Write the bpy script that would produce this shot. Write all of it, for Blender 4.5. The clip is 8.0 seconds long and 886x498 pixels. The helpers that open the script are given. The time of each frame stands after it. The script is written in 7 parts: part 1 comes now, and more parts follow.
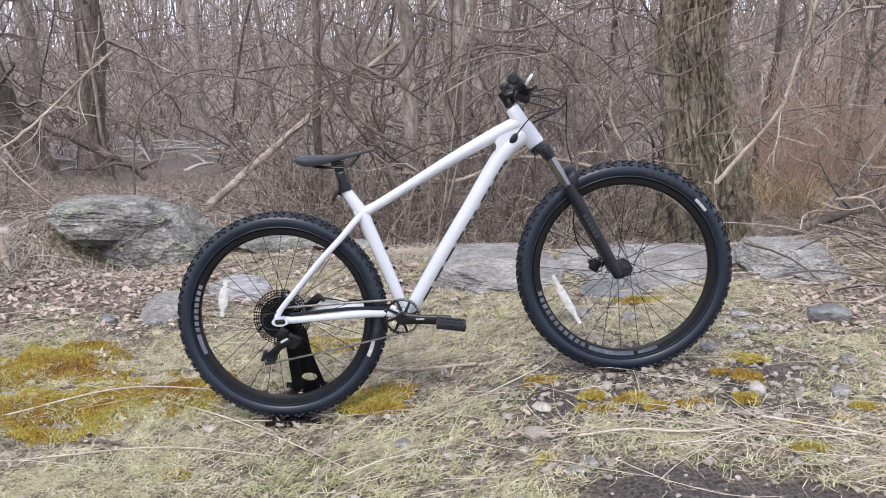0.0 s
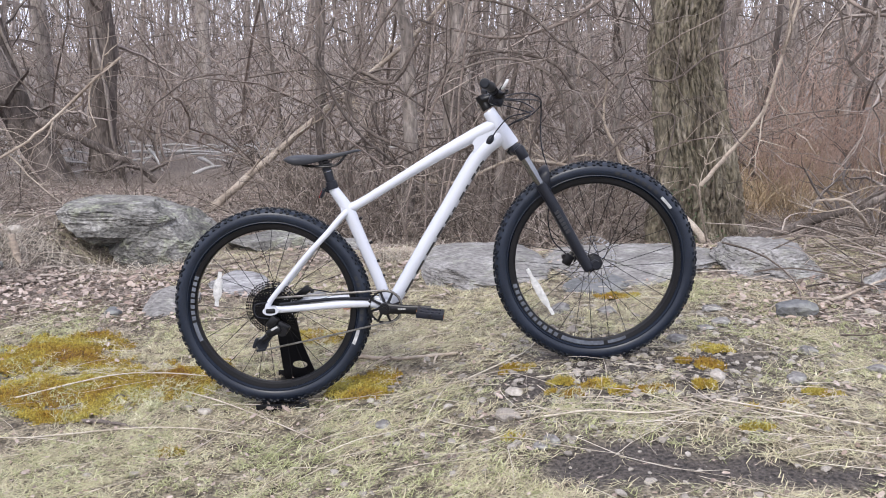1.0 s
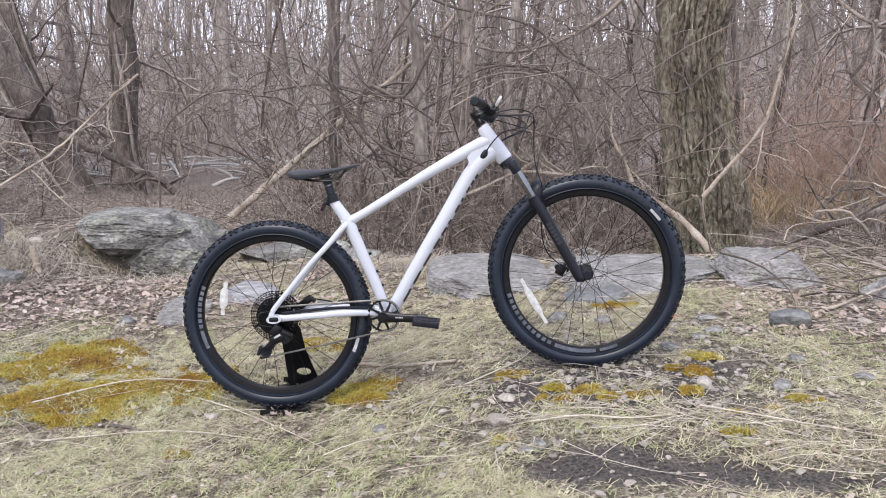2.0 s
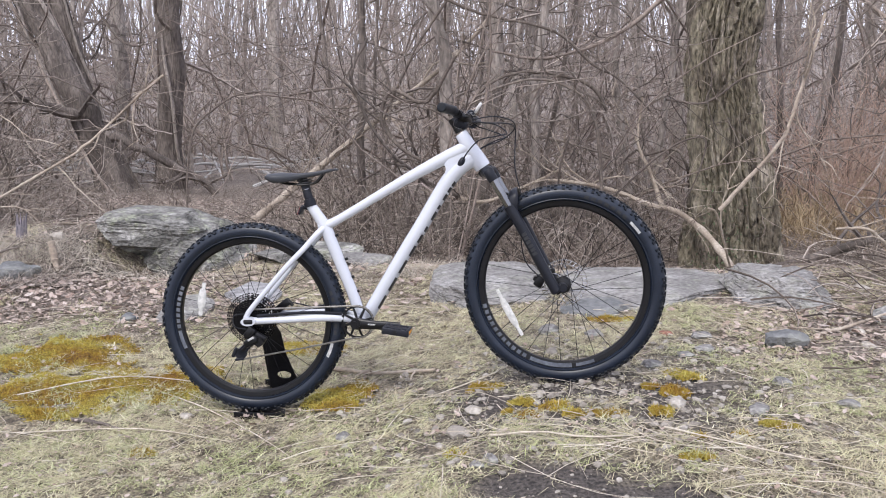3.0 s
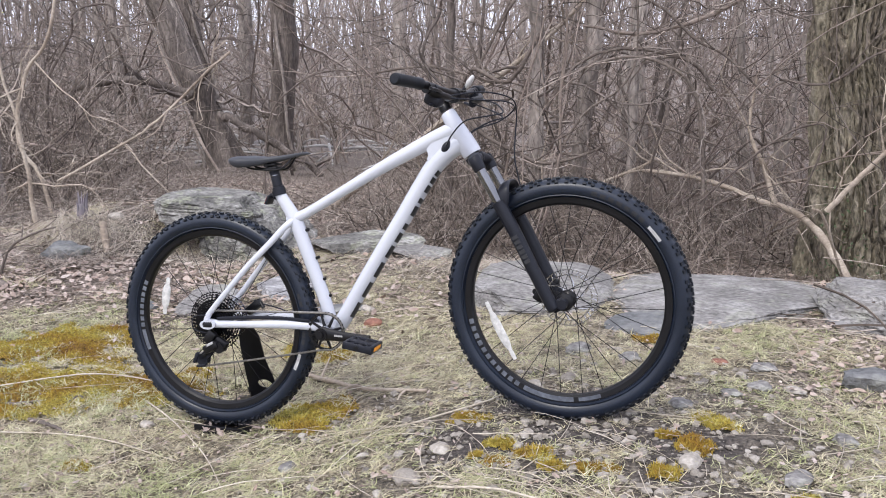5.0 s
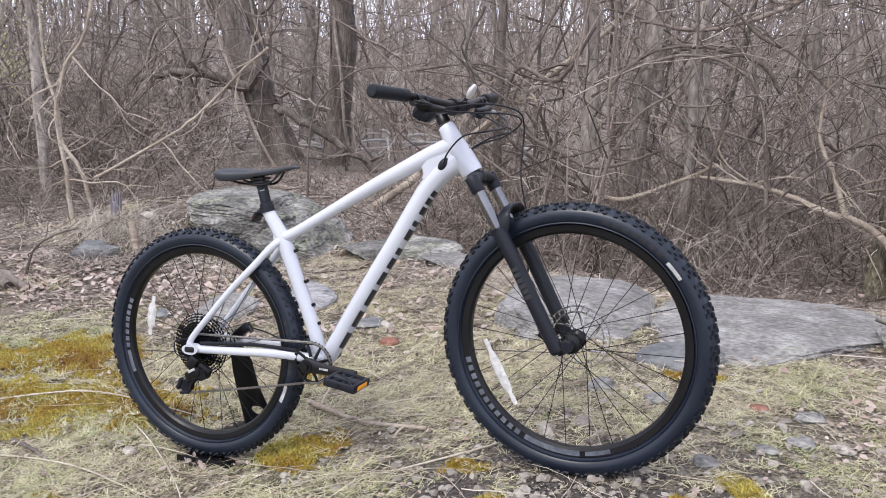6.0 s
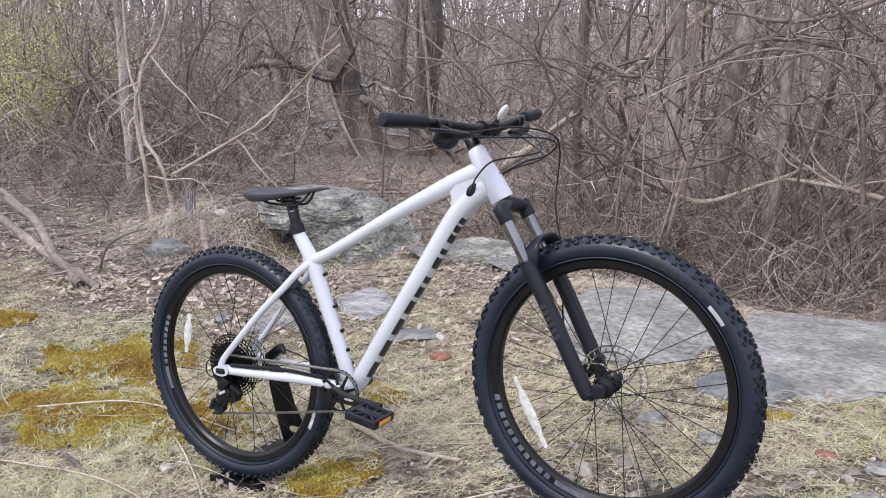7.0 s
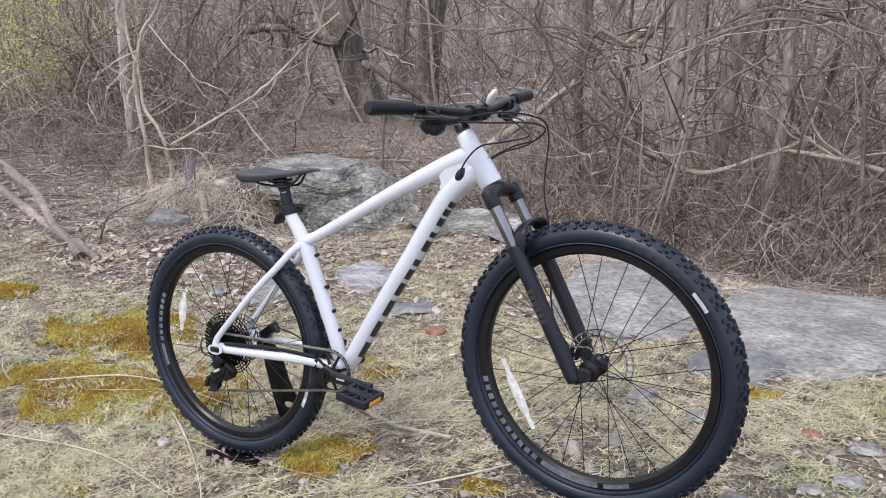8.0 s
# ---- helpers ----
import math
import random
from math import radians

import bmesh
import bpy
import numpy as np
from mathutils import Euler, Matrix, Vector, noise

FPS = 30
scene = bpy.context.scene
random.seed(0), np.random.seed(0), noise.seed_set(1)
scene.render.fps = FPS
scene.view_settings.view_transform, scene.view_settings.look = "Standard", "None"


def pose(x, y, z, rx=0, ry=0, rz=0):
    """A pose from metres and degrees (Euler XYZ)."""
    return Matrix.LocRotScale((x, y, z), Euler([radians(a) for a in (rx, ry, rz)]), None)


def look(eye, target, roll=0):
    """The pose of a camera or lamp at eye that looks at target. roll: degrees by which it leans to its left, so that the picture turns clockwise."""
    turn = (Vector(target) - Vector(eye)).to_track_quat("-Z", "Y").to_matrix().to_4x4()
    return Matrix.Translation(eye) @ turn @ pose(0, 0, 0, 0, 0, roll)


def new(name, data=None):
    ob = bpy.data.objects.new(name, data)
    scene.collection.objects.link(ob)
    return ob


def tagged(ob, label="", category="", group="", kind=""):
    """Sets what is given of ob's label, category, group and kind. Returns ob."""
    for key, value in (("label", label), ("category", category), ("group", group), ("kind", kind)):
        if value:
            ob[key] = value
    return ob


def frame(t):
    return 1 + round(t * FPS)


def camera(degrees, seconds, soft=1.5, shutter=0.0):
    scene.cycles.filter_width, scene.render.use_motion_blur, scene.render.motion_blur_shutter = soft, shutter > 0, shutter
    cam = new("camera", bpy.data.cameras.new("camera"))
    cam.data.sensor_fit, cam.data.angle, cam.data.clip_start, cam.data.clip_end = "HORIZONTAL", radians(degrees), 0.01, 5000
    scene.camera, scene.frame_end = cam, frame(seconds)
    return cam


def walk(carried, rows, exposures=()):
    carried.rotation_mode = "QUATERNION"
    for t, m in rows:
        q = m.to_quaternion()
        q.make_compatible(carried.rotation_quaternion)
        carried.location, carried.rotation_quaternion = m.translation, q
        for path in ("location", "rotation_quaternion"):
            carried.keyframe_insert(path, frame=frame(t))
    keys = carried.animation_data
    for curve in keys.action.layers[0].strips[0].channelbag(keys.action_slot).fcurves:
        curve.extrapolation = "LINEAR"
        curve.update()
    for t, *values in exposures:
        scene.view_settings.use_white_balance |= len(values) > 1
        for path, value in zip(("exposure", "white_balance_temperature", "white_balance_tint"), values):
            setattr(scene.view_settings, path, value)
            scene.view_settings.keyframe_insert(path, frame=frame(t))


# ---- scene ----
cam = camera(54.2, 8.0, soft=1.0)
METRES, EYE, TILT, LEAN, TURN = 2.28, 1.235, -12.0, 0.0, 0.0
ROWS = [
    (0.0, 0.0, 0.0, 0.0, 0.0, 0.0, -0.0),
    (0.5, 0.0347, -0.046, -0.0156, -0.07, -0.03, -0.09),
    (1.0, 0.0503, -0.0834, -0.0178, 0.77, 0.36, -0.28),
    (2.5, 0.1513, -0.1409, -0.017, 3.82, 1.22, -0.87),
    (3.0, 0.2329, -0.103, -0.0098, 6.14, 1.31, -2.0),
    (3.5, 0.293, -0.0407, -0.0091, 6.88, 1.11, -1.86),
    (4.0, 0.3361, 0.0286, -0.0005, 7.83, 1.01, -1.9),
    (4.5, 0.3969, 0.1021, 0.0131, 12.38, 0.42, -3.04),
    (6.0, 0.4899, 0.3267, 0.0863, 21.09, -1.22, -5.6),
    (6.5, 0.5221, 0.3908, 0.1218, 24.25, -2.02, -5.93),
    (7.0, 0.5357, 0.4165, 0.1489, 27.71, -3.09, -6.27),
    (7.5, 0.547, 0.42, 0.1653, 29.03, -3.64, -6.48),
    (8.0, 0.5523, 0.4203, 0.1762, 28.11, -5.65, -6.36),
]
walk(cam, [(t, pose(0, 0, EYE, TILT, LEAN, TURN) @ pose(METRES * x, METRES * y, METRES * z, 90 + pitch, roll, yaw)) for t, x, y, z, yaw, pitch, roll in ROWS])

# ---- overcast daylight ----
SUN_ELEVATION, SUN_ROTATION = radians(52), radians(200)
world = bpy.data.worlds.new("overcast_sky")
scene.world = world
world.use_nodes = True
wn, wl = world.node_tree.nodes, world.node_tree.links
sky = wn.new("ShaderNodeTexSky")
sky.sky_type, sky.sun_disc = "NISHITA", False
sky.sun_elevation, sky.sun_rotation = SUN_ELEVATION, SUN_ROTATION
sky.air_density, sky.dust_density, sky.ozone_density = 1.0, 4.0, 1.0
cloud = wn.new("ShaderNodeMixRGB")
cloud.inputs["Fac"].default_value = 0.8
cloud.inputs["Color2"].default_value = (9.2, 9.5, 11.5, 1)
wl.new(sky.outputs["Color"], cloud.inputs["Color1"])
wl.new(cloud.outputs["Color"], wn["Background"].inputs["Color"])
wn["Background"].inputs["Strength"].default_value = 0.14
sun_data = bpy.data.lights.new("sun", "SUN")
sun_data.energy, sun_data.angle, sun_data.color = 1.5, radians(12), (1.0, 0.97, 0.92)
sun = new("sun", sun_data)
sun.matrix_world = look((0, 0, 30), Vector((0, 0, 30)) - 10 * Vector((math.sin(SUN_ROTATION) * math.cos(SUN_ELEVATION), math.cos(SUN_ROTATION) * math.cos(SUN_ELEVATION), math.sin(SUN_ELEVATION))))
scene.view_settings.exposure = 0.41


# ---- geometry helpers ----
class Geo:
    """Collects vertices and faces for one mesh."""

    def __init__(self):
        self.v, self.f, self.n = [], [], 0

    def add(self, verts, faces):
        verts = np.asarray(verts, float).reshape(-1, 3)
        self.v.append(verts)
        if isinstance(faces, np.ndarray):
            self.f.extend((faces + self.n).tolist())
        else:
            self.f.extend([[i + self.n for i in f] for f in faces])
        self.n += len(verts)
        return self

    def mesh(self, name, material, smooth=35):
        me = bpy.data.meshes.new(name)
        me.from_pydata(np.concatenate(self.v).tolist(), [], self.f)
        me.materials.append(material)
        if smooth:
            me.polygons.foreach_set("use_smooth", [True] * len(me.polygons))
            if smooth < 180:
                me.set_sharp_from_angle(angle=radians(smooth))
        me.update()
        return me


def unit(v):
    v = np.asarray(v, float)
    return v / (np.linalg.norm(v, axis=-1, keepdims=True) + 1e-12)


def tube(g, pts, rad, sides=8, ref=None, squash=1.0, caps=True):
    """A tube along pts; squash stretches it along the reference direction."""
    pts = np.asarray(pts, float)
    n = len(pts)
    rad = np.broadcast_to(np.asarray(rad, float), (n,))
    tan = unit(np.gradient(pts, axis=0))
    if ref is None:
        ref = np.eye(3)[np.argmin(np.abs(pts[-1] - pts[0]))]
    ref = np.asarray(ref, float)
    a = unit(np.cross(tan, ref))
    b = np.cross(a, tan)
    ang = np.arange(sides) * 2 * math.pi / sides
    ring = pts[:, None] + rad[:, None, None] * (np.cos(ang)[None, :, None] * a[:, None] + squash * np.sin(ang)[None, :, None] * b[:, None])
    i, j = np.meshgrid(np.arange(n - 1), np.arange(sides), indexing="ij")
    k = (j + 1) % sides
    quads = np.stack([i * sides + j, i * sides + k, (i + 1) * sides + k, (i + 1) * sides + j], -1).reshape(-1, 4)
    g.add(ring.reshape(-1, 3), quads)
    if caps:
        g.f.append([g.n - n * sides + q for q in reversed(range(sides))])
        g.f.append([g.n - sides + q for q in range(sides)])
    return g


def spline(pts, n):
    """A smooth curve through pts (Catmull-Rom), n points."""
    p = np.asarray(pts, float)
    p = np.vstack([2 * p[0] - p[1], p, 2 * p[-1] - p[-2]])
    u = np.linspace(0, len(p) - 3 - 1e-6, n)
    i = u.astype(int)
    t = (u - i)[:, None]
    a, b, c, d = p[i], p[i + 1], p[i + 2], p[i + 3]
    return 0.5 * (2 * b + (c - a) * t + (2 * a - 5 * b + 4 * c - d) * t * t + (3 * b - a - 3 * c + d) * t ** 3)


def rod(g, a, b, r, sides=12, r2=None):
    return tube(g, [a, b], [r, r if r2 is None else r2], sides)


def lathe(g, profile, seg=48, centre=(0, 0, 0), closed=True):
    """Turns a profile of (radius, y) round the Y axis."""
    pr = np.asarray(profile, float)
    m = len(pr)
    ang = np.arange(seg) * 2 * math.pi / seg
    v = np.stack([np.cos(ang)[:, None] * pr[None, :, 0], np.broadcast_to(pr[None, :, 1], (seg, m)), np.sin(ang)[:, None] * pr[None, :, 0]], -1) + np.asarray(centre)
    i, j = np.meshgrid(np.arange(seg), np.arange(m if closed else m - 1), indexing="ij")
    k, l = (i + 1) % seg, (j + 1) % m
    g.add(v.reshape(-1, 3), np.stack([i * m + j, i * m + l, k * m + l, k * m + j], -1).reshape(-1, 4))
    return g


def block(g, m, size, bevel=0.0):
    """A box of that size at the pose m, its edges chamfered."""
    bm = bmesh.new()
    bmesh.ops.create_cube(bm, size=1)
    bmesh.ops.scale(bm, vec=size, verts=bm.verts)
    if bevel:
        bmesh.ops.bevel(bm, geom=bm.edges[:], offset=bevel, segments=2, affect="EDGES", profile=0.5)
    bm.verts.index_update()
    g.add([m @ v.co for v in bm.verts], [[v.index for v in f.verts] for f in bm.faces])
    bm.free()
    return g


def extrude(g, outline, y0, y1):
    """A flat plate: an outline in x, z between two y."""
    o = np.asarray(outline, float)
    n = len(o)
    v = np.vstack([np.c_[o[:, 0], np.full(n, y0), o[:, 1]], np.c_[o[:, 0], np.full(n, y1), o[:, 1]]])
    g.add(v, [list(range(n)), list(reversed(range(n, 2 * n)))] + [[(i + 1) % n, i, n + i, n + (i + 1) % n] for i in range(n)])
    return g


def lattice(ix, iy, seed):
    h = np.sin(ix * 127.1 + iy * 311.7 + seed * 74.7) * 43758.5453
    return h - np.floor(h)


def vnoise(x, y, seed=0):
    """Smooth value noise, -1 to 1."""
    ix, iy = np.floor(x), np.floor(y)
    fx, fy = x - ix, y - iy
    fx, fy = fx * fx * (3 - 2 * fx), fy * fy * (3 - 2 * fy)
    a, b = lattice(ix, iy, seed), lattice(ix + 1, iy, seed)
    c, d = lattice(ix, iy + 1, seed), lattice(ix + 1, iy + 1, seed)
    return 2 * ((a * (1 - fx) + b * fx) * (1 - fy) + (c * (1 - fx) + d * fx) * fy) - 1


def fnoise(x, y, seed=0, octaves=4):
    return sum(vnoise(x * 2 ** k, y * 2 ** k, seed + 17 * k) / 2 ** k for k in range(octaves)) / 1.6


def smooth(a, b, x):
    t = np.clip((x - a) / (b - a), 0, 1)
    return t * t * (3 - 2 * t)


def ground_height(x, y):
    """The lie of the land: a low mound under the bicycle, woods floor behind it."""
    x, y = np.asarray(x, float), np.asarray(y, float)
    right = 0.5 + 0.5 * np.tanh((x - 0.03) / 0.6)
    h = -0.037 + 0.23 * right
    h = h + 0.05 * np.clip(y - 3, -1, 2.2) * (1 - right)
    back = smooth(4.9, 6.4, y + 0.25 * np.sin(x * 1.7)) * smooth(-1.7, -0.7, x)
    h = h * (1 - back) - 0.12 * back
    far = smooth(6, 12, y)
    h = h * (1 - far) - 0.15 * far
    h = h - 0.12 * np.exp(-(((x + 2.0) / 0.55) ** 2 + ((y - 5.2) / 0.28) ** 2))
    bank = np.exp(-(((x + 2.6) / 0.9) ** 2 + ((y - 5.9) / 0.6) ** 2))
    h = h + 0.10 * bank + 0.13 * np.exp(-(((x + 2.78) / 0.5) ** 4 + ((y - 5.35) / 0.42) ** 4))
    h = h - 0.03 * np.exp(-(((x + 0.56) / 0.3) ** 2 + ((y - 3.05) / 0.3) ** 2))
    h = h - 0.03 * smooth(2.35, 2.0, y) * smooth(0.2, 0.5, x)
    h = h + (2.6 + 3.6 * smooth(-0.15, 0.3, x / np.maximum(y, 1.0)) + 1.8 * fnoise(x * 0.06, y * 0.06, 15)) * smooth(24, 80, np.hypot(x, y)) * (y > 0)
    near = 1 - smooth(9, 20, np.hypot(x, y - 3))
    return h + near * (0.012 * fnoise(x * 2.3, y * 2.3, 3) + 0.006 * fnoise(x * 9, y * 9, 5)) + (1 - near) * 0.12 * fnoise(x * 0.3, y * 0.3, 9)


def height(x, y):
    return float(ground_height(x, y))


# ---- materials ----
def material(name, colours, scale=6.0, rough=0.8, bump=0.3, fine=80.0, metal=0.0, island=0.0, per_object=0.0, stretch=(1, 1, 1), grain=0.25, depth=0.004, coat=0.0, spec=0.5, sheer=0.0):
    m = bpy.data.materials.new(name)
    m.use_nodes = True
    t = m.node_tree
    N, L = t.nodes, t.links
    bsdf = N["Principled BSDF"]
    co = N.new("ShaderNodeTexCoord")
    mp = N.new("ShaderNodeMapping")
    mp.inputs["Scale"].default_value = stretch
    L.new(co.outputs["Object"], mp.inputs["Vector"])
    big, small = N.new("ShaderNodeTexNoise"), N.new("ShaderNodeTexNoise")
    for nd, s, d in ((big, scale, 5), (small, fine, 4)):
        nd.inputs["Scale"].default_value, nd.inputs["Detail"].default_value = s, d
        L.new(mp.outputs["Vector"], nd.inputs["Vector"])
    fac = big.outputs["Fac"]
    spread = N.new("ShaderNodeMapRange")
    spread.inputs["From Min"].default_value, spread.inputs["From Max"].default_value = 0.3, 0.7
    L.new(fac, spread.inputs["Value"])
    fac = spread.outputs["Result"]
    for amount, make, socket in ((island, "ShaderNodeNewGeometry", "Random Per Island"), (per_object, "ShaderNodeObjectInfo", "Random")):
        if amount:
            src = N.new(make)
            mix = N.new("ShaderNodeMix")
            mix.inputs["Factor"].default_value = amount
            L.new(fac, mix.inputs["A"])
            L.new(src.outputs[socket], mix.inputs["B"])
            fac = mix.outputs["Result"]
    ramp = N.new("ShaderNodeValToRGB")
    els = ramp.color_ramp.elements
    while len(els) < len(colours):
        els.new(0.5)
    for i, c in enumerate(colours):
        els[i].position = i / max(1, len(colours) - 1)
        els[i].color = (*c, 1)
    L.new(fac, ramp.inputs["Fac"])
    val = N.new("ShaderNodeMapRange")
    val.inputs["From Min"].default_value, val.inputs["From Max"].default_value = 0.3, 0.7
    val.inputs["To Min"].default_value, val.inputs["To Max"].default_value = 1 - grain, 1 + grain
    L.new(small.outputs["Fac"], val.inputs["Value"])
    mul = N.new("ShaderNodeVectorMath")
    mul.operation = "SCALE"
    L.new(ramp.outputs["Color"], mul.inputs[0])
    L.new(val.outputs["Result"], mul.inputs["Scale"])
    L.new(mul.outputs["Vector"], bsdf.inputs["Base Color"])
    rr = N.new("ShaderNodeMapRange")
    rr.inputs["To Min"].default_value, rr.inputs["To Max"].default_value = max(0.02, rough - 0.1), min(1, rough + 0.1)
    L.new(small.outputs["Fac"], rr.inputs["Value"])
    L.new(rr.outputs["Result"], bsdf.inputs["Roughness"])
    bsdf.inputs["Metallic"].default_value = metal
    bsdf.inputs["Specular IOR Level"].default_value = spec
    if coat:
        bsdf.inputs["Coat Weight"].default_value, bsdf.inputs["Coat Roughness"].default_value = coat, 0.15
    if sheer:
        bsdf.inputs["Transmission Weight"].default_value = sheer
    if bump:
        bp = N.new("ShaderNodeBump")
        bp.inputs["Strength"].default_value, bp.inputs["Distance"].default_value = bump, depth
        L.new(small.outputs["Fac"], bp.inputs["Height"])
        L.new(bp.outputs["Normal"], bsdf.inputs["Normal"])
    return m


def ground_material():
    """Soil, straw mat and leaf litter, told apart by the sheet's own cover values."""
    m = material("ground", [(0.085, 0.068, 0.048), (0.21, 0.176, 0.122), (0.39, 0.342, 0.252)], 16, 0.95, 1.0, 85, grain=0.8, depth=0.03)
    t = m.node_tree
    N, L = t.nodes, t.links
    mul = N["Principled BSDF"].inputs["Base Color"].links[0].from_node
    src = mul.inputs[0].links[0].from_socket
    for key, colour in (("litter", (0.21, 0.170, 0.140)), ("woods", (0.28, 0.242, 0.22)), ("soil", (0.075, 0.063, 0.056))):
        at = N.new("ShaderNodeAttribute")
        at.attribute_name = key
        mix = N.new("ShaderNodeMixRGB")
        L.new(at.outputs["Fac"], mix.inputs["Fac"])
        L.new(src, mix.inputs["Color1"])
        mix.inputs["Color2"].default_value = (*colour, 1)
        src = mix.outputs["Color"]
    L.new(src, mul.inputs[0])
    return m


GROUND = ground_material()
STRAW = material("dry_grass", [(0.075, 0.058, 0.040), (0.30, 0.25, 0.172), (0.53, 0.47, 0.325), (0.49, 0.472, 0.27), (0.95, 0.89, 0.72)], 15, 0.75, 0, island=0.5, grain=0.15)
GREEN = material("green_grass", [(0.19, 0.215, 0.08), (0.38, 0.39, 0.19), (0.56, 0.55, 0.38)], 16, 0.7, 0, island=0.45, grain=0.15)
STALK = material("dry_stalk", [(0.26, 0.215, 0.165), (0.45, 0.395, 0.32), (0.60, 0.55, 0.475)], 9, 0.7, 0.2, island=0.5, stretch=(1, 1, 1))
LEAF = material("dead_leaf", [(0.10, 0.072, 0.06), (0.28, 0.215, 0.178), (0.44, 0.365, 0.315), (0.31, 0.225, 0.172), (0.57, 0.50, 0.44)], 20, 0.75, 0.3, island=0.8, grain=0.2)
PINK_LEAF = material("bleached_leaf", [(0.16, 0.118, 0.098), (0.32, 0.252, 0.215), (0.46, 0.39, 0.345), (0.28, 0.20, 0.16), (0.56, 0.50, 0.455)], 25, 0.7, 0.3, island=0.85, grain=0.2)
IVY = material("ivy_leaf", [(0.05, 0.075, 0.035), (0.10, 0.135, 0.06)], 12, 0.5, 0, island=0.6, grain=0.2)
TAN_GRASS = material("tan_grass", [(0.20, 0.135, 0.08), (0.36, 0.265, 0.155), (0.50, 0.40, 0.27)], 1.2, 0.8, 0, island=0.5)
MOSS = material("moss", [(0.13, 0.058, 0.013), (0.19, 0.112, 0.017), (0.25, 0.19, 0.034), (0.33, 0.30, 0.085)], 4.5, 0.95, 1.0, 110, grain=0.55, depth=0.02)
MOSS_TUFT = material("moss_tuft", [(0.23, 0.108, 0.018), (0.31, 0.195, 0.024), (0.40, 0.325, 0.06), (0.54, 0.51, 0.17)], 4.5, 0.9, 0, island=0.35, grain=0.3)
PEBBLE = material("pebble", [(0.10, 0.09, 0.078), (0.22, 0.195, 0.165), (0.30, 0.272, 0.235), (0.42, 0.39, 0.35)], 30, 0.85, 0.3, 200, island=0.6)
BARK = material("furrowed_bark", [(0.075, 0.061, 0.046), (0.155, 0.130, 0.098), (0.20, 0.176, 0.125), (0.33, 0.288, 0.236)], 7, 0.95, 1.0, 50, stretch=(1, 1, 0.35), grain=0.6, depth=0.04)
BARK_DARK = material("dark_bark", [(0.06, 0.049, 0.043), (0.125, 0.103, 0.09), (0.21, 0.178, 0.157)], 5, 0.95, 0.8, 50, stretch=(1, 1, 0.25), grain=0.45, depth=0.02)
BARK_GREY = material("grey_bark", [(0.13, 0.11, 0.096), (0.26, 0.224, 0.198), (0.40, 0.355, 0.318)], 5, 0.9, 0.9, 40, stretch=(1, 1, 0.3), per_object=0.3, grain=0.45, depth=0.012)
TWIG = material("twig", [(0.02, 0.015, 0.013), (0.10, 0.077, 0.066), (0.34, 0.278, 0.238), (0.70, 0.61, 0.53)], 4, 0.85, 0.2, 60, island=0.75)
# paler copy of the twig colours: the haze of distance is put into them
HAZED_TWIG = material("hazed_twig", [(0.08, 0.066, 0.060), (0.22, 0.188, 0.172), (0.40, 0.35, 0.325), (0.55, 0.50, 0.47)], 4, 0.85, 0, 60, island=0.75)
BOUGH = material("bough_bark", [(0.05, 0.04, 0.035), (0.16, 0.132, 0.115), (0.30, 0.255, 0.225), (0.40, 0.345, 0.305)], 4, 0.9, 0.4, 50, island=0.55, grain=0.35)
TWIG_RED = material("reddish_twig", [(0.28, 0.185, 0.14), (0.41, 0.285, 0.225), (0.50, 0.37, 0.30)], 4, 0.85, 0.2, 60, island=0.6)
LIMB = material("pale_limb", [(0.22, 0.175, 0.135), (0.36, 0.30, 0.24), (0.46, 0.40, 0.33)], 5, 0.85, 0.4, 60)
BUD = material("spring_bud", [(0.42, 0.44, 0.12), (0.62, 0.66, 0.24)], 6, 0.8, 0, island=0.6)
PALE_PATCH = material("pale_patch", [(0.30, 0.285, 0.27), (0.50, 0.485, 0.47)], 3, 0.8, 0.3)
STUMP_WOOD = material("weathered_stump", [(0.13, 0.115, 0.13), (0.30, 0.275, 0.30)], 14, 0.9, 0.5, 90, stretch=(1, 1, 0.2), island=0.4)


def stone_material(name, colours, lichen, scale=5, grain=0.28, stretch=(1, 1, 1), fine=30, bump=1.0):
    m = material(name, colours, scale, 0.85, bump, fine, per_object=0.15, grain=grain, depth=0.02, stretch=stretch)
    t = m.node_tree
    N, L = t.nodes, t.links
    mul = N["Principled BSDF"].inputs["Base Color"].links[0].from_node
    src = mul.inputs[0].links[0].from_socket
    co = N.new("ShaderNodeTexCoord")
    nz = N.new("ShaderNodeTexNoise")
    nz.inputs["Scale"].default_value, nz.inputs["Detail"].default_value, nz.inputs["Roughness"].default_value = 9, 8, 0.7
    L.new(co.outputs["Object"], nz.inputs["Vector"])
    mr = N.new("ShaderNodeMapRange")
    mr.inputs["From Min"].default_value, mr.inputs["From Max"].default_value = 0.52, 0.62
    mr.inputs["To Max"].default_value = lichen
    L.new(nz.outputs["Fac"], mr.inputs["Value"])
    mix = N.new("ShaderNodeMixRGB")
    L.new(mr.outputs["Result"], mix.inputs["Fac"])
    L.new(src, mix.inputs["Color1"])
    mix.inputs["Color2"].default_value = (0.30, 0.32, 0.22, 1)
    L.new(mix.outputs["Color"], mul.inputs[0])
    return m


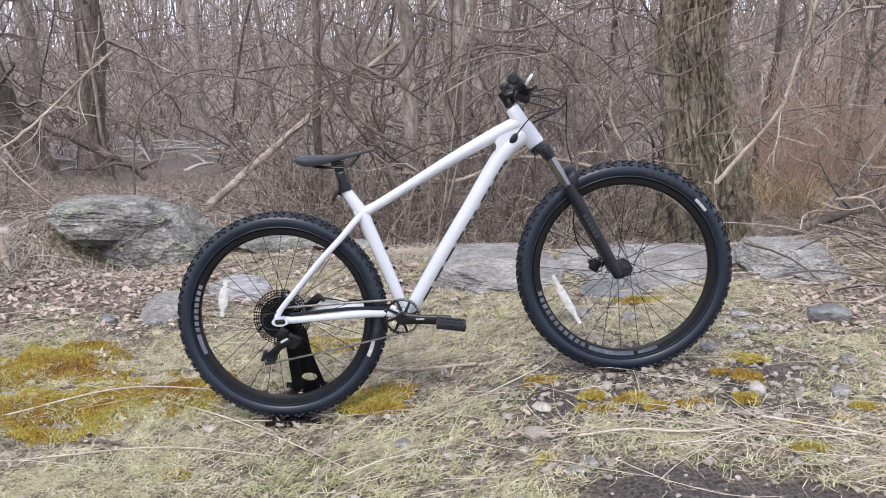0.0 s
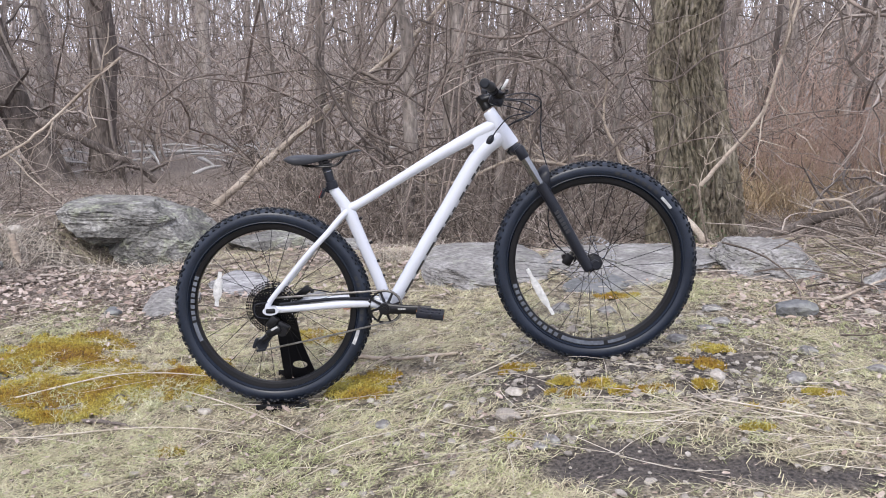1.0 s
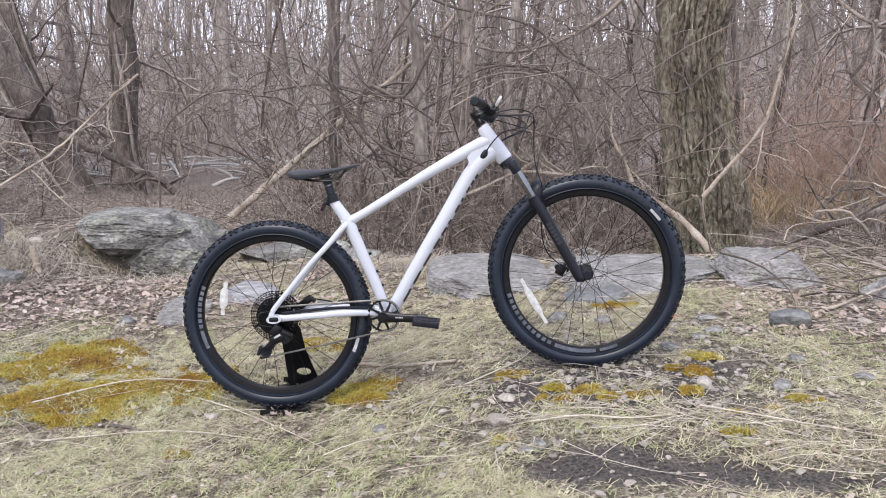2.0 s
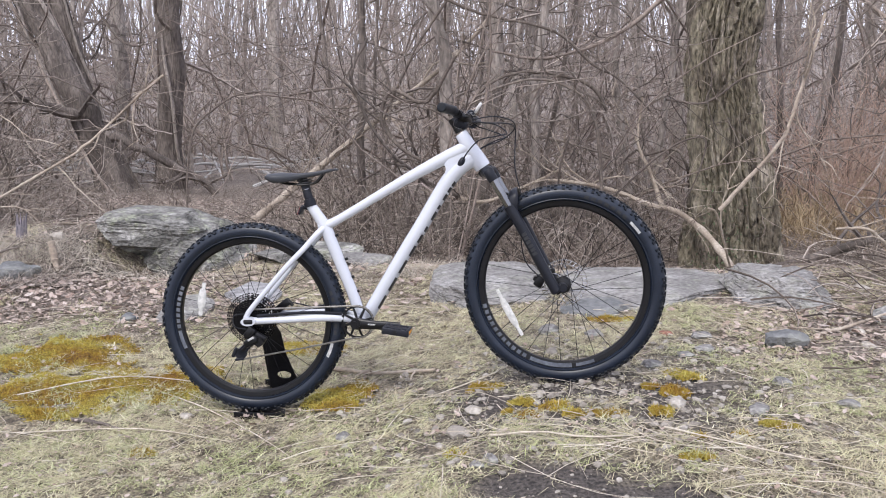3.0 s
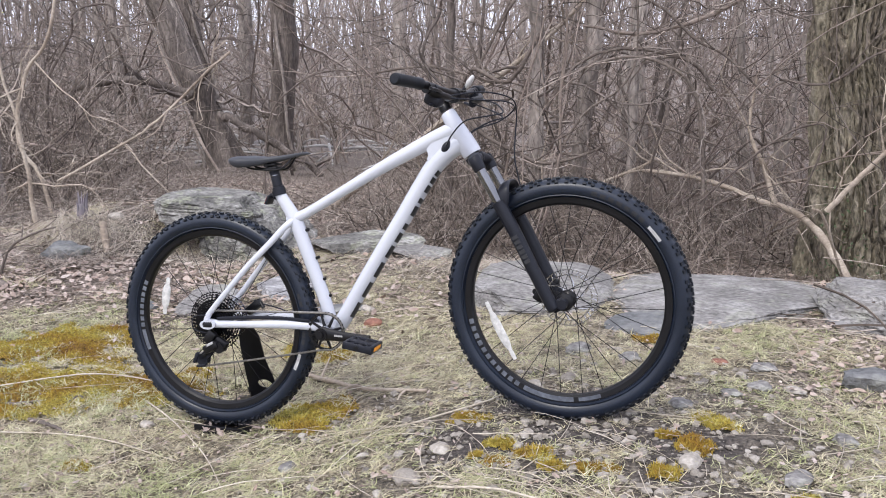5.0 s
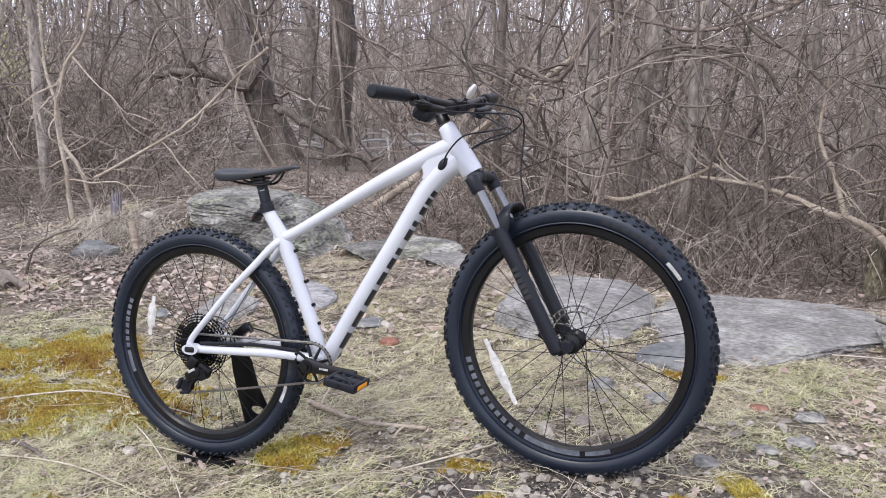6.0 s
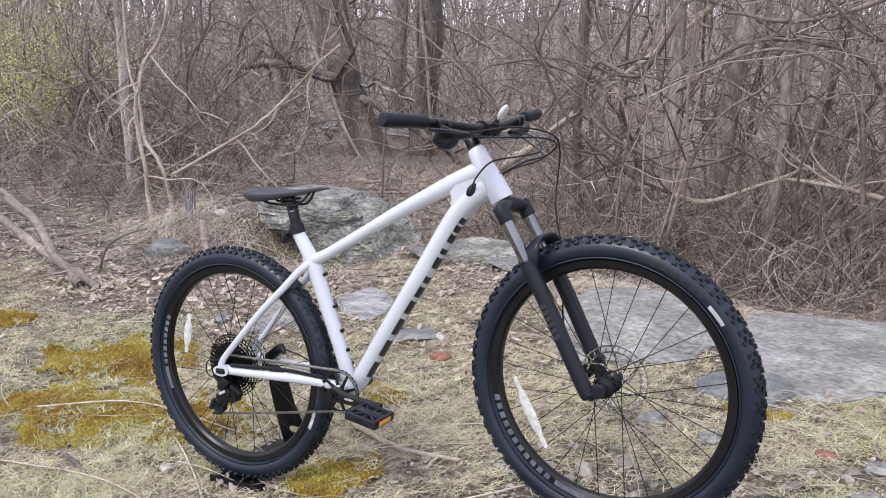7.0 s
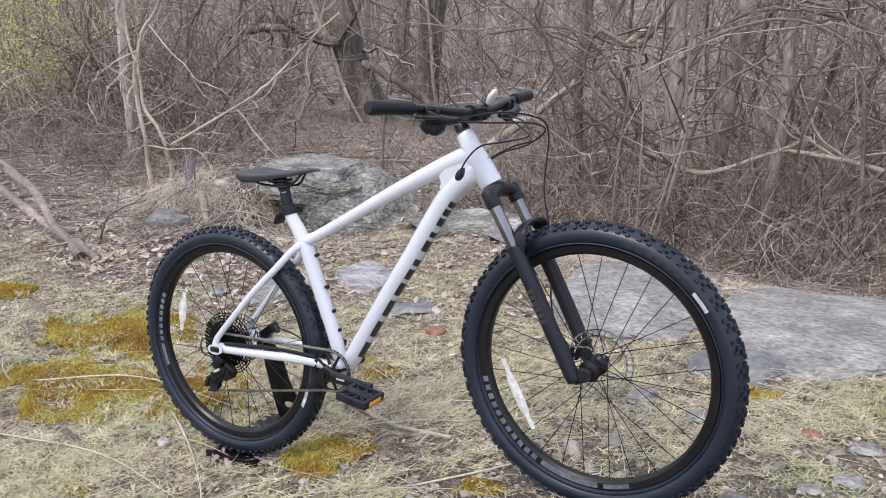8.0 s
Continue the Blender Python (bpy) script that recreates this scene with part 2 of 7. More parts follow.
ROCK = stone_material("lichen_rock", [(0.065, 0.063, 0.058), (0.17, 0.164, 0.152), (0.40, 0.39, 0.37)], 0.55, 6, 0.55, (1, 1, 1.6), 42, 1.0)
SLAB = stone_material("grey_slab", [(0.13, 0.124, 0.118), (0.215, 0.205, 0.196), (0.33, 0.32, 0.31)], 0.22, 6, 0.45, (1, 1.5, 2.2), 40, 0.8)
DARK_STONE = stone_material("dark_stone", [(0.085, 0.09, 0.092), (0.15, 0.152, 0.155), (0.22, 0.22, 0.215)], 0.15)
FLAKY = material("flaky_stone", [(0.17, 0.165, 0.17), (0.30, 0.295, 0.30), (0.48, 0.475, 0.48)], 9, 0.7, 1.0, 30, stretch=(1, 5, 3), grain=0.4, depth=0.02)
RED_STONE = material("rusty_stone", [(0.15, 0.062, 0.042), (0.28, 0.135, 0.095)], 25, 0.85, 0.5)
PALE_STONE = material("pale_stone", [(0.27, 0.242, 0.208), (0.44, 0.405, 0.358)], 12, 0.85, 0.4)

PAINT = material("white_paint", [(0.50, 0.52, 0.575), (0.54, 0.56, 0.615)], 3, 0.22, 0.02, 300, grain=0.02, coat=0.6)
RUBBER = material("tyre_rubber", [(0.007, 0.011, 0.021), (0.012, 0.018, 0.032)], 7, 0.36, 0.15, 220, grain=0.2, depth=0.001, spec=0.38)
KNOB = material("tread_rubber", [(0.005, 0.0065, 0.010), (0.011, 0.014, 0.020)], 9, 0.5, 0.2, 150, grain=0.25, depth=0.001, spec=0.28)
BLACK = material("black_alloy", [(0.004, 0.004, 0.005), (0.009, 0.009, 0.011)], 9, 0.32, 0.05, 250, grain=0.15, depth=0.0006, spec=0.28)
MATTE = material("matte_black", [(0.008, 0.009, 0.014), (0.012, 0.0135, 0.020)], 9, 0.40, 0.1, 250, grain=0.15, depth=0.0006, spec=0.26)
SADDLE = material("saddle_cover", [(0.020, 0.022, 0.028), (0.034, 0.037, 0.046)], 8, 0.5, 0.15, 260, grain=0.12, depth=0.0006)
BRUSH = material("pale_brush", [(0.02, 0.015, 0.013), (0.11, 0.086, 0.070), (0.36, 0.302, 0.255), (0.64, 0.57, 0.50)], 4, 0.85, 0.2, 60, island=0.8)
COG_BLACK = material("black_cog_steel", [(0.003, 0.003, 0.004), (0.007, 0.007, 0.008)], 30, 0.3, 0.1, 200, spec=0.12)
STEEL = material("bright_steel", [(0.45, 0.45, 0.46), (0.6, 0.6, 0.61)], 20, 0.25, 0.05, 200, metal=1.0, grain=0.1)
CHAIN = material("oiled_chain", [(0.16, 0.15, 0.14), (0.3, 0.29, 0.27)], 40, 0.4, 0.1, 200, metal=0.9)
STANCHION = material("anodised_stanchion", [(0.15, 0.152, 0.16), (0.22, 0.222, 0.23)], 6, 0.14, 0.0, 200, metal=0.95, grain=0.05)
DECAL = material("grey_decal", [(0.075, 0.084, 0.105), (0.125, 0.138, 0.165)], 20, 0.5, 0)
DARK_DECAL = material("dark_decal", [(0.02, 0.021, 0.025), (0.035, 0.036, 0.04)], 20, 0.4, 0)
FAINT_DECAL = material("faint_decal", [(0.014, 0.015, 0.018), (0.020, 0.021, 0.025)], 20, 0.6, 0)
WHITE_DECAL = material("white_decal", [(0.38, 0.38, 0.38), (0.47, 0.47, 0.47)], 20, 0.5, 0)
CLEAR_REFLECTOR = material("clear_reflector", [(0.42, 0.42, 0.41), (0.66, 0.65, 0.63)], 60, 0.18, 0.3, 260, grain=0.1)
AMBER = material("amber_reflector", [(0.75, 0.26, 0.015), (0.95, 0.40, 0.03)], 60, 0.2, 0.3, 260)
RED = material("red_reflector", [(0.14, 0.008, 0.008), (0.22, 0.012, 0.012)], 60, 0.2, 0.3, 260)
HUB_BLUE = material("violet_blue_anodised", [(0.03, 0.028, 0.09), (0.06, 0.055, 0.16)], 20, 0.3, 0.05, metal=0.6)


def thing(name, label, category, m=None, group="", kind=""):
    ob = new(name)
    if m is not None:
        ob.matrix_world = m
    return tagged(ob, label, category, group, kind)


def part(name, g, mat, parent, label="", smooth=35):
    """One mesh object under a thing or a part; geometry in the thing's own axes."""
    ob = new(name, g.mesh(name, mat, smooth))
    ob.parent = parent
    if label:
        tagged(ob, label)
    return ob


def solid(name, g, mat, label, category, smooth=35, group="", kind=""):
    """A thing that is one mesh, in world axes."""
    return tagged(new(name, g.mesh(name, mat, smooth)), label, category, group, kind)


# ---- ground ----
def build_ground():
    def axis(lo, hi, fine_lo, fine_hi, step):
        a = list(np.arange(fine_lo, fine_hi, step))
        s, x = step, fine_hi
        while x < hi:
            a.append(x)
            s *= 1.16
            x += s
        a.append(hi)
        s, x, b = step, fine_lo - step, []
        while x > lo:
            b.append(x)
            s *= 1.16
            x -= s
        b.append(lo)
        return np.array(b[::-1] + a)
    xs, ys = axis(-400, 400, -3.2, 3.2, 0.03), axis(-400, 400, 1.4, 6.2, 0.03)
    X, Y = np.meshgrid(xs, ys, indexing="ij")
    Z = ground_height(X, Y)
    clods = np.exp(-(((X + 0.6) / 4) ** 2 + ((Y - 3.4) / 3) ** 2))
    Z = Z + clods * 0.011 * fnoise(X * 21, Y * 21, 33, 2)
    g = Geo()
    nx, ny = X.shape
    i, j = np.meshgrid(np.arange(nx - 1), np.arange(ny - 1), indexing="ij")
    g.add(np.stack([X, Y, Z], -1), np.stack([i * ny + j, (i + 1) * ny + j, (i + 1) * ny + j + 1, i * ny + j + 1], -1).reshape(-1, 4))
    me = g.mesh("ground", GROUND, 180)
    litter, soil = cover(X, Y)
    for key, data in (("litter", litter), ("soil", soil), ("woods", smooth(10, 17, np.hypot(X, Y)) * smooth(2, 6, Y) * np.clip(0.7 + 0.9 * fnoise(X * 0.5, Y * 0.5, 52), 0, 1))):
        me.attributes.new(key, "FLOAT", "POINT").data.foreach_set("value", data.reshape(-1).astype(np.float32))
    tagged(new("ground", me), "rough mound of dry matted grass, soil and leaf litter", "ground", kind="structure")


def cover(x, y):
    """How much leaf litter and bare soil lies at a place, 0 to 1."""
    wob = 0.35 * fnoise(x * 1.8, y * 1.8, 41)
    left = smooth(3.7, 4.3, y + wob) * smooth(-0.6, -1.3, x + wob)
    back = smooth(4.6, 5.3, y + wob)
    right = smooth(1.25, 1.6, x + wob) * smooth(3.0, 3.4, y + wob)
    litter = np.clip(np.maximum.reduce([left, back, right]), 0, 1)
    spot = (1.0 * np.exp(-(((x - 0.70) / 0.33) ** 4 + ((y - 2.09) / 0.12) ** 2)) + 0.7 * np.exp(-(((x - 1.25) / 0.3) ** 4 + ((y - 1.98) / 0.07) ** 2))) * np.clip(0.85 + 1.3 * fnoise(x * 3.5, y * 5, 28), 0, 1)
    gravel = 1.6 * np.exp(-(((x - 0.72) / 0.6) ** 2 + ((y - 2.8) / 0.42) ** 2))
    hole = np.exp(-(((x + 2.25) / 0.75) ** 4 + ((y - 5.08) / 0.26) ** 4))
    soil = np.clip(1.5 * spot + wob * spot, 0, 1) + gravel * np.clip(0.85 + 1.1 * fnoise(x * 6, y * 6, 8), 0, 1) + 0.85 * hole * np.clip(0.9 + 0.8 * fnoise(x * 5, y * 5, 48), 0, 1)
    bank = smooth(4.4, 4.9, y) * smooth(7.5, 6.5, y) * smooth(-2.2, -2.6, x)
    soil = soil + 0.7 * bank * np.clip(0.35 + 1.4 * fnoise(x * 3, y * 3, 88), 0, 1)
    return litter, np.clip(soil, 0, 1)


build_ground()


# ---- rocks ----
def rock_shape(g, centre, size, seed, cuts=14, turn=0.0, rough=0.05, sub=4, tilt=(0, 0), keep=0.5, strata=0.0, flat=0.0):
    """A stone: a ball cut flat by chance planes, roughened, stretched and turned."""
    bm = bmesh.new()
    bmesh.ops.create_icosphere(bm, subdivisions=sub, radius=1)
    rng = np.random.RandomState(seed)
    p = np.array([v.co[:] for v in bm.verts])
    faces = np.array([[v.index for v in f.verts] for f in bm.faces])
    bm.free()
    planes = [(n, rng.uniform(keep, keep + 0.3)) for n in unit(rng.normal(size=(cuts, 3)))]
    if flat:
        planes.append((unit(rng.normal(0, 0.06, 3) + (0, 0, 1)), flat))
    for n, d in planes:
        p = p - np.clip(p @ n - d, 0, None)[:, None] * n
    for s, a in ((2.2, rough), (5.5, rough * 0.55), (13, rough * 0.35), (27, rough * 0.2)):
        o = rng.uniform(0, 50, 3)
        p = p * (1 + a * np.array([noise.noise(Vector(q * s + o)) for q in p]))[:, None]
    if strata:
        o = rng.uniform(0, 50, 3)
        band = p[:, 2] * 3.6 + np.array([0.8 * noise.noise(Vector(v * 1.3 + o)) for v in p])
        ledge = np.abs((band % 1) - 0.5) * 2
        step = np.sin(np.floor(band) * 12.9898) * 0.5
        p[:, :2] *= (1 + strata * (step - 0.8 * np.clip(ledge - 0.75, 0, 1) * 2))[:, None]
    p = p / np.abs(p).max(axis=0) * np.asarray(size) / 2
    m = np.array(pose(*centre, tilt[0], tilt[1], turn))
    g.add(p @ m[:3, :3].T + m[:3, 3], faces)
    return g


def stone(x, y, size, seed, mat, label, lift=0.2, turn=0.0, name="stone", sub=3, tilt=(0, 0), rough=0.05, group=""):
    g = rock_shape(Geo(), (0, 0, 0), size, seed, 12, turn, rough if size[0] > 0.3 else 0.12, sub, tilt, 0.45 if size[0] > 0.3 else 0.66, 0.0, 0.4 if size[0] > 0.3 else 0.0)
    ob = solid(name, g, mat, label, "rock" if size[0] > 0.3 else "stone", 30, group)
    ob.matrix_world = pose(x, y, height(x, y) + size[2] * (lift if size[0] > 0.17 else lift * 0.5))
    return ob


def hewn_block(g, centre, size, planes, seed, turn=0.0, tilt=(0, 0), power=0.5, rough=0.035):
    """A split block of layered rock: a rounded box cut by planes, with fine ledges along its bedding."""
    bm = bmesh.new()
    bmesh.ops.create_icosphere(bm, subdivisions=6, radius=1)
    p = np.array([v.co[:] for v in bm.verts])
    faces = np.array([[v.index for v in f.verts] for f in bm.faces])
    bm.free()
    p = np.sign(p) * np.abs(p) ** power
    p = p / np.abs(p).max(axis=0)
    for n, d in planes:
        n = unit(n)
        p = p - np.clip(p @ n - d, 0, None)[:, None] * n
    rng = np.random.RandomState(seed)
    for k, a in ((1.6, rough * 1.6), (4.5, rough), (11, rough * 0.6), (25, rough * 0.4)):
        o = rng.uniform(0, 50, 3)
        p = p * (1 + a * np.array([noise.noise(Vector((q[0] * k, q[1] * k, q[2] * k * 1.8)) + Vector(o)) for q in p]))[:, None]
    o = rng.uniform(0, 50, 3)
    band = p[:, 2] * 5.5 + 0.9 * p[:, 0] + np.array([0.9 * noise.noise(Vector(v * 1.5 + o)) for v in p])
    p[:, :2] *= (1 + 0.018 * np.sin(np.floor(band) * 12.99) - 0.03 * np.clip(np.abs((band % 1) - 0.5) * 2 - 0.8, 0, 1) * 5)[:, None]
    m = np.array(pose(*centre, tilt[0], tilt[1], turn))
    return g.add((p * np.asarray(size) / 2) @ m[:3, :3].T + m[:3, 3], faces)


g = Geo()
hewn_block(g, (-2.13, 5.55, 0.228), (0.76, 0.72, 0.31), [((-0.9, -0.3, -0.5), 0.80), ((0, -0.75, -0.65), 0.92), ((-0.7, -0.7, 0.1), 1.12), ((0.1, -0.5, 0.85), 1.12), ((0.8, 0.1, 0.6), 1.0)], 12, 4, (0, 2))
hewn_block(g, (-1.82, 5.53, 0.105), (0.70, 0.66, 0.42), [((0.75, 0, 0.65), 0.72), ((0.7, -0.6, 0.1), 0.95), ((-0.7, -0.5, 0.3), 0.95), ((0.2, -0.8, 0.5), 1.0), ((0.5, -0.4, -0.7), 1.0)], 27, -8, (3, 8), 0.6)
solid("boulder", g, ROCK, "large weathered grey boulder with green lichen on a dirt bank", "rock", 28)
def slab(x, y, size, planes, seed, mat, label, top, turn=0.0, tilt=(0, 0), power=0.62, rough=0.03):
    """A flat rock sunk in the ground, its top so far over the soil."""
    g = hewn_block(Geo(), (0, 0, 0), size, planes, seed, turn, tilt, power, rough)
    ob = solid("rock_slab", g, mat, label, "rock", 28)
    ob.matrix_world = pose(x, y, height(x, y) + top - size[2] / 2)


slab(0.29, 4.58, (0.72, 0.98, 0.26), [((-0.8, -0.6, 0.2), 0.98), ((0.9, -0.5, 0.1), 1.05), ((0, -0.5, 0.8), 1.0), ((-0.6, 0, 0.8), 1.02)], 31, SLAB, "flat grey rock slab sunk in the grass", 0.085, 8)
slab(1.16, 4.48, (1.12, 1.14, 0.22), [((-0.9, -0.45, 0.1), 0.95), ((0.75, -0.65, 0.05), 0.60), ((0.7, 0.7, 0), 1.15), ((0.1, -0.6, 0.8), 1.05)], 35, SLAB, "broad flat grey rock slab beside dry grass", 0.04, -6, (0, -1))
slab(0.83, 3.99, (0.34, 0.30, 0.14), [((-0.7, -0.6, 0.2), 0.9), ((0.6, -0.7, 0.3), 0.95)], 36, DARK_STONE, "dark broken ledge of rock at the slab's edge", 0.035, 20, (5, -5))
slab(1.81, 4.38, (0.54, 0.66, 0.34), [((-0.7, -0.6, 0.5), 0.9), ((0.7, -0.4, 0.6), 0.9), ((0, 0.5, 0.8), 1.05), ((0.2, -0.8, 0.5), 0.95)], 37, SLAB, "low rounded grey rock half buried in litter", 0.14, 14, (4, 3), 0.7, 0.05)
stone(2.35, 3.95, (0.5, 0.4, 0.22), 39, SLAB, "grey rock half buried among pebbles and sticks", 0.2, 40, "rock_slab", 5)
stone(-1.08, 5.58, (0.82, 0.52, 0.22), 41, ROCK, "flat layered grey rock before the thicket", 0.15, 5, "rock_slab", 5)
stone(-0.62, 5.5, (0.5, 0.3, 0.12), 44, SLAB, "flat grey rock before the thicket", 0.2, 12, "rock_slab", 4)
stone(-1.37, 4.17, (0.26, 0.42, 0.13), 43, SLAB, "thin grey flat stone lying in litter", 0.1, -15, tilt=(8, 6))
stone(-1.13, 4.50, (0.40, 0.46, 0.12), 47, FLAKY, "pale flaky layered rock in the grass", 0.15, 18, sub=5, tilt=(8, -6))
stone(-0.66, 4.24, (0.32, 0.26, 0.07), 49, DARK_STONE, "dark flat stone in the grass", 0.1, 10)
stone(1.59, 3.45, (0.19, 0.13, 0.11), 51, DARK_STONE, "dark flat stone with a dished top", 0.3, 5, rough=0.05)
stone(-0.40, 4.02, (0.10, 0.07, 0.06), 53, RED_STONE, "small rusty red stone in the grass", 0.35, 30)
stone(1.12, 3.59, (0.075, 0.06, 0.035), 55, RED_STONE, "small rusty red stone in the grass", 0.3, 0)
stone(-2.76, 4.78, (0.36, 0.26, 0.2), 57, DARK_STONE, "dark grey rock half buried in litter", 0.1, 20, "stone", 4, (8, 5), 0.16)
SMALL = [(0.605, 3.29, 0.12, PEBBLE), (0.51, 3.20, 0.10, PALE_STONE), (1.24, 3.34, 0.10, SLAB), (2.02, 4.20, 0.15, PALE_STONE), (2.14, 4.42, 0.13, PEBBLE), (2.30, 4.62, 0.16, PALE_STONE), (2.46, 4.40, 0.14, PEBBLE), (2.62, 4.75, 0.17, PALE_STONE), (2.05, 4.02, 0.12, PALE_STONE), (2.5, 4.95, 0.14, SLAB), (1.98, 3.72, 0.09, PALE_STONE), (-0.83, 2.89, 0.07, PALE_STONE), (-0.13, 2.60, 0.12, SLAB), (0.41, 2.25, 0.075, SLAB), (0.24, 2.39, 0.05, PALE_STONE), (0.33, 2.68, 0.09, PALE_STONE), (1.03, 2.67, 0.10, PALE_STONE),
         (0.99, 3.09, 0.10, SLAB), (1.30, 2.67, 0.16, SLAB), (-1.62, 4.02, 0.13, DARK_STONE), (0.29, 2.48, 0.10, PEBBLE), (1.26, 4.22, 0.11, PALE_STONE), (1.26, 3.56, 0.16, SLAB),
         (0.80, 3.55, 0.14, SLAB), (0.60, 3.62, 0.17, SLAB), (-0.52, 4.25, 0.09, PALE_STONE), (-0.10, 2.52, 0.045, PALE_STONE), (-0.92, 2.40, 0.045, PALE_STONE), (0.05, 3.30, 0.05, DARK_STONE), (1.15, 3.25, 0.12, SLAB), (1.35, 3.35, 0.09, PALE_STONE),
         (0.55, 2.72, 0.05, PALE_STONE), (0.86, 2.80, 0.06, PALE_STONE), (0.37, 2.22, 0.06, SLAB), (-0.90, 2.92, 0.05, PEBBLE), (1.45, 2.95, 0.09, SLAB), (1.62, 2.75, 0.13, SLAB), (1.95, 3.5, 0.12, PALE_STONE), (2.15, 3.75, 0.14, PEBBLE), (0.1, 5.0, 0.14, PALE_STONE), (-2.72, 5.25, 0.15, PALE_STONE)]
for k, (sx, sy, s, mat) in enumerate(SMALL):
    rr = random.Random(k)
    s *= 0.68 if s > 0.1 and sx > -0.3 else 0.9
    stone(sx, sy, (s, s * rr.uniform(0.6, 0.85), s * rr.uniform(0.35, 0.55)), 100 + k, mat, {"pale_stone": "small pale stone lying on the soil", "grey_slab": "small grey stone in the grass", "dark_stone": "small dark stone in litter", "pebble": "small brownish stone on the soil"}[mat.name], 0.3, rr.uniform(0, 180), group="loose stones")


def build_gravel():
    rng = np.random.RandomState(5)
    base = []
    for s in range(6):
        h = Geo()
        rock_shape(h, (0, 0, 0), (1, 0.8, 0.6), 300 + s, 8, 0, 0.08, 1)
        base.append((np.concatenate(h.v), np.array(h.f)))
    g = Geo()
    n = 0
    while n < 5000:
        if n % 4:
            x, y = rng.normal(0.72, 0.5), rng.normal(2.8, 0.4)
        else:
            x, y = rng.uniform(-2.6, 2.8), rng.uniform(1.6, 5.4)
        n += 1
        s = 0.005 + 0.036 * rng.rand() ** 5.5
        v, f = base[rng.randint(6)]
        a = rng.uniform(0, 6.28)
        r = np.array([[math.cos(a), -math.sin(a), 0], [math.sin(a), math.cos(a), 0], [0, 0, 1]])
        g.add(v @ r.T * s + (x, y, height(x, y) + s * 0.15), f)
    solid("gravel", g, PEBBLE, "loose pebbles and gravel on bare soil", "gravel", 40, kind="stuff")


build_gravel()


# ---- moss ----
def moss_patch(x, y, rx, ry, seed, thick=0.022, turn=0.0, tufts=900):
    """A cushion of moss with a ragged outline, and short shoots on it."""
    rng = np.random.RandomState(seed)
    step = 0.009
    u, v = np.meshgrid(np.arange(-rx * 1.3, rx * 1.3, step), np.arange(-ry * 1.3, ry * 1.3, step), indexing="ij")
    c, s = math.cos(turn), math.sin(turn)
    X, Y = x + c * u - s * v, y + s * u + c * v
    body = 1 - np.sqrt((u / rx) ** 2 + (v / ry) ** 2) + 0.75 * fnoise(X * 8, Y * 8, seed) + 0.4 * fnoise(X * 34, Y * 34, seed + 3) + (0.12 if rx > 0.15 else 0.0)
    lift = thick * np.clip(body, 0, 1) ** 0.75 * (1 + 0.6 * fnoise(X * 26, Y * 26, seed + 7)) - 0.004
    Z = ground_height(X, Y) + 0.004 + lift
    g = Geo()
    nx, ny = X.shape
    keep = body > 0
    idx = -np.ones(X.shape, int)
    faces = []
    for i in range(nx - 1):
        for j in range(ny - 1):
            if keep[i, j] and keep[i + 1, j] and keep[i, j + 1] and keep[i + 1, j + 1]:
                faces.append((i * ny + j, (i + 1) * ny + j, (i + 1) * ny + j + 1, i * ny + j + 1))
    if not faces:
        return
    used = np.unique(np.array(faces))
    remap = -np.ones(nx * ny, int)
    remap[used] = np.arange(len(used))
    g.add(np.stack([X, Y, Z], -1).reshape(-1, 3)[used], remap[np.array(faces)])
    ob = solid("moss_patch", g, MOSS, "yellow-green and rust-brown moss cushion in dry grass", "moss", 180, "moss patches", "stuff")
    t = Geo()
    tufts *= 3
    pick = used[rng.randint(0, len(used), tufts)]
    P = np.stack([X, Y, Z], -1).reshape(-1, 3)[pick] + rng.uniform(-step, step, (tufts, 3)) * (1, 1, 0)
    d = rng.normal(0, 0.006, (tufts, 3)) + (0, 0, 0.006)
    w = unit(np.cross(d, rng.normal(size=(tufts, 3)))) * 0.0018
    vv = np.stack([P - w, P + w, P + d], 1)
    t.add(vv, np.arange(tufts * 3).reshape(-1, 3))
    part("moss_shoots", t, MOSS_TUFT, ob, smooth=0)


MOSSES = [(-1.66, 3.47, 0.29, 0.22, 4000), (-1.36, 3.08, 0.36, 0.20, 5000), (-0.99, 3.16, 0.22, 0.17, 2800), (-0.235, 3.04, 0.12, 0.15, 1500), (-0.46, 3.62, 0.16, 0.075, 1200), (-2.58, 3.56, 0.12, 0.10, 800), (-1.40, 2.83, 0.13, 0.05, 600),
          (-2.05, 3.42, 0.10, 0.06, 400), (0.35, 2.91, 0.085, 0.06, 700), (0.49, 2.72, 0.045, 0.03, 300), (0.52, 2.58, 0.05, 0.032, 300), (0.61, 2.65, 0.055, 0.03, 300), (0.67, 2.57, 0.04, 0.025, 220), (0.775, 2.59, 0.07, 0.028, 300), (1.06, 3.00, 0.05, 0.04, 300),
          (1.04, 2.80, 0.045, 0.055, 400), (0.96, 2.59, 0.042, 0.05, 400), (1.33, 2.53, 0.09, 0.04, 450), (0.89, 3.81, 0.08, 0.055, 400), (1.12, 2.95, 0.06, 0.03, 250), (0.95, 2.86, 0.06, 0.03, 250), (0.45, 2.63, 0.03, 0.02, 120), (1.05, 2.39, 0.05, 0.02, 150), (1.02, 2.25, 0.06, 0.025, 200), (1.19, 2.42, 0.04, 0.02, 120), (0.30, 2.30, 0.03, 0.02, 120), (-0.85, 2.55, 0.06, 0.03, 200)]
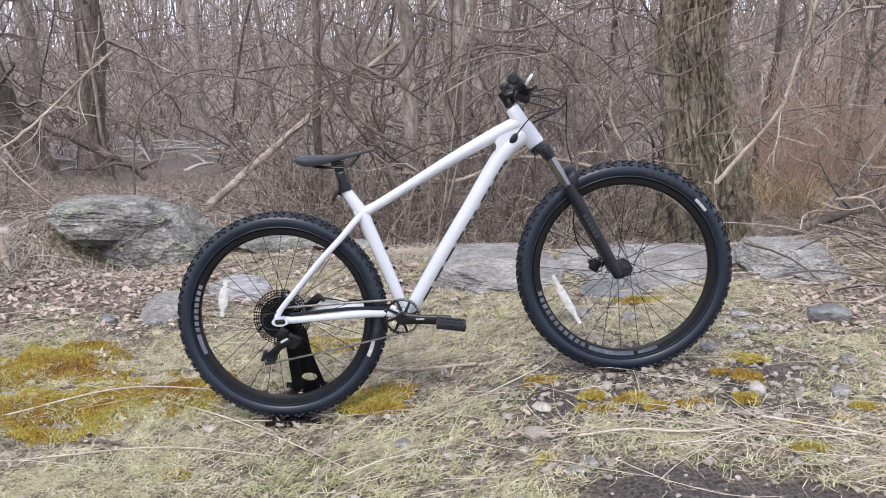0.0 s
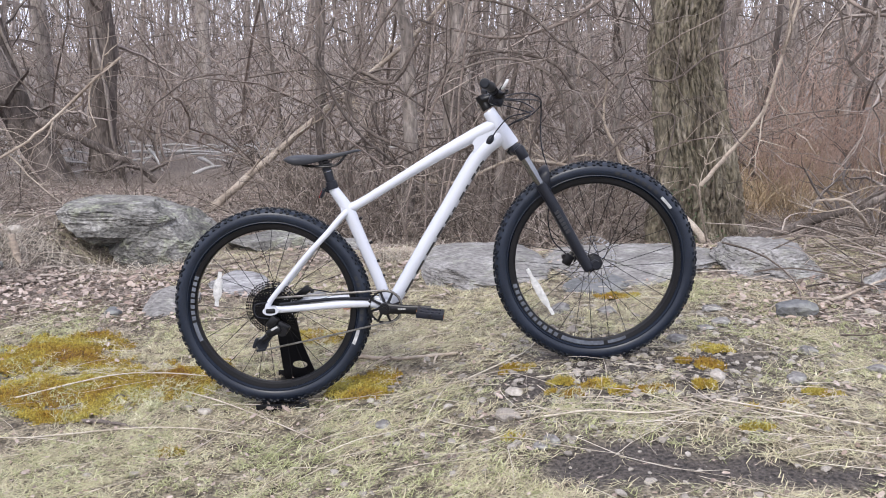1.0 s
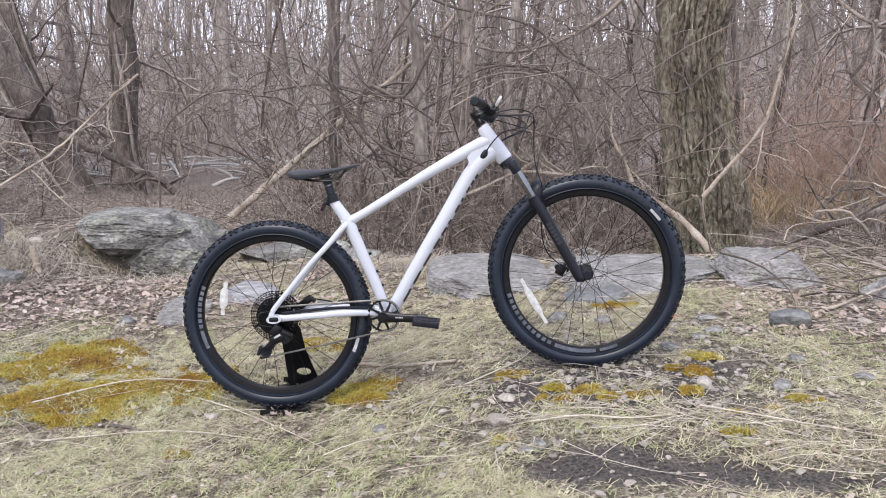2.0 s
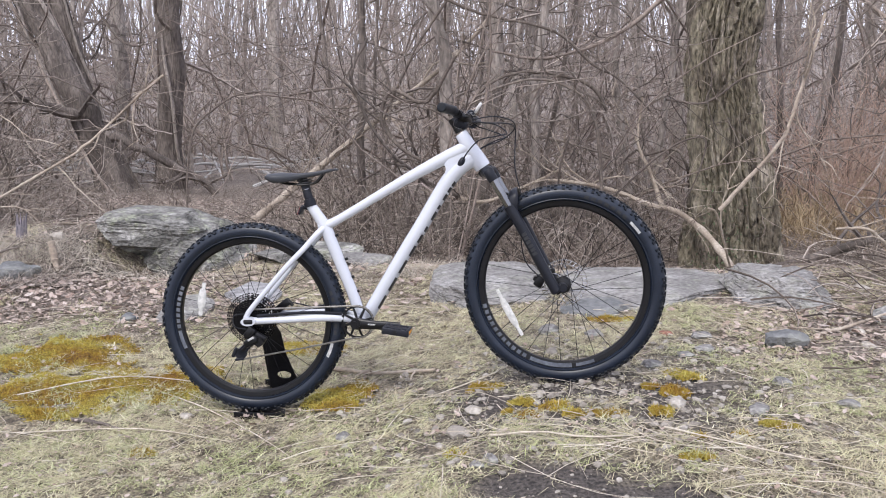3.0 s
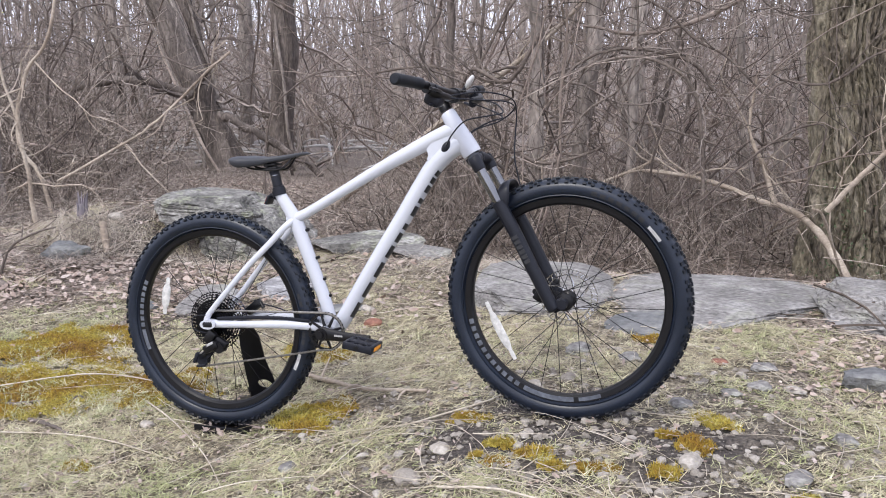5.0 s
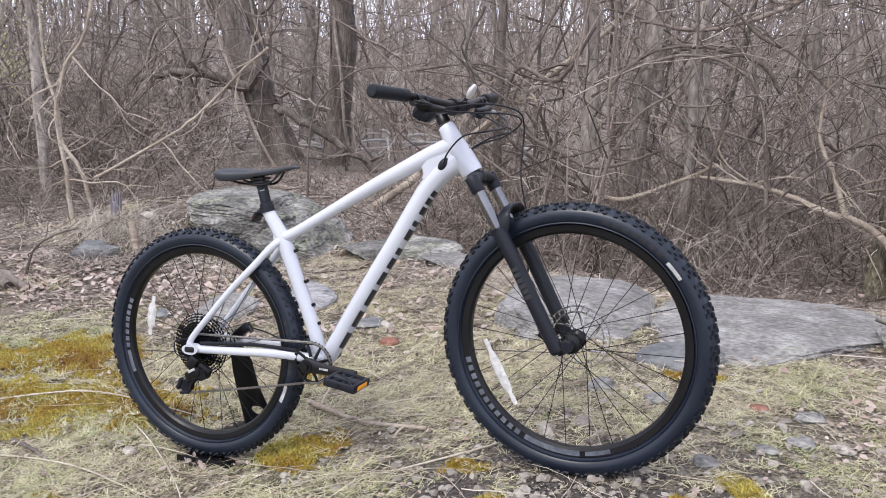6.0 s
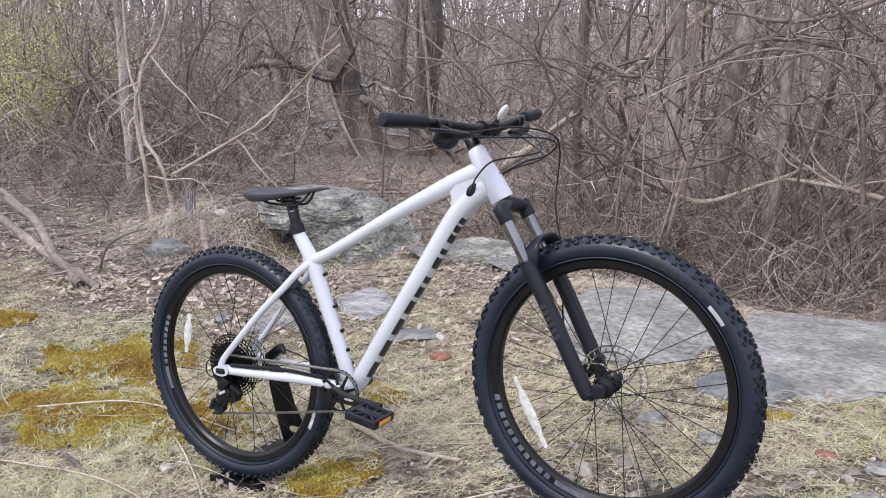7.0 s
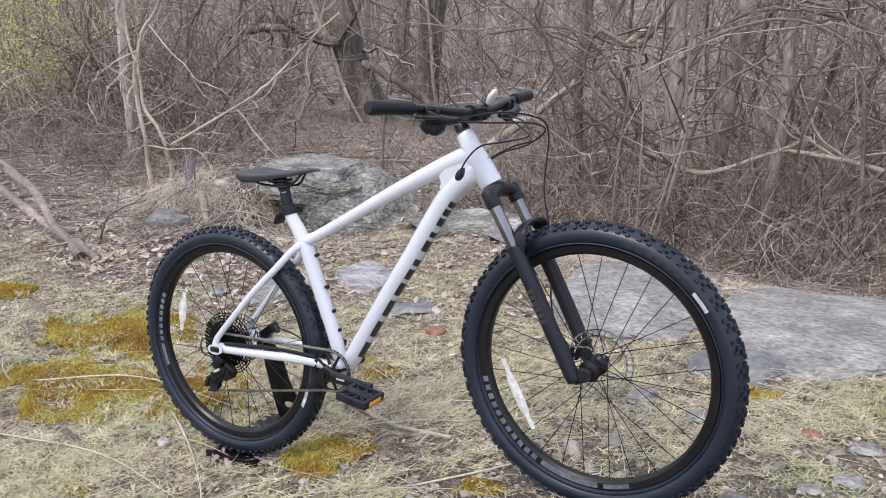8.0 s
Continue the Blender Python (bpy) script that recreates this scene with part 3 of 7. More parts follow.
for k, (mx, my, a, b, n) in enumerate(MOSSES):
    moss_patch(mx, my, a, b, 60 + k, 0.026 if a > 0.1 else 0.016, 0.2 * math.sin(k), n)


def moss_top(x, y):
    """Roughly how high moss stands at a place, in metres."""
    top = np.zeros_like(x)
    for mx, my, a, b, n in MOSSES:
        top = np.maximum(top, (0.026 if a > 0.1 else 0.016) * np.sqrt(np.clip(1 - np.hypot((x - mx) / a, (y - my) / b), 0, 1)))
    return top


# ---- grass, straw and leaves on the ground ----
def blades(name, n, mat, label, seed, where, length, width, rise, flat, category="grass", area=(-4.6, 4.2, 0.3, 5.8), curly=0.6, tuft=1):
    """Single blades, each a bent tapering strip."""
    rng = np.random.RandomState(seed)
    P = np.zeros((0, 2))
    while len(P) < n:
        q = np.c_[rng.uniform(area[0], area[1], n), rng.uniform(area[2], area[3], n)]
        P = np.vstack([P, q[rng.rand(n) < where(q[:, 0], q[:, 1])]])
    P = P[:n]
    if tuft > 1:
        P = np.repeat(P[:n // tuft + 1], tuft, axis=0)[:n] + rng.normal(0, 0.011, (n, 2))
    L = rng.uniform(*length, n)
    if tuft > 1:
        L *= np.repeat(rng.uniform(0.6, 1.4, n // tuft + 1), tuft)[:n]
    a = rng.uniform(0, 2 * math.pi, n)
    a = np.where(rng.rand(n) < 0.5, a, rng.normal(0.3, 0.7, n) + (rng.rand(n) < 0.5) * math.pi)
    el = np.clip(rng.normal(rise, 0.25, n), 0.02, 1.5)
    bend = rng.uniform(0.2, 1.0, n) * flat
    d = np.c_[np.cos(a), np.sin(a)]
    side = np.c_[-np.sin(a), np.cos(a), np.zeros(n)] * (rng.uniform(*width, n) / 2)[:, None]
    curl = rng.normal(0, curly, n)
    rows = []
    for s, w in ((0, 1.0), (0.5, 0.85), (1.0, 0.15)):
        xy = P + d * (L * s * np.cos(el))[:, None] + np.c_[-d[:, 1], d[:, 0]] * (curl * L * s * s)[:, None]
        z = ground_height(xy[:, 0], xy[:, 1]) + moss_top(xy[:, 0], xy[:, 1]) + 0.003 + L * np.sin(el) * (s - bend * s * s) + rng.rand(n) * 0.006
        c = np.c_[xy, z]
        rows += [c - side * w, c + side * w] if s < 1 else [c]
    V = np.stack(rows, 1)
    base = (np.arange(n) * 5)[:, None]
    g = Geo().add(V, base + np.array([[0, 1, 3, 2]]))
    g.f.extend((base + np.array([[2, 3, 4]])).tolist())
    solid(name, g, mat, label, category, 0, kind="stuff")


def bare_rock(x, y):
    """1 where a flat rock keeps grass and leaves off, 0 elsewhere."""
    top = np.zeros_like(np.asarray(x, float))
    for rx, ry, a, b in ((0.29, 4.58, 0.32, 0.43), (1.08, 4.56, 0.42, 0.44), (1.81, 4.38, 0.25, 0.30), (-1.13, 4.50, 0.17, 0.20), (-1.37, 4.17, 0.11, 0.18), (-0.66, 4.24, 0.13, 0.10), (0.83, 3.99, 0.14, 0.12)):
        d = np.hypot((x - rx) / a, (y - ry) / b) + 0.45 * fnoise(x * 6, y * 6, 71)
        top = np.maximum(top, smooth(1.05, 0.85, d))
    return top


def meadow(x, y):
    """How thick the grass stands: full on the mound, thinning out unevenly round it."""
    d = np.hypot(np.maximum(np.abs(x + 0.2) - 2.6, 0), np.maximum(np.abs(y - 3.5) - 1.9, 0)) + 0.5 * fnoise(x * 0.9, y * 0.9, 14)
    return 0.06 + 0.94 * smooth(1.3, 0.1, d)


def clear_of_stand(x, y):
    """0 where the stand's base presses the grass down."""
    return 1.0 - ((np.abs(x + 0.54) < 0.115) & (np.abs(y - 3.07) < 0.19))


def open_grass(x, y):
    litter, soil = cover(x, y)
    return meadow(x, y) * clear_of_stand(x, y) * (1 - bare_rock(x, y)) * (1 - 0.85 * np.clip(moss_top(x, y) * 75 - 0.25, 0, 1)) * np.clip((1 - 0.45 * litter) * (1 - 0.95 * soil) * (0.48 + 1.15 * fnoise(x * 2.6, y * 2.6, 77) + 0.9 * fnoise(x * 11, y * 11, 78)), 0, 1) * smooth(6.0, 5.3, y)


def green_spots(x, y):
    litter, soil = cover(x, y)
    left = np.exp(-(((x + 0.75) / 0.9) ** 2 + ((y - 2.45) / 0.5) ** 2)) + 0.8 * np.exp(-(((x - 1.5) / 0.5) ** 2 + ((y - 3.9) / 0.5) ** 2)) + 0.5 * np.exp(-(((x + 1.9) / 0.8) ** 2 + ((y - 3.7) / 0.4) ** 2)) + 0.7 * np.exp(-(((x - 1.1) / 0.9) ** 2 + ((y - 2.35) / 0.3) ** 2)) + 0.5 * np.exp(-(((x - 1.3) / 0.5) ** 2 + ((y - 3.3) / 0.5) ** 2))
    left = left + 0.42 * smooth(4.2, 3.6, y) + 1.8 * np.exp(-(((x - 1.3) / 0.3) ** 2 + ((y - 4.05) / 0.2) ** 2))
    return np.clip(left * (0.3 + 1.2 * fnoise(x * 4, y * 4, 91)), 0, 1) * (1 - soil) * clear_of_stand(x, y) * meadow(x, y) * (1 - bare_rock(x, y))


blades("dry_grass", 200000, STRAW, "matted dry straw-coloured grass over the mound", 1, open_grass, (0.018, 0.065), (0.0014, 0.0034), 0.25, 1.0, curly=0.9, tuft=9)
blades("standing_dry_grass", 15000, STRAW, "short standing tufts of dry grass", 2, lambda x, y: np.clip(open_grass(x, y) * (fnoise(x * 5, y * 5, 12) > 0.15) * 0.9, 0, 1), (0.025, 0.07), (0.0014, 0.003), 0.65, 0.7, tuft=7)
blades("green_grass", 56000, GREEN, "sparse pale green grass shoots among straw", 3, green_spots, (0.012, 0.042), (0.0015, 0.0032), 0.5, 0.8, tuft=8)
blades("bank_grass", 2600, STALK, "long bleached dry grass on the dirt bank", 4, lambda x, y: np.clip(np.exp(-(((x + 2.75) / 0.45) ** 2 + ((y - 5.05) / 0.22) ** 2)) + 0.5 * np.exp(-(((x + 1.75) / 0.5) ** 2 + ((y - 4.95) / 0.12) ** 2)) + 0.8 * np.exp(-(((x + 0.2) / 0.35) ** 2 + ((y - 5.1) / 0.2) ** 2)), 0, 1), (0.10, 0.26), (0.002, 0.004), 0.5, 1.0)
blades("dry_weeds", 24000, BRUSH, "dead brown weeds and grass on the woods floor", 6, lambda x, y: np.clip(0.4 + 1.3 * fnoise(x * 1.3, y * 1.3, 19), 0, 1) * smooth(5.4, 6.0, y + 0.4 * (x > -1.2) * (x < 2)), (0.06, 0.28), (0.002, 0.005), 0.55, 0.8, "weeds", (-9.0, 4.5, 5.2, 10.5))
blades("bank_weeds", 5000, BRUSH, "dead tangled weeds and straw on the dirt bank", 9, lambda x, y: np.clip(0.1 + 1.8 * fnoise(x * 2.2, y * 2.2, 29), 0, 1), (0.05, 0.2), (0.002, 0.004), 0.45, 0.9, "weeds", (-4.6, -2.3, 4.5, 6.4), 0.8, 6)
blades("tall_dry_grass", 14000, TAN_GRASS, "tall tan dead grass in a clearing behind the tree", 7, lambda x, y: np.clip(0.3 + 1.5 * fnoise(x * 0.9, y * 0.9, 23), 0, 1) * (x > 0.30 * y), (0.2, 0.75), (0.003, 0.008), 0.95, 0.5, "grass", (2.6, 9.0, 7.6, 14.0), 0.4)


def build_litter():
    """Curled dead leaves, each a small folded blade."""
    rng = np.random.RandomState(8)
    n = 52000
    P = np.zeros((0, 2))
    while len(P) < n:
        q = np.c_[rng.uniform(-5, 4, n), 1.4 + 8.0 * rng.rand(n) ** 1.7]
        litter, soil = cover(q[:, 0], q[:, 1])
        P = np.vstack([P, q[rng.rand(n) < (1 - 0.95 * bare_rock(q[:, 0], q[:, 1])) * ((1 - 0.8 * soil) * (1 + 0.6 * np.exp(-((q[:, 1] - 4.3) / 0.6) ** 2)) * 0.15 * np.clip(1 + 1.3 * fnoise(q[:, 0] * 2.5, q[:, 1] * 2.5, 65), 0, 2) + 0.8 * litter * (1 - 0.85 * soil) * (0.6 + 0.6 * fnoise(q[:, 0] * 3, q[:, 1] * 3, 55)))]])
    P = P[:n]
    a, L = rng.uniform(0, 6.28, n), np.where(rng.rand(n) < 0.2, rng.uniform(0.014, 0.025, n), rng.uniform(0.005, 0.015, n))
    L = L * np.where(P[:, 1] > 4.9, 0.95, 1.0) * np.where(cover(P[:, 0], P[:, 1])[0] < 0.4, 0.55, 1.0)
    W = L * rng.uniform(0.35, 0.7, n)
    d, s = np.c_[np.cos(a), np.sin(a), rng.normal(0, 0.25, n)], np.c_[-np.sin(a), np.cos(a), rng.normal(0, 0.3, n)]
    fold = rng.uniform(-0.25, 0.45, n) * W
    z = ground_height(P[:, 0], P[:, 1]) + 0.006 + 0.018 * rng.rand(n)
    c = np.c_[P, z]
    up = np.array([0, 0, 1.0])
    rows = [c - d * L[:, None], c - 0.3 * d * L[:, None] + s * W[:, None] + up * fold[:, None], c + 0.5 * d * L[:, None] + 0.8 * s * W[:, None] + up * fold[:, None], c + d * L[:, None] + up * (fold * 0.5)[:, None],
            c + 0.5 * d * L[:, None] - 0.8 * s * W[:, None] + up * fold[:, None], c - 0.3 * d * L[:, None] - s * W[:, None] + up * fold[:, None]]
    V = np.stack(rows, 1)
    b = (np.arange(n) * 6)[:, None]
    F = np.concatenate([b + np.array([[0, 1, 2, 3]]), b + np.array([[0, 3, 4, 5]])])
    solid("leaf_litter", Geo().add(V, F), LEAF, "fallen dead leaves, curled and bleached, over soil", "leaves", 0, kind="stuff")


build_litter()


def large_leaves():
    """Whole dead oak and maple leaves, curled, lying thick on the bank and thinly over the grass."""
    rng = np.random.RandomState(18)
    outline = np.array([(-1.0, 0.0), (-0.55, 0.34), (-0.35, 0.22), (0.0, 0.55), (0.2, 0.30), (0.55, 0.42), (1.0, 0.0), (0.55, -0.42), (0.2, -0.30), (0.0, -0.55), (-0.35, -0.22), (-0.55, -0.34)])
    n, V, F = 0, [], []
    for _ in range(60000):
        x, y = rng.uniform(-4.4, 3.4), rng.uniform(2.2, 6.2)
        bank = 0.9 * math.exp(-(((x + 2.1) / 0.9) ** 4 + ((y - 4.42) / 0.42) ** 4)) + 0.28 * math.exp(-(((x - 2.1) / 0.55) ** 4 + ((y - 3.8) / 0.6) ** 4)) + 0.7 * math.exp(-(((x + 0.5) / 0.14) ** 2 + ((y - 2.85) / 0.06) ** 2)) + 0.5 * math.exp(-(((x + 0.3) / 0.6) ** 2 + ((y - 4.4) / 0.4) ** 2))
        if rng.rand() > (0.30 * bank + 0.022 + 0.02 * smooth(4.6, 5.2, y)) * (1 - float(bare_rock(x, y))):
            continue
        L = rng.uniform(0.011, 0.030) * (1.0 if bank > 0.15 else rng.uniform(0.35, 0.8))
        a, tip, roll, curl = rng.uniform(0, 6.28), rng.normal(0, 0.3), rng.normal(0, 0.45), rng.uniform(-0.5, 0.9)
        p = np.c_[outline, curl * outline[:, 1] ** 2 + 0.3 * curl * outline[:, 0] ** 2] * L
        p = p @ np.array(Euler((roll, tip, a)).to_matrix()).T
        p += (x, y, height(x, y) + 0.010 + 0.4 * L * abs(roll) + rng.uniform(0, 0.012))
        V.append(p)
        F += [[n, n + 1, n + 2, n + 3, n + 4, n + 5, n + 6], [n, n + 6, n + 7, n + 8, n + 9, n + 10, n + 11]]
        n += 12
    solid("large_leaves", Geo().add(np.concatenate(V), F), PINK_LEAF, "whole curled dead leaves, pale pinkish brown, on the bank", "leaves", 0, kind="stuff")


large_leaves()


def build_stalks():
    rng = np.random.RandomState(21)
    g = Geo()
    for k in range(460):
        if k < 36:
            x = rng.normal(0.85, 0.28)
            y = 2.62 - 0.34 * x + rng.normal(0, 0.05)
            a = rng.normal(-0.3, 0.55)
            L = rng.uniform(0.2, 0.6)
        elif k < 370:
            x, y = rng.uniform(-2.2, 2.0), rng.uniform(1.8, 4.2)
            a = rng.normal(-0.1, 0.8)
            L = rng.uniform(0.12, 0.5)
        else:
            x, y = rng.uniform(-3.4, 2.9), rng.uniform(4.2, 6.0)
            a = rng.uniform(0, 6.28)
            L = rng.uniform(0.15, 0.5)
        n = 7
        s = np.linspace(-0.5, 0.5, n) * L
        curl = rng.normal(0, 1.1)
        px, py = x + np.cos(a) * s - np.sin(a) * curl * s * s, y + np.sin(a) * s + np.cos(a) * curl * s * s
        pz = ground_height(px, py) + 0.006 + rng.uniform(0, 0.02) * (1 + np.sin(s * 9 + rng.uniform(0, 6)))
        r = rng.uniform(0.0008, 0.0020)
        tube(g, np.c_[px, py, pz], np.linspace(r, r * 0.5, n), 4, (0, 0, 1), caps=False)
    solid("dry_stalks", g, STALK, "long dry bleached stalks lying on the ground", "stalks", 60, kind="stuff")


build_stalks()


def lying_stick(points, r, mat, label, name="fallen_stick", r2=None, lift=0.0, twigs=0, seed=0):
    """A stick laid over the ground through places in plan; bumpy, tapering, with side twigs."""
    rng = np.random.RandomState(seed + 400)
    p = spline([(x, y, height(x, y) + r + lift + dz) for x, y, dz in points], 18)
    p[:, 2] += rng.normal(0, r * 0.15, 18)
    g = Geo()
    tube(g, p, np.linspace(r, r * 0.55 if r2 is None else r2, 18) * (1 + 0.12 * rng.normal(size=18)), 8)
    for k in range(twigs):
        i = rng.randint(3, 16)
        d = unit(rng.normal(size=3) + (0, 0, 0.5))
        tube(g, spline([p[i], p[i] + d * 0.05, p[i] + d * 0.12 + rng.normal(0, 0.02, 3)], 6), np.linspace(r * 0.5, r * 0.2, 6), 5)
    return solid(name, g, mat, label, "stick", 60, "fallen sticks")


lying_stick([(-1.26, 2.80, 0), (-1.15, 2.77, 0.005), (-1.03, 2.73, 0)], 0.009, BARK_DARK, "short dark twig lying on moss", seed=1, twigs=1)
lying_stick([(-1.44, 2.87, 0), (-1.31, 2.93, 0.004)], 0.007, BARK_DARK, "short dark twig lying on moss", seed=2)
lying_stick([(-1.22, 2.93, 0), (-1.19, 2.98, 0.02), (-1.14, 2.97, 0)], 0.004, BARK_DARK, "small curled dark twig on moss", seed=3)
lying_stick([(-0.44, 3.39, 0), (-0.28, 3.29, 0.012), (-0.10, 3.21, 0.006), (0.13, 3.17, 0)], 0.011, LIMB, "thin bare stick lying in dry grass", seed=4, twigs=3)
lying_stick([(-1.09, 3.12, 0.01), (-0.8, 2.95, 0.02), (-0.5, 2.72, 0.01), (-0.25, 2.44, 0)], 0.003, STALK, "long thin dry stalk lying across the grass", seed=5)
lying_stick([(-1.62, 2.98, 0.01), (-1.2, 3.12, 0.05), (-0.75, 3.17, 0.02)], 0.0035, STALK, "long thin dry stalk lying over moss", seed=6)
lying_stick([(-1.40, 2.66, 0.01), (-0.95, 2.72, 0.02), (-0.55, 2.66, 0)], 0.003, STALK, "long thin dry stalk lying in the grass", seed=7)
lying_stick([(-0.05, 2.75, 0), (0.35, 3.02, 0.01), (0.45, 3.2, 0)], 0.0035, STALK, "thin dry stalk beside the front wheel", seed=8)
lying_stick([(0.40, 2.40, 0.01), (0.55, 2.385, 0.02), (0.7, 2.36, 0.012), (0.85, 2.37, 0.01)], 0.0042, STALK, "bleached flat stick lying over straw", seed=9)
lying_stick([(0.95, 2.42, 0.02), (1.25, 2.25, 0.03), (1.6, 2.2, 0)], 0.003, STALK, "long dry stalk lying over bare soil", seed=10)
lying_stick([(-3.0, 4.85, 0), (-2.7, 4.6, 0.01), (-2.2, 4.55, 0)], 0.008, BARK_DARK, "dark stick lying in leaf litter", seed=11, twigs=2)
lying_stick([(1.75, 3.6, 0), (2.2, 3.9, 0.06), (2.7, 4.4, 0.1)], 0.009, LIMB, "bare stick lying over brushwood", seed=12, twigs=3)
lying_stick([(1.46, 3.2, 0), (1.50, 3.5, 0.01), (1.66, 3.66, 0.02), (1.85, 3.7, 0.01)], 0.005, LIMB, "curved thin stick beside a dark stone", seed=13)
tagged(lying_stick([(-2.51, 4.88, -0.05), (-2.54, 4.90, 0.05), (-2.57, 4.92, 0.15)], 0.022, LIMB, "short pale broken branch standing on the bank", "branch_stump", 0.022, seed=14), group="fallen sticks")
lying_stick([(-3.62, 4.1, 0.62), (-3.31, 4.1, 0.44), (-3.05, 4.12, 0.29), (-2.88, 4.09, 0.11), (-2.67, 4.1, 0.02), (-2.55, 4.08, 0.0)], 0.026, BOUGH, "curved grey-brown fallen limb propped on the ground", "fallen_limb", 0.022, seed=16, twigs=2)
lying_stick([(-3.62, 4.12, 0.42), (-3.34, 4.1, 0.30), (-3.07, 4.1, 0.17), (-2.82, 4.1, 0.07), (-2.66, 4.06, 0.0)], 0.022, BOUGH, "bent grey-brown fallen limb lying on litter", "fallen_limb", 0.026, seed=15, twigs=2)
lying_stick([(-2.79, 4.3, 0.0), (-2.75, 4.3, 0.1), (-2.68, 4.3, 0.18), (-2.53, 4.3, 0.26), (-2.39, 4.3, 0.31)], 0.009, BARK_DARK, "thin dark forked twig standing in litter", "twig", 0.005, seed=17, twigs=4)


def splintered_stump(x, y):
    rng = np.random.RandomState(40)
    z = height(x, y)
    g = Geo()
    tube(g, [(x, y, z - 0.04), (x, y, z + 0.06), (x + 0.005, y, z + 0.1)], [0.034, 0.03, 0.02], 9)
    for _ in range(9):
        dx, dy = rng.normal(0, 0.014, 2)
        L = rng.uniform(0.09, 0.2)
        tube(g, [(x + dx, y + dy, z + 0.02), (x + dx * 1.2, y + dy, z + L * 0.7), (x + dx * 1.6, y + dy * 1.4, z + L)], [0.009, 0.007, 0.001], 5)
    solid("splintered_stump", g, STUMP_WOOD, "small splintered grey-violet stump on the bank", "stump", 0)


splintered_stump(-2.95, 5.2)


# ---- trees ----
def in_gap(x, y, width=0.5):
    """True in the narrow lanes of open ground that lead to the dark trunks and pale patches."""
    for ax, ay in ((0.2, 0.0), (1.2, 1.0)):
        for bx, by, wide in ((-4.85, 10.3, 1.0), (-4.25, 10.9, 1.0), (-6.6, 13.0, 0.7), (-3.9, 13.2, 0.45)):
            u = ((x - ax) * (bx - ax) + (y - ay) * (by - ay)) / ((bx - ax) ** 2 + (by - ay) ** 2)
            if u < 1 and math.hypot(x - ax - u * (bx - ax), y - ay - u * (by - ay)) < width * wide:
                return True
    return False


def before_tree(x, y, width=0.42):
    """True in the open strip before the furrowed tree."""
    for ax, ay in ((0.0, 0.0), (0.35, -0.3), (0.75, 0.05), (0.95, 0.3)):
        for bx in (1.9, 2.25):
            u = ((x - ax) * (bx - ax) + (y - ay) * (6.75 - ay)) / ((bx - ax) ** 2 + (6.75 - ay) ** 2)
            if u < 1.03 and math.hypot(x - ax - u * (bx - ax), y - ay - u * (6.75 - ay)) < width:
                return True
    return False


def grow(g, p, d, length, r, depth, rng, wander=0.2, droop=0.0, kids=4, sides=5, taper=0.35, seg=8, spread=0.9, short=(0.3, 0.65)):
    """A woody branch that wanders, with side branches."""
    p, d = np.asarray(p, float), unit(d)
    pts, dirs = [p], [d]
    for _ in range(seg):
        d = unit(d + rng.normal(0, wander, 3) + (0, 0, droop))
        p = p + d * length / seg
        pts.append(p)
        dirs.append(d)
    rad = r * np.linspace(1, taper, seg + 1)
    tube(g, np.array(pts), rad, sides, caps=False)
    if depth:
        for _ in range(kids):
            i = rng.randint(2, seg + 1)
            c = unit(dirs[i] + spread * unit(rng.normal(size=3)))
            grow(g, pts[i], c, length * rng.uniform(*short), max(rad[i] * 0.62, 0.0036), depth - 1, rng, wander, droop, max(2, kids - 1), max(3, sides - 1), taper, max(4, seg - 1), spread, short)
    return np.array(pts)


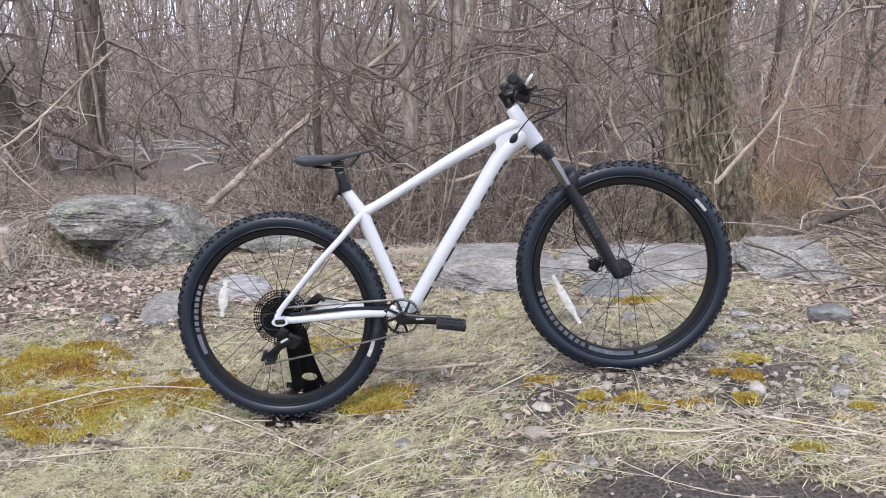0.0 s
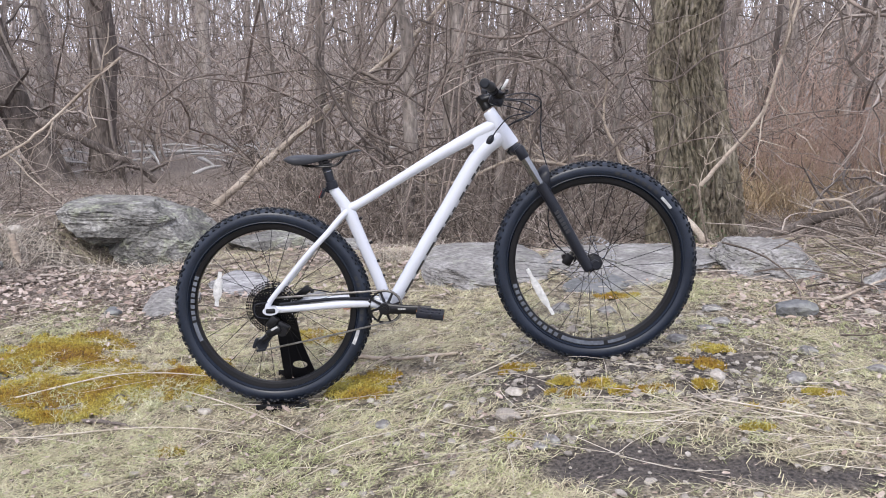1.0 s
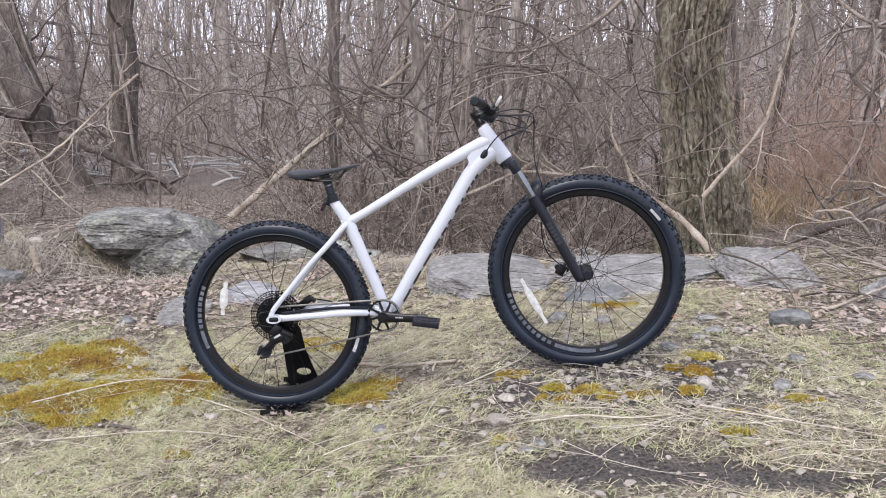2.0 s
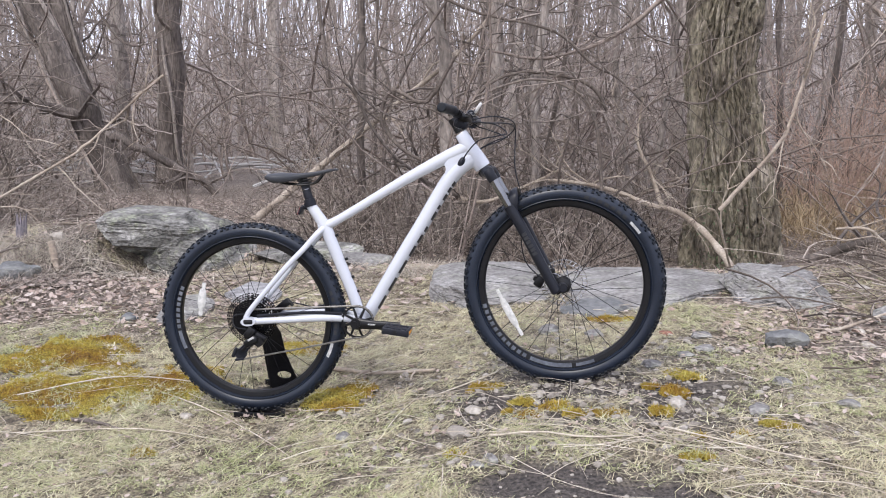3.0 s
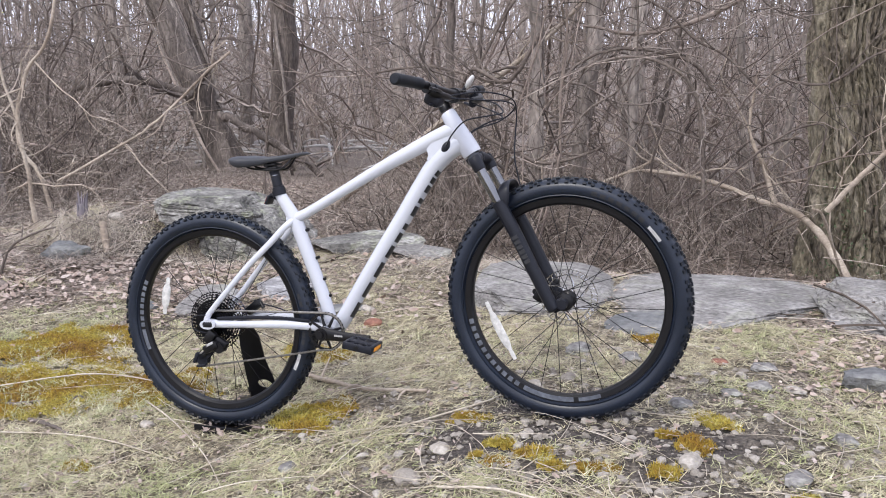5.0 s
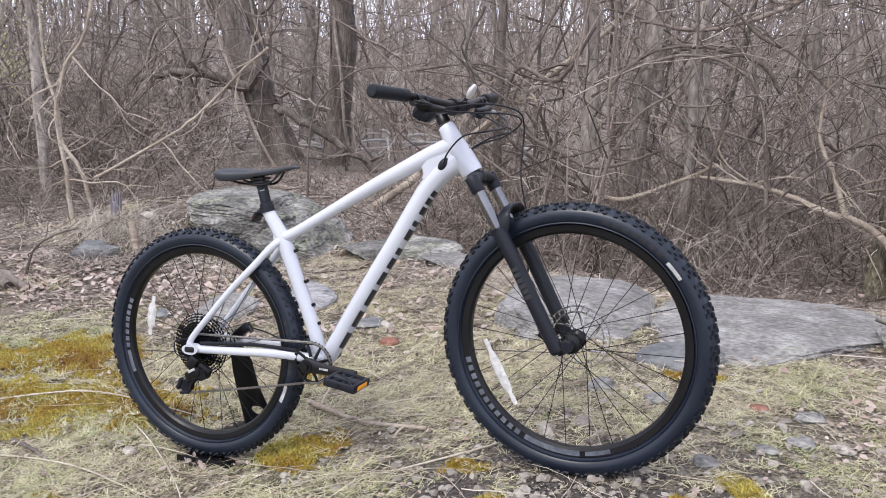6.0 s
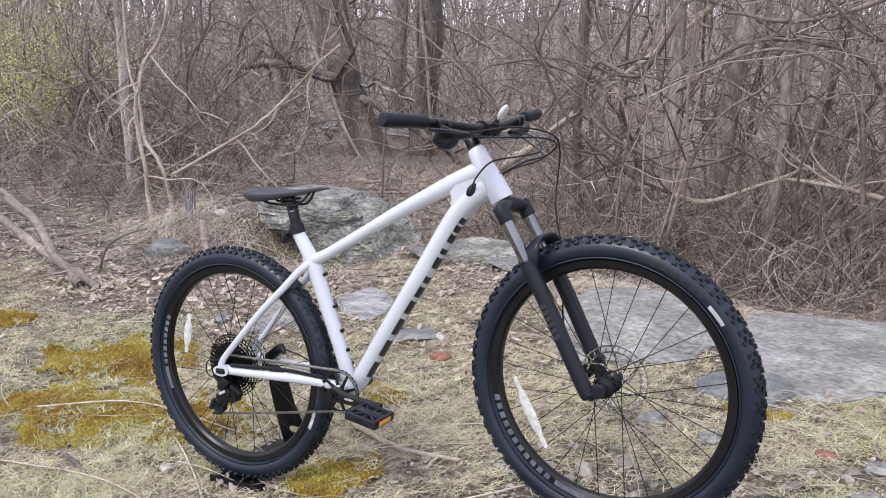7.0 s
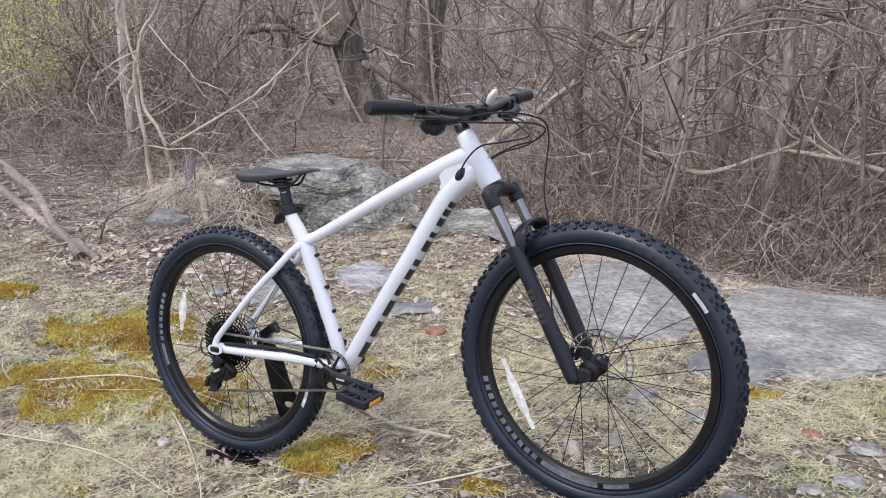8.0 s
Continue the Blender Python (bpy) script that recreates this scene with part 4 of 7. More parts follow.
def trunk(g, base, top, r0, r1, seed, ridges=26, furrow=0.08, rings=160, sides=120, bow=0.0, flare=0.35, foot=1.4):
    """A standing trunk with bark furrows in relief and a flared foot."""
    rng = np.random.RandomState(seed)
    s = (np.linspace(0, 1, rings) ** 1.35)[:, None]
    a = (np.arange(sides) * 2 * math.pi / sides)[None]
    base, top = np.asarray(base, float), np.asarray(top, float)
    axis = base + (top - base) * s + np.c_[bow * np.sin(math.pi * s[:, 0]), np.zeros(rings), np.zeros(rings)] * 1.0
    L = np.linalg.norm(top - base)
    crook = (0.8 if r0 < 0.12 else 0.25) * r0
    for c in (0, 1):
        axis[:, c] += crook * (vnoise(s[:, 0] * L * 1.3, 0 * s[:, 0], seed + 60 + c) + 0.4 * vnoise(s[:, 0] * L * 4, 0 * s[:, 0], seed + 70 + c)) * smooth(0, 0.05, s[:, 0])
    z = s * L
    u = a * ridges / (2 * math.pi)
    near = np.minimum(a, 2 * math.pi - a)
    n1, n2 = fnoise(near * 3, z * 3.5, seed, 2), fnoise(near * 3, z * 3.5, seed + 40, 2)
    up = np.abs(((u + 1.3 * n1) % 1) - 0.5) * 2
    down = np.abs(((u * 0.5 + 0.22 * z / r0 * (1 + 0.5 * n2) + 0.6 * n2) % 1) - 0.5) * 2
    furrows = np.maximum(np.clip((up - 0.5) / 0.5, 0, 1), 0.8 * np.clip((down - 0.8) / 0.2, 0, 1))
    relief = -furrows + 0.22 * vnoise(near * 14, z * 20, seed + 3) + 0.22 * vnoise(near * 40, z * 45, seed + 4)
    r = (r0 + (r1 - r0) * s) * (1 + flare * np.exp(-z / (foot * r0)) * (1 + 0.35 * np.sin(a * 5 + seed)) + 0.06 * vnoise(near * 1.5, z * 1.2, seed + 8) + 0.05 * vnoise(near * 2, z * 5, seed + 9)) + r0 * furrow * relief
    v = axis[:, None] + np.stack([np.cos(a) * r, np.sin(a) * r, np.zeros_like(r)], -1)
    i, j = np.meshgrid(np.arange(rings - 1), np.arange(sides), indexing="ij")
    k = (j + 1) % sides
    return g.add(v, np.stack([i * sides + j, i * sides + k, (i + 1) * sides + k, (i + 1) * sides + j], -1).reshape(-1, 4))


def tree(base, top, r0, r1, seed, mat, label, name="tree", branches=14, blen=2.2, detail=(60, 40), furrow=0.08, ridges=22, bow=0.0, flare=0.35, low=0.3, depth=2, rb=0.2, up=0.25, spread=1.4, vines=0):
    x, y = base
    foot = (x, y, height(x, y) - 0.06)
    ob = thing(name, label, "tree", None, "standing trees")
    t = Geo()
    trunk(t, foot, (top[0], top[1], top[2]), r0, r1, seed, ridges, furrow, detail[0], detail[1], bow, flare, spread)
    part("trunk", t, mat, ob, smooth=50)
    rng = np.random.RandomState(seed)
    c = Geo()
    for _ in range(branches):
        s = rng.uniform(low, 1.0)
        p = np.array(foot) + (np.array(top) - np.array(foot)) * s + (bow * math.sin(math.pi * s), 0, 0)
        d = unit(np.array([rng.normal(), rng.normal(), abs(rng.normal(up, 0.5))]))
        r = (r0 + (r1 - r0) * s) * rb
        grow(c, p, d, blen * rng.uniform(0.5, 1.2), r, depth, rng, 0.26, 0.0, 4, 4, 0.3, 9)
    if branches:
        part("crown", c, BOUGH, ob, smooth=60)
    for k in range(vines):
        v = Geo()
        n = 46
        s = np.linspace(0.0, rng.uniform(0.7, 1.0), n)
        a = rng.uniform(0, 6.28) + rng.normal(0, 2.2) * s + 0.5 * vnoise(s * 9, 0 * s, seed + k)
        rr = (r0 + (r1 - r0) * s) * (1.04 + flare * np.exp(-s * 3 / r0)) + 0.012 + 0.02 * np.clip(vnoise(s * 11, 0 * s, seed + 5 + k), 0, 1)
        p = np.array(foot) + (np.array(top) - np.array(foot)) * s[:, None] + np.c_[bow * np.sin(math.pi * s) + np.cos(a) * rr, np.sin(a) * rr, 0 * s]
        tube(v, p, np.linspace(1, 0.6, n) * rng.uniform(0.010, 0.026), 6)
        part("vine", v, [BARK_GREY, BARK_DARK, TWIG][k % 3], ob, "bare woody vine climbing the trunk", 60)
    return ob


tree((2.07, 6.75), (1.45, 6.85, 6.5), 0.25, 0.21, 3, BARK, "large old tree with deeply furrowed grey-brown bark", "tree", 6, 2.5, (260, 300), 0.17, 34, 0, 0.62, 0.6, 2, 0.2, 0.25, 3.6)
tree((-4.83, 10.3), (-7.45, 10.4, 5.2), 0.20, 0.15, 5, BARK_DARK, "dark leaning tree wrapped in bare vines", "tree", 7, 2.4, (90, 60), 0.12, 14, 0.1, 0.5, 0.15, vines=7)
tree((-4.93, 10.55), (-6.5, 10.7, 5.4), 0.12, 0.10, 6, BARK_DARK, "dark upright tree wrapped in bare vines", "tree", 7, 2.2, (90, 60), 0.12, 12, -0.05, 0.4, 0.15, vines=6)
tree((-4.40, 10.9), (-4.0, 10.9, 5.6), 0.16, 0.125, 7, BARK_DARK, "dark upright tree with rough peeling bark", "tree", 6, 2.4, (90, 60), 0.12, 14, -0.05, 0.35, 0.25, vines=5)
tree((-0.25, 7.2), (-0.55, 7.2, 4.6), 0.062, 0.045, 8, BARK_GREY, "slender grey tree standing in the thicket", "tree", 14, 1.9, (60, 28), 0.03, 10, 0.03, 0.2, 0.12)
tree((0.06, 7.35), (0.0, 7.5, 5.2), 0.068, 0.052, 9, BARK_GREY, "grey forked tree standing in the thicket", "tree", 14, 2.3, (60, 40), 0.05, 12, 0.04, 0.3, 0.18)
tree((0.16, 9.1), (0.45, 9.2, 5.0), 0.05, 0.04, 10, BARK_GREY, "slender pale tree leaning in the thicket", "tree", 10, 1.8, (50, 24), 0.03, 10, 0.02, 0.2, 0.2)
tree((0.42, 7.0), (0.62, 7.05, 5.0), 0.038, 0.028, 11, BARK_GREY, "slender pale tree standing alone in the thicket", "tree", 8, 1.4, (60, 24), 0.04, 10, 0.02, 0.25, 0.3)
tree((-4.47, 6.15), (-4.85, 6.2, 4.6), 0.042, 0.03, 12, BARK_GREY, "slender grey sapling with crooked side branches", "tree", 14, 1.8, (50, 24), 0.03, 10, -0.03, 0.25, 0.15)
tree((3.35, 6.0), (3.2, 6.1, 5.2), 0.14, 0.1, 14, BARK_DARK, "dark rough tree beside brushwood", "tree", 10, 2.0, (60, 40), 0.1, 12, 0.0, 0.35, 0.2)


def limb(points, r, r2, mat, label, twigs, seed, name="bare_limb", tw=0.5):
    """A low bare limb through places in space, with twigs."""
    rng = np.random.RandomState(seed)
    n = 26
    p = spline(points, n)
    p[1:-1] += rng.normal(0, 0.22 * r2, (n - 2, 3))
    g = Geo()
    tube(g, p, np.linspace(r, r2, n) * (1 + 0.06 * rng.normal(size=n)), 8)
    for _ in range(twigs):
        i = rng.randint(4, n)
        d = unit(p[i] - p[i - 1] + 0.9 * rng.normal(size=3))
        grow(g, p[i], d, tw * rng.uniform(0.5, 1.3), r2 * 0.7, 1, rng, 0.2, 0.0, 3, 4, 0.35, 6)
    return solid(name, g, mat, label, "branch", 60, "bare limbs")


limb([(-2.05, 6.9, 0.0), (-1.75, 7.25, 0.27), (-1.45, 7.6, 0.55), (-1.08, 7.65, 0.86), (-0.71, 7.7, 1.16), (-0.2, 7.8, 1.6), (0.2, 7.9, 2.1)], 0.038, 0.015, LIMB, "long pale limb leaning up from behind the boulder", 16, 1)
limb([(1.86, 5.6, 0.06), (1.79, 6.0, 0.18), (1.71, 6.4, 0.27), (1.58, 6.6, 0.34), (1.41, 6.7, 0.36), (1.15, 6.7, 0.46), (0.91, 6.67, 0.52), (0.6, 6.7, 0.54)], 0.028, 0.013, LIMB, "pale crooked low limb before the furrowed tree", 5, 2)
limb([(1.5, 6.65, 0.35), (1.40, 6.72, 0.62), (1.30, 6.78, 0.85), (1.32, 6.85, 1.2)], 0.019, 0.008, LIMB, "pale upright side limb of a crooked branch", 4, 3)
limb([(1.62, 5.1, 0.55), (1.76, 5.05, 0.75), (1.92, 5.0, 0.98), (2.0, 5.0, 1.25), (2.1, 5.0, 1.7)], 0.014, 0.008, LIMB, "thin pale limb crossing before the furrowed tree", 7, 4)
limb([(1.8, 5.5, 0.1), (1.62, 5.15, 0.5), (1.55, 5.1, 0.56)], 0.008, 0.006, LIMB, "thin pale shoot rising beside the rock slab", 2, 5)
limb([(-0.3, 6.8, 0.42), (-0.12, 6.7, 0.38), (0.1, 6.65, 0.36), (0.35, 6.7, 0.45), (0.7, 6.8, 0.62)], 0.022, 0.01, LIMB, "pale crooked limb hanging in the thicket", 8, 6)
limb([(-0.75, 6.15, 1.6), (-0.85, 6.1, 1.3), (-0.65, 6.2, 0.85), (-0.35, 6.4, 0.55), (-0.1, 6.6, 0.4)], 0.009, 0.013, BARK_DARK, "dark crooked vine hanging through the thicket", 12, 7)
limb([(2.0, 5.6, 0.05), (2.5, 5.4, 0.3), (2.9, 5.3, 0.48), (3.4, 5.2, 0.75)], 0.035, 0.022, BARK_DARK, "crooked dark limb leaning over brushwood", 9, 8)
limb([(2.7, 5.1, 0.25), (2.5, 4.9, 0.42), (2.38, 4.85, 0.5), (2.2, 4.8, 0.5)], 0.012, 0.007, LIMB, "short pale forked limb in brushwood", 4, 9)
limb([(-3.3, 5.4, 0.42), (-2.85, 5.7, 0.73), (-2.6, 5.8, 0.95), (-2.36, 5.85, 1.18), (-2.2, 5.9, 1.32)], 0.009, 0.010, LIMB, "pale thin limb rising over the boulder", 7, 10)
limb([(-6.85, 9.9, 0.5), (-6.82, 9.9, 0.75), (-6.75, 9.9, 0.93), (-6.2, 9.9, 1.03), (-5.56, 9.9, 0.99), (-5.2, 10.1, 0.86)], 0.03, 0.06, BARK_DARK, "dark crooked limb reaching out from the leaning tree", 9, 11)
limb([(-4.9, 10.2, 0.62), (-4.69, 10.2, 0.56), (-4.39, 10.2, 0.42), (-4.05, 10.2, 0.25), (-3.7, 10.2, 0.08), (-3.5, 10.2, -0.1)], 0.055, 0.045, BARK_DARK, "thick dark fallen limb between the trees", 6, 21)
limb([(-3.38, 5.3, -0.02), (-3.44, 5.3, 0.24), (-3.45, 5.3, 0.5), (-3.50, 5.3, 0.87), (-3.39, 5.3, 1.17), (-3.2, 5.3, 1.4), (-3.1, 5.35, 1.9)], 0.017, 0.010, LIMB, "pale thin sapling with a bent stem", 9, 12, "sapling")
limb([(-3.6, 5.7, 0.03), (-3.66, 5.7, 0.25), (-3.73, 5.7, 0.44), (-3.87, 5.7, 0.61), (-3.89, 5.7, 0.86), (-3.98, 5.7, 1.14), (-4.05, 5.75, 1.7)], 0.016, 0.009, LIMB, "pale thin sapling with a crooked stem", 9, 22, "sapling")
limb([(-5.4, 7.0, 0.05), (-5.0, 6.9, 0.45), (-4.7, 6.85, 0.5), (-4.2, 6.8, 0.42), (-3.7, 6.8, 0.5)], 0.014, 0.009, TWIG, "dark thin fallen branch caught in brushwood", 9, 23)
limb([(-6.3, 6.6, 0.0), (-6.25, 6.7, 0.5), (-6.0, 6.8, 0.85), (-5.6, 6.9, 0.95), (-5.5, 7.0, 0.6)], 0.012, 0.007, TWIG, "dark hooked cane bowing over brushwood", 5, 24)
limb([(1.9, 7.5, 2.4), (1.2, 7.0, 1.75), (0.6, 6.9, 1.5), (0.1, 6.9, 1.55)], 0.022, 0.01, TWIG, "dark branch reaching out from the furrowed tree", 10, 13)
limb([(2.5, 6.6, 2.2), (3.0, 6.3, 1.7), (3.3, 6.2, 1.6)], 0.018, 0.01, TWIG, "dark branch hanging beside the furrowed tree", 8, 14)


def ivy():
    """Small green leaves climbing the foot of the furrowed tree."""
    rng = np.random.RandomState(83)
    g = Geo()
    for k in range(220):
        a, z = rng.normal(-1.9, 0.3), abs(rng.normal(0, 0.3))
        r = 0.25 + 0.155 * math.exp(-z / 0.9) + rng.uniform(0.02, 0.09)
        c = np.array([2.07 - 0.1 * z + math.cos(a) * r, 6.75 + math.sin(a) * r, -0.08 + z])
        d, w = unit(rng.normal(size=3) + (0, -0.4, 0.2)), unit(rng.normal(size=3))
        L = rng.uniform(0.008, 0.018)
        g.add([c - d * L, c + w * L * 0.7, c + d * L, c - w * L * 0.7], [[0, 1, 2, 3]])
    solid("ivy", g, IVY, "green ivy leaves round the foot of the old tree", "ivy", 0, kind="stuff")


ivy()
VINE = material("vine_bark", [(0.055, 0.043, 0.037), (0.13, 0.105, 0.089), (0.25, 0.21, 0.18)], 6, 0.9, 0.5, 50, per_object=0.5, grain=0.35)


def vine(points, r, twigs, seed, label="long curved bare vine hanging in the thicket"):
    return limb(points, r, r * 0.6, VINE, label, twigs, seed, "hanging_vine", 0.55)


vine([(-0.15, 6.65, 1.5), (-0.37, 6.6, 1.14), (-0.64, 6.6, 1.23), (-0.73, 6.6, 0.99), (-0.57, 6.6, 0.78), (-0.34, 6.6, 0.66), (-0.11, 6.6, 0.57), (0.10, 6.6, 0.61), (0.37, 6.6, 0.72)], 0.017, 7, 31)
vine([(1.05, 6.8, 1.09), (0.91, 6.8, 1.28), (0.62, 6.8, 1.37), (0.30, 6.8, 1.37), (0.04, 6.8, 1.22), (-0.15, 6.8, 0.90)], 0.015, 6, 32)
vine([(0.50, 6.8, 0.88), (0.72, 6.8, 0.84), (1.10, 6.8, 0.73)], 0.012, 5, 33)
vine([(1.04, 6.6, 0.05), (1.01, 6.6, 0.58), (0.93, 6.6, 1.07), (0.71, 6.6, 1.28), (0.39, 6.6, 1.32), (0.03, 6.6, 1.19)], 0.014, 9, 34)
vine([(-0.01, 6.6, 0.3), (-0.01, 6.6, 0.54), (0.09, 6.6, 0.79), (0.21, 6.6, 0.96), (0.41, 6.6, 1.10), (0.52, 6.6, 1.32), (0.5, 6.6, 1.8)], 0.011, 7, 35)
vine([(-0.4, 6.5, 2.0), (0.05, 6.5, 1.81), (0.61, 6.5, 1.68), (0.90, 6.5, 1.44), (1.11, 6.5, 1.33), (1.35, 6.5, 1.10)], 0.012, 7, 36)
vine([(1.43, 6.3, 1.19), (1.71, 6.3, 1.17), (1.97, 6.3, 1.35), (2.30, 6.3, 1.46), (2.66, 6.3, 1.71), (3.0, 6.3, 2.1)], 0.009, 4, 37, "thin dark branch crossing the furrowed tree")
vine([(1.0, 6.2, 0.40), (1.16, 6.2, 0.57), (1.37, 6.2, 0.77), (1.56, 6.2, 0.90), (1.71, 6.2, 0.91), (1.68, 6.2, 0.69), (1.58, 6.2, 0.43)], 0.008, 3, 38)
vine([(-2.45, 6.8, 0.1), (-2.42, 6.8, 0.6), (-2.35, 6.8, 0.89), (-2.18, 6.8, 1.05), (-1.95, 6.8, 1.18), (-1.63, 6.8, 1.18), (-1.57, 6.8, 0.93)], 0.009, 7, 39)
vine([(-1.53, 6.8, 1.18), (-1.11, 6.8, 1.24), (-0.83, 6.8, 1.21), (-0.49, 6.8, 1.13), (-0.33, 6.8, 1.24)], 0.010, 8, 40)
vine([(-0.24, 6.8, 1.93), (-0.48, 6.8, 1.57), (-0.68, 6.8, 1.15), (-0.73, 6.8, 0.96), (-0.55, 6.8, 0.71), (-0.40, 6.8, 0.59)], 0.012, 8, 41)
vine([(-3.2, 6.6, 2.2), (-3.06, 6.6, 1.87), (-2.86, 6.6, 1.60), (-2.67, 6.6, 1.57), (-2.75, 6.6, 1.75)], 0.010, 6, 42)
# strip of the trunk itself, added as a limb so a seam shows beside it
limb([(1.86, 6.52, -0.1), (1.77, 6.56, 0.4), (1.73, 6.60, 0.9), (1.69, 6.64, 1.5), (1.63, 6.70, 2.2), (1.57, 6.76, 3.2)], 0.062, 0.055, BARK, "thick strip of rough bark on the furrowed tree's side", 0, 43, "trunk_strip")


def arching_vines():
    """Long smooth canes that rise, bow over and hang again through the thicket."""
    rng = np.random.RandomState(58)
    done = 0
    while done < 46:
        y = rng.uniform(6.2, 9.5)
        x = rng.uniform(-1.15 * y, 0.30 * y)
        if (y < 6.8 and x < -1.6) or before_tree(x, y, 0.8) or in_gap(x, y, 0.9):
            continue
        a, tall, reach = rng.uniform(0, 6.28), rng.uniform(0.7, 2.3), rng.uniform(0.5, 1.6)
        d = np.array([math.cos(a), 0.4 * math.sin(a)])
        if before_tree(x + d[0] * reach, y + d[1] * reach, 0.6):
            continue
        z = height(x, y)
        s = np.linspace(0, 1, 7)
        p = np.c_[x + d[0] * reach * s ** 1.6, y + d[1] * reach * s ** 1.6, z - 0.03 + tall * np.sin(s * rng.uniform(1.7, 2.7))]
        p[1:] += rng.normal(0, 0.06, (6, 3))
        vine([tuple(q) for q in p], rng.uniform(0.007, 0.016), 5, 700 + done, "bare brown cane bowing over in the thicket")
        done += 1


arching_vines()


def saplings():
    """Slender upright trunks standing among the brush."""
    rng = np.random.RandomState(146)
    done = 0
    while done < 20:
        y = rng.uniform(7.0, 12.0)
        x = rng.uniform(-0.32 * y, 0.5 * y)
        if before_tree(x, y, 0.5) or in_gap(x, y, 0.8):
            continue
        r = rng.uniform(0.016, 0.040)
        mat = BARK_DARK if done % 3 else BARK_GREY
        tree((x, y), (x + rng.normal(0, 0.45), y + rng.normal(0, 0.3), rng.uniform(4.2, 5.6)), r, r * 0.7, 300 + done, mat, "slender dark sapling trunk among the brush" if done % 3 else "slender grey sapling trunk among the brush", "sapling", 7, 1.3, (34, 12), 0.05, 8, rng.normal(0, 0.08), 0.25, 0.2, 1)
        done += 1


saplings()


# ---- thicket ----
def shrub_stems(seed, mat, stems, tall, arch, r=0.010, depth=2, kids=4, wander=0.16, lean=0.45, seg=8, joined=False):
    """The meshes of a shrub's stems, each with its own twigs."""
    rng = np.random.RandomState(seed)
    out, g = [], Geo()
    for _ in range(stems):
        p = np.array([*rng.normal(0, 0.16, 2), -0.05])
        d = unit([*rng.normal(0, lean, 2), 1.0])
        grow(g, p, d, tall * rng.uniform(0.6, 1.2), r * rng.uniform(0.6, 1.4), depth, rng, wander, arch * rng.uniform(0.3, 1.3), kids, 3, 0.3, seg, 0.9)
        if not joined:
            out.append(g.mesh("stem", mat, 180))
            g = Geo()
    return [g.mesh("brush", mat, 180)] if joined else out


KINDS = {"arching_shrub": ("bare shrub with long arching brown canes", [shrub_stems(1, TWIG, 6, 2.8, -0.10, 0.014, 2, 3, 0.22), shrub_stems(2, TWIG, 6, 3.2, -0.06, 0.015, 2, 3, 0.26), shrub_stems(3, TWIG, 6, 2.2, -0.12, 0.012, 2, 3, 0.28)]),
         "upright_shrub": ("bare upright shrub with thin brown stems", [shrub_stems(4, TWIG, 5, 3.4, 0.04, 0.012, 2, 4, 0.22, 0.25), shrub_stems(5, TWIG, 5, 4.2, 0.04, 0.014, 2, 4, 0.22, 0.2)]),
         "tangled_shrub": ("low tangled bare shrub with fine twigs", [shrub_stems(6, TWIG, 7, 1.6, -0.05, 0.010, 2, 3, 0.36, 0.7), shrub_stems(7, TWIG, 6, 2.4, -0.06, 0.012, 2, 3, 0.36, 0.6)]),
         "reddish_shrub": ("bare shrub with fine reddish stems", [shrub_stems(8, TWIG_RED, 16, 1.5, 0.0, 0.006, 1, 6, 0.12, 0.4, 8)])}
SHRUBS = [(kind, stems) for kind in ("arching_shrub", "upright_shrub", "tangled_shrub") for stems in KINDS[kind][1]]
LOW_BRUSH = [shrub_stems(20 + k, BRUSH, 10, 0.85 + 0.2 * k, -0.03, 0.0070, 1, 4, 0.26, 0.6, 6, True)[0] for k in range(3)]


def plant(shrub, x, y, size, turn):
    kind, stems = shrub
    ob = thing(kind, KINDS[kind][0], "shrub", pose(x, y, height(x, y), 0, 0, turn) @ Matrix.Scale(size, 4), "thicket shrubs")
    for me in stems:
        new("stem", me).parent = ob


def brush(k, x, y, size, turn):
    if before_tree(x, y):
        return
    ob = tagged(new("low_brush", LOW_BRUSH[k % 3]), "low pale bare brushwood at the thicket's edge", "brushwood", "low brushwood", "stuff")
    ob.matrix_world = pose(x, y, height(x, y), 0, 0, turn) @ Matrix.Scale(size, 4)


BRAMBLES = [shrub_stems(40 + k, (BRUSH, TWIG)[k % 2], 8, 1.15 + 0.22 * k, -0.06, 0.0068, 1, 4, 0.3, 0.75, 7, True)[0] for k in range(5)]


def bramble(k, x, y, size, turn):
    ob = tagged(new("bramble", BRAMBLES[k % 5]), "thin tangled bare bramble canes over leaf litter", "bramble", "bramble canes", "stuff")
    ob.matrix_world = pose(x, y, height(x, y), 0, 0, turn) @ Matrix.Scale(size, 4)


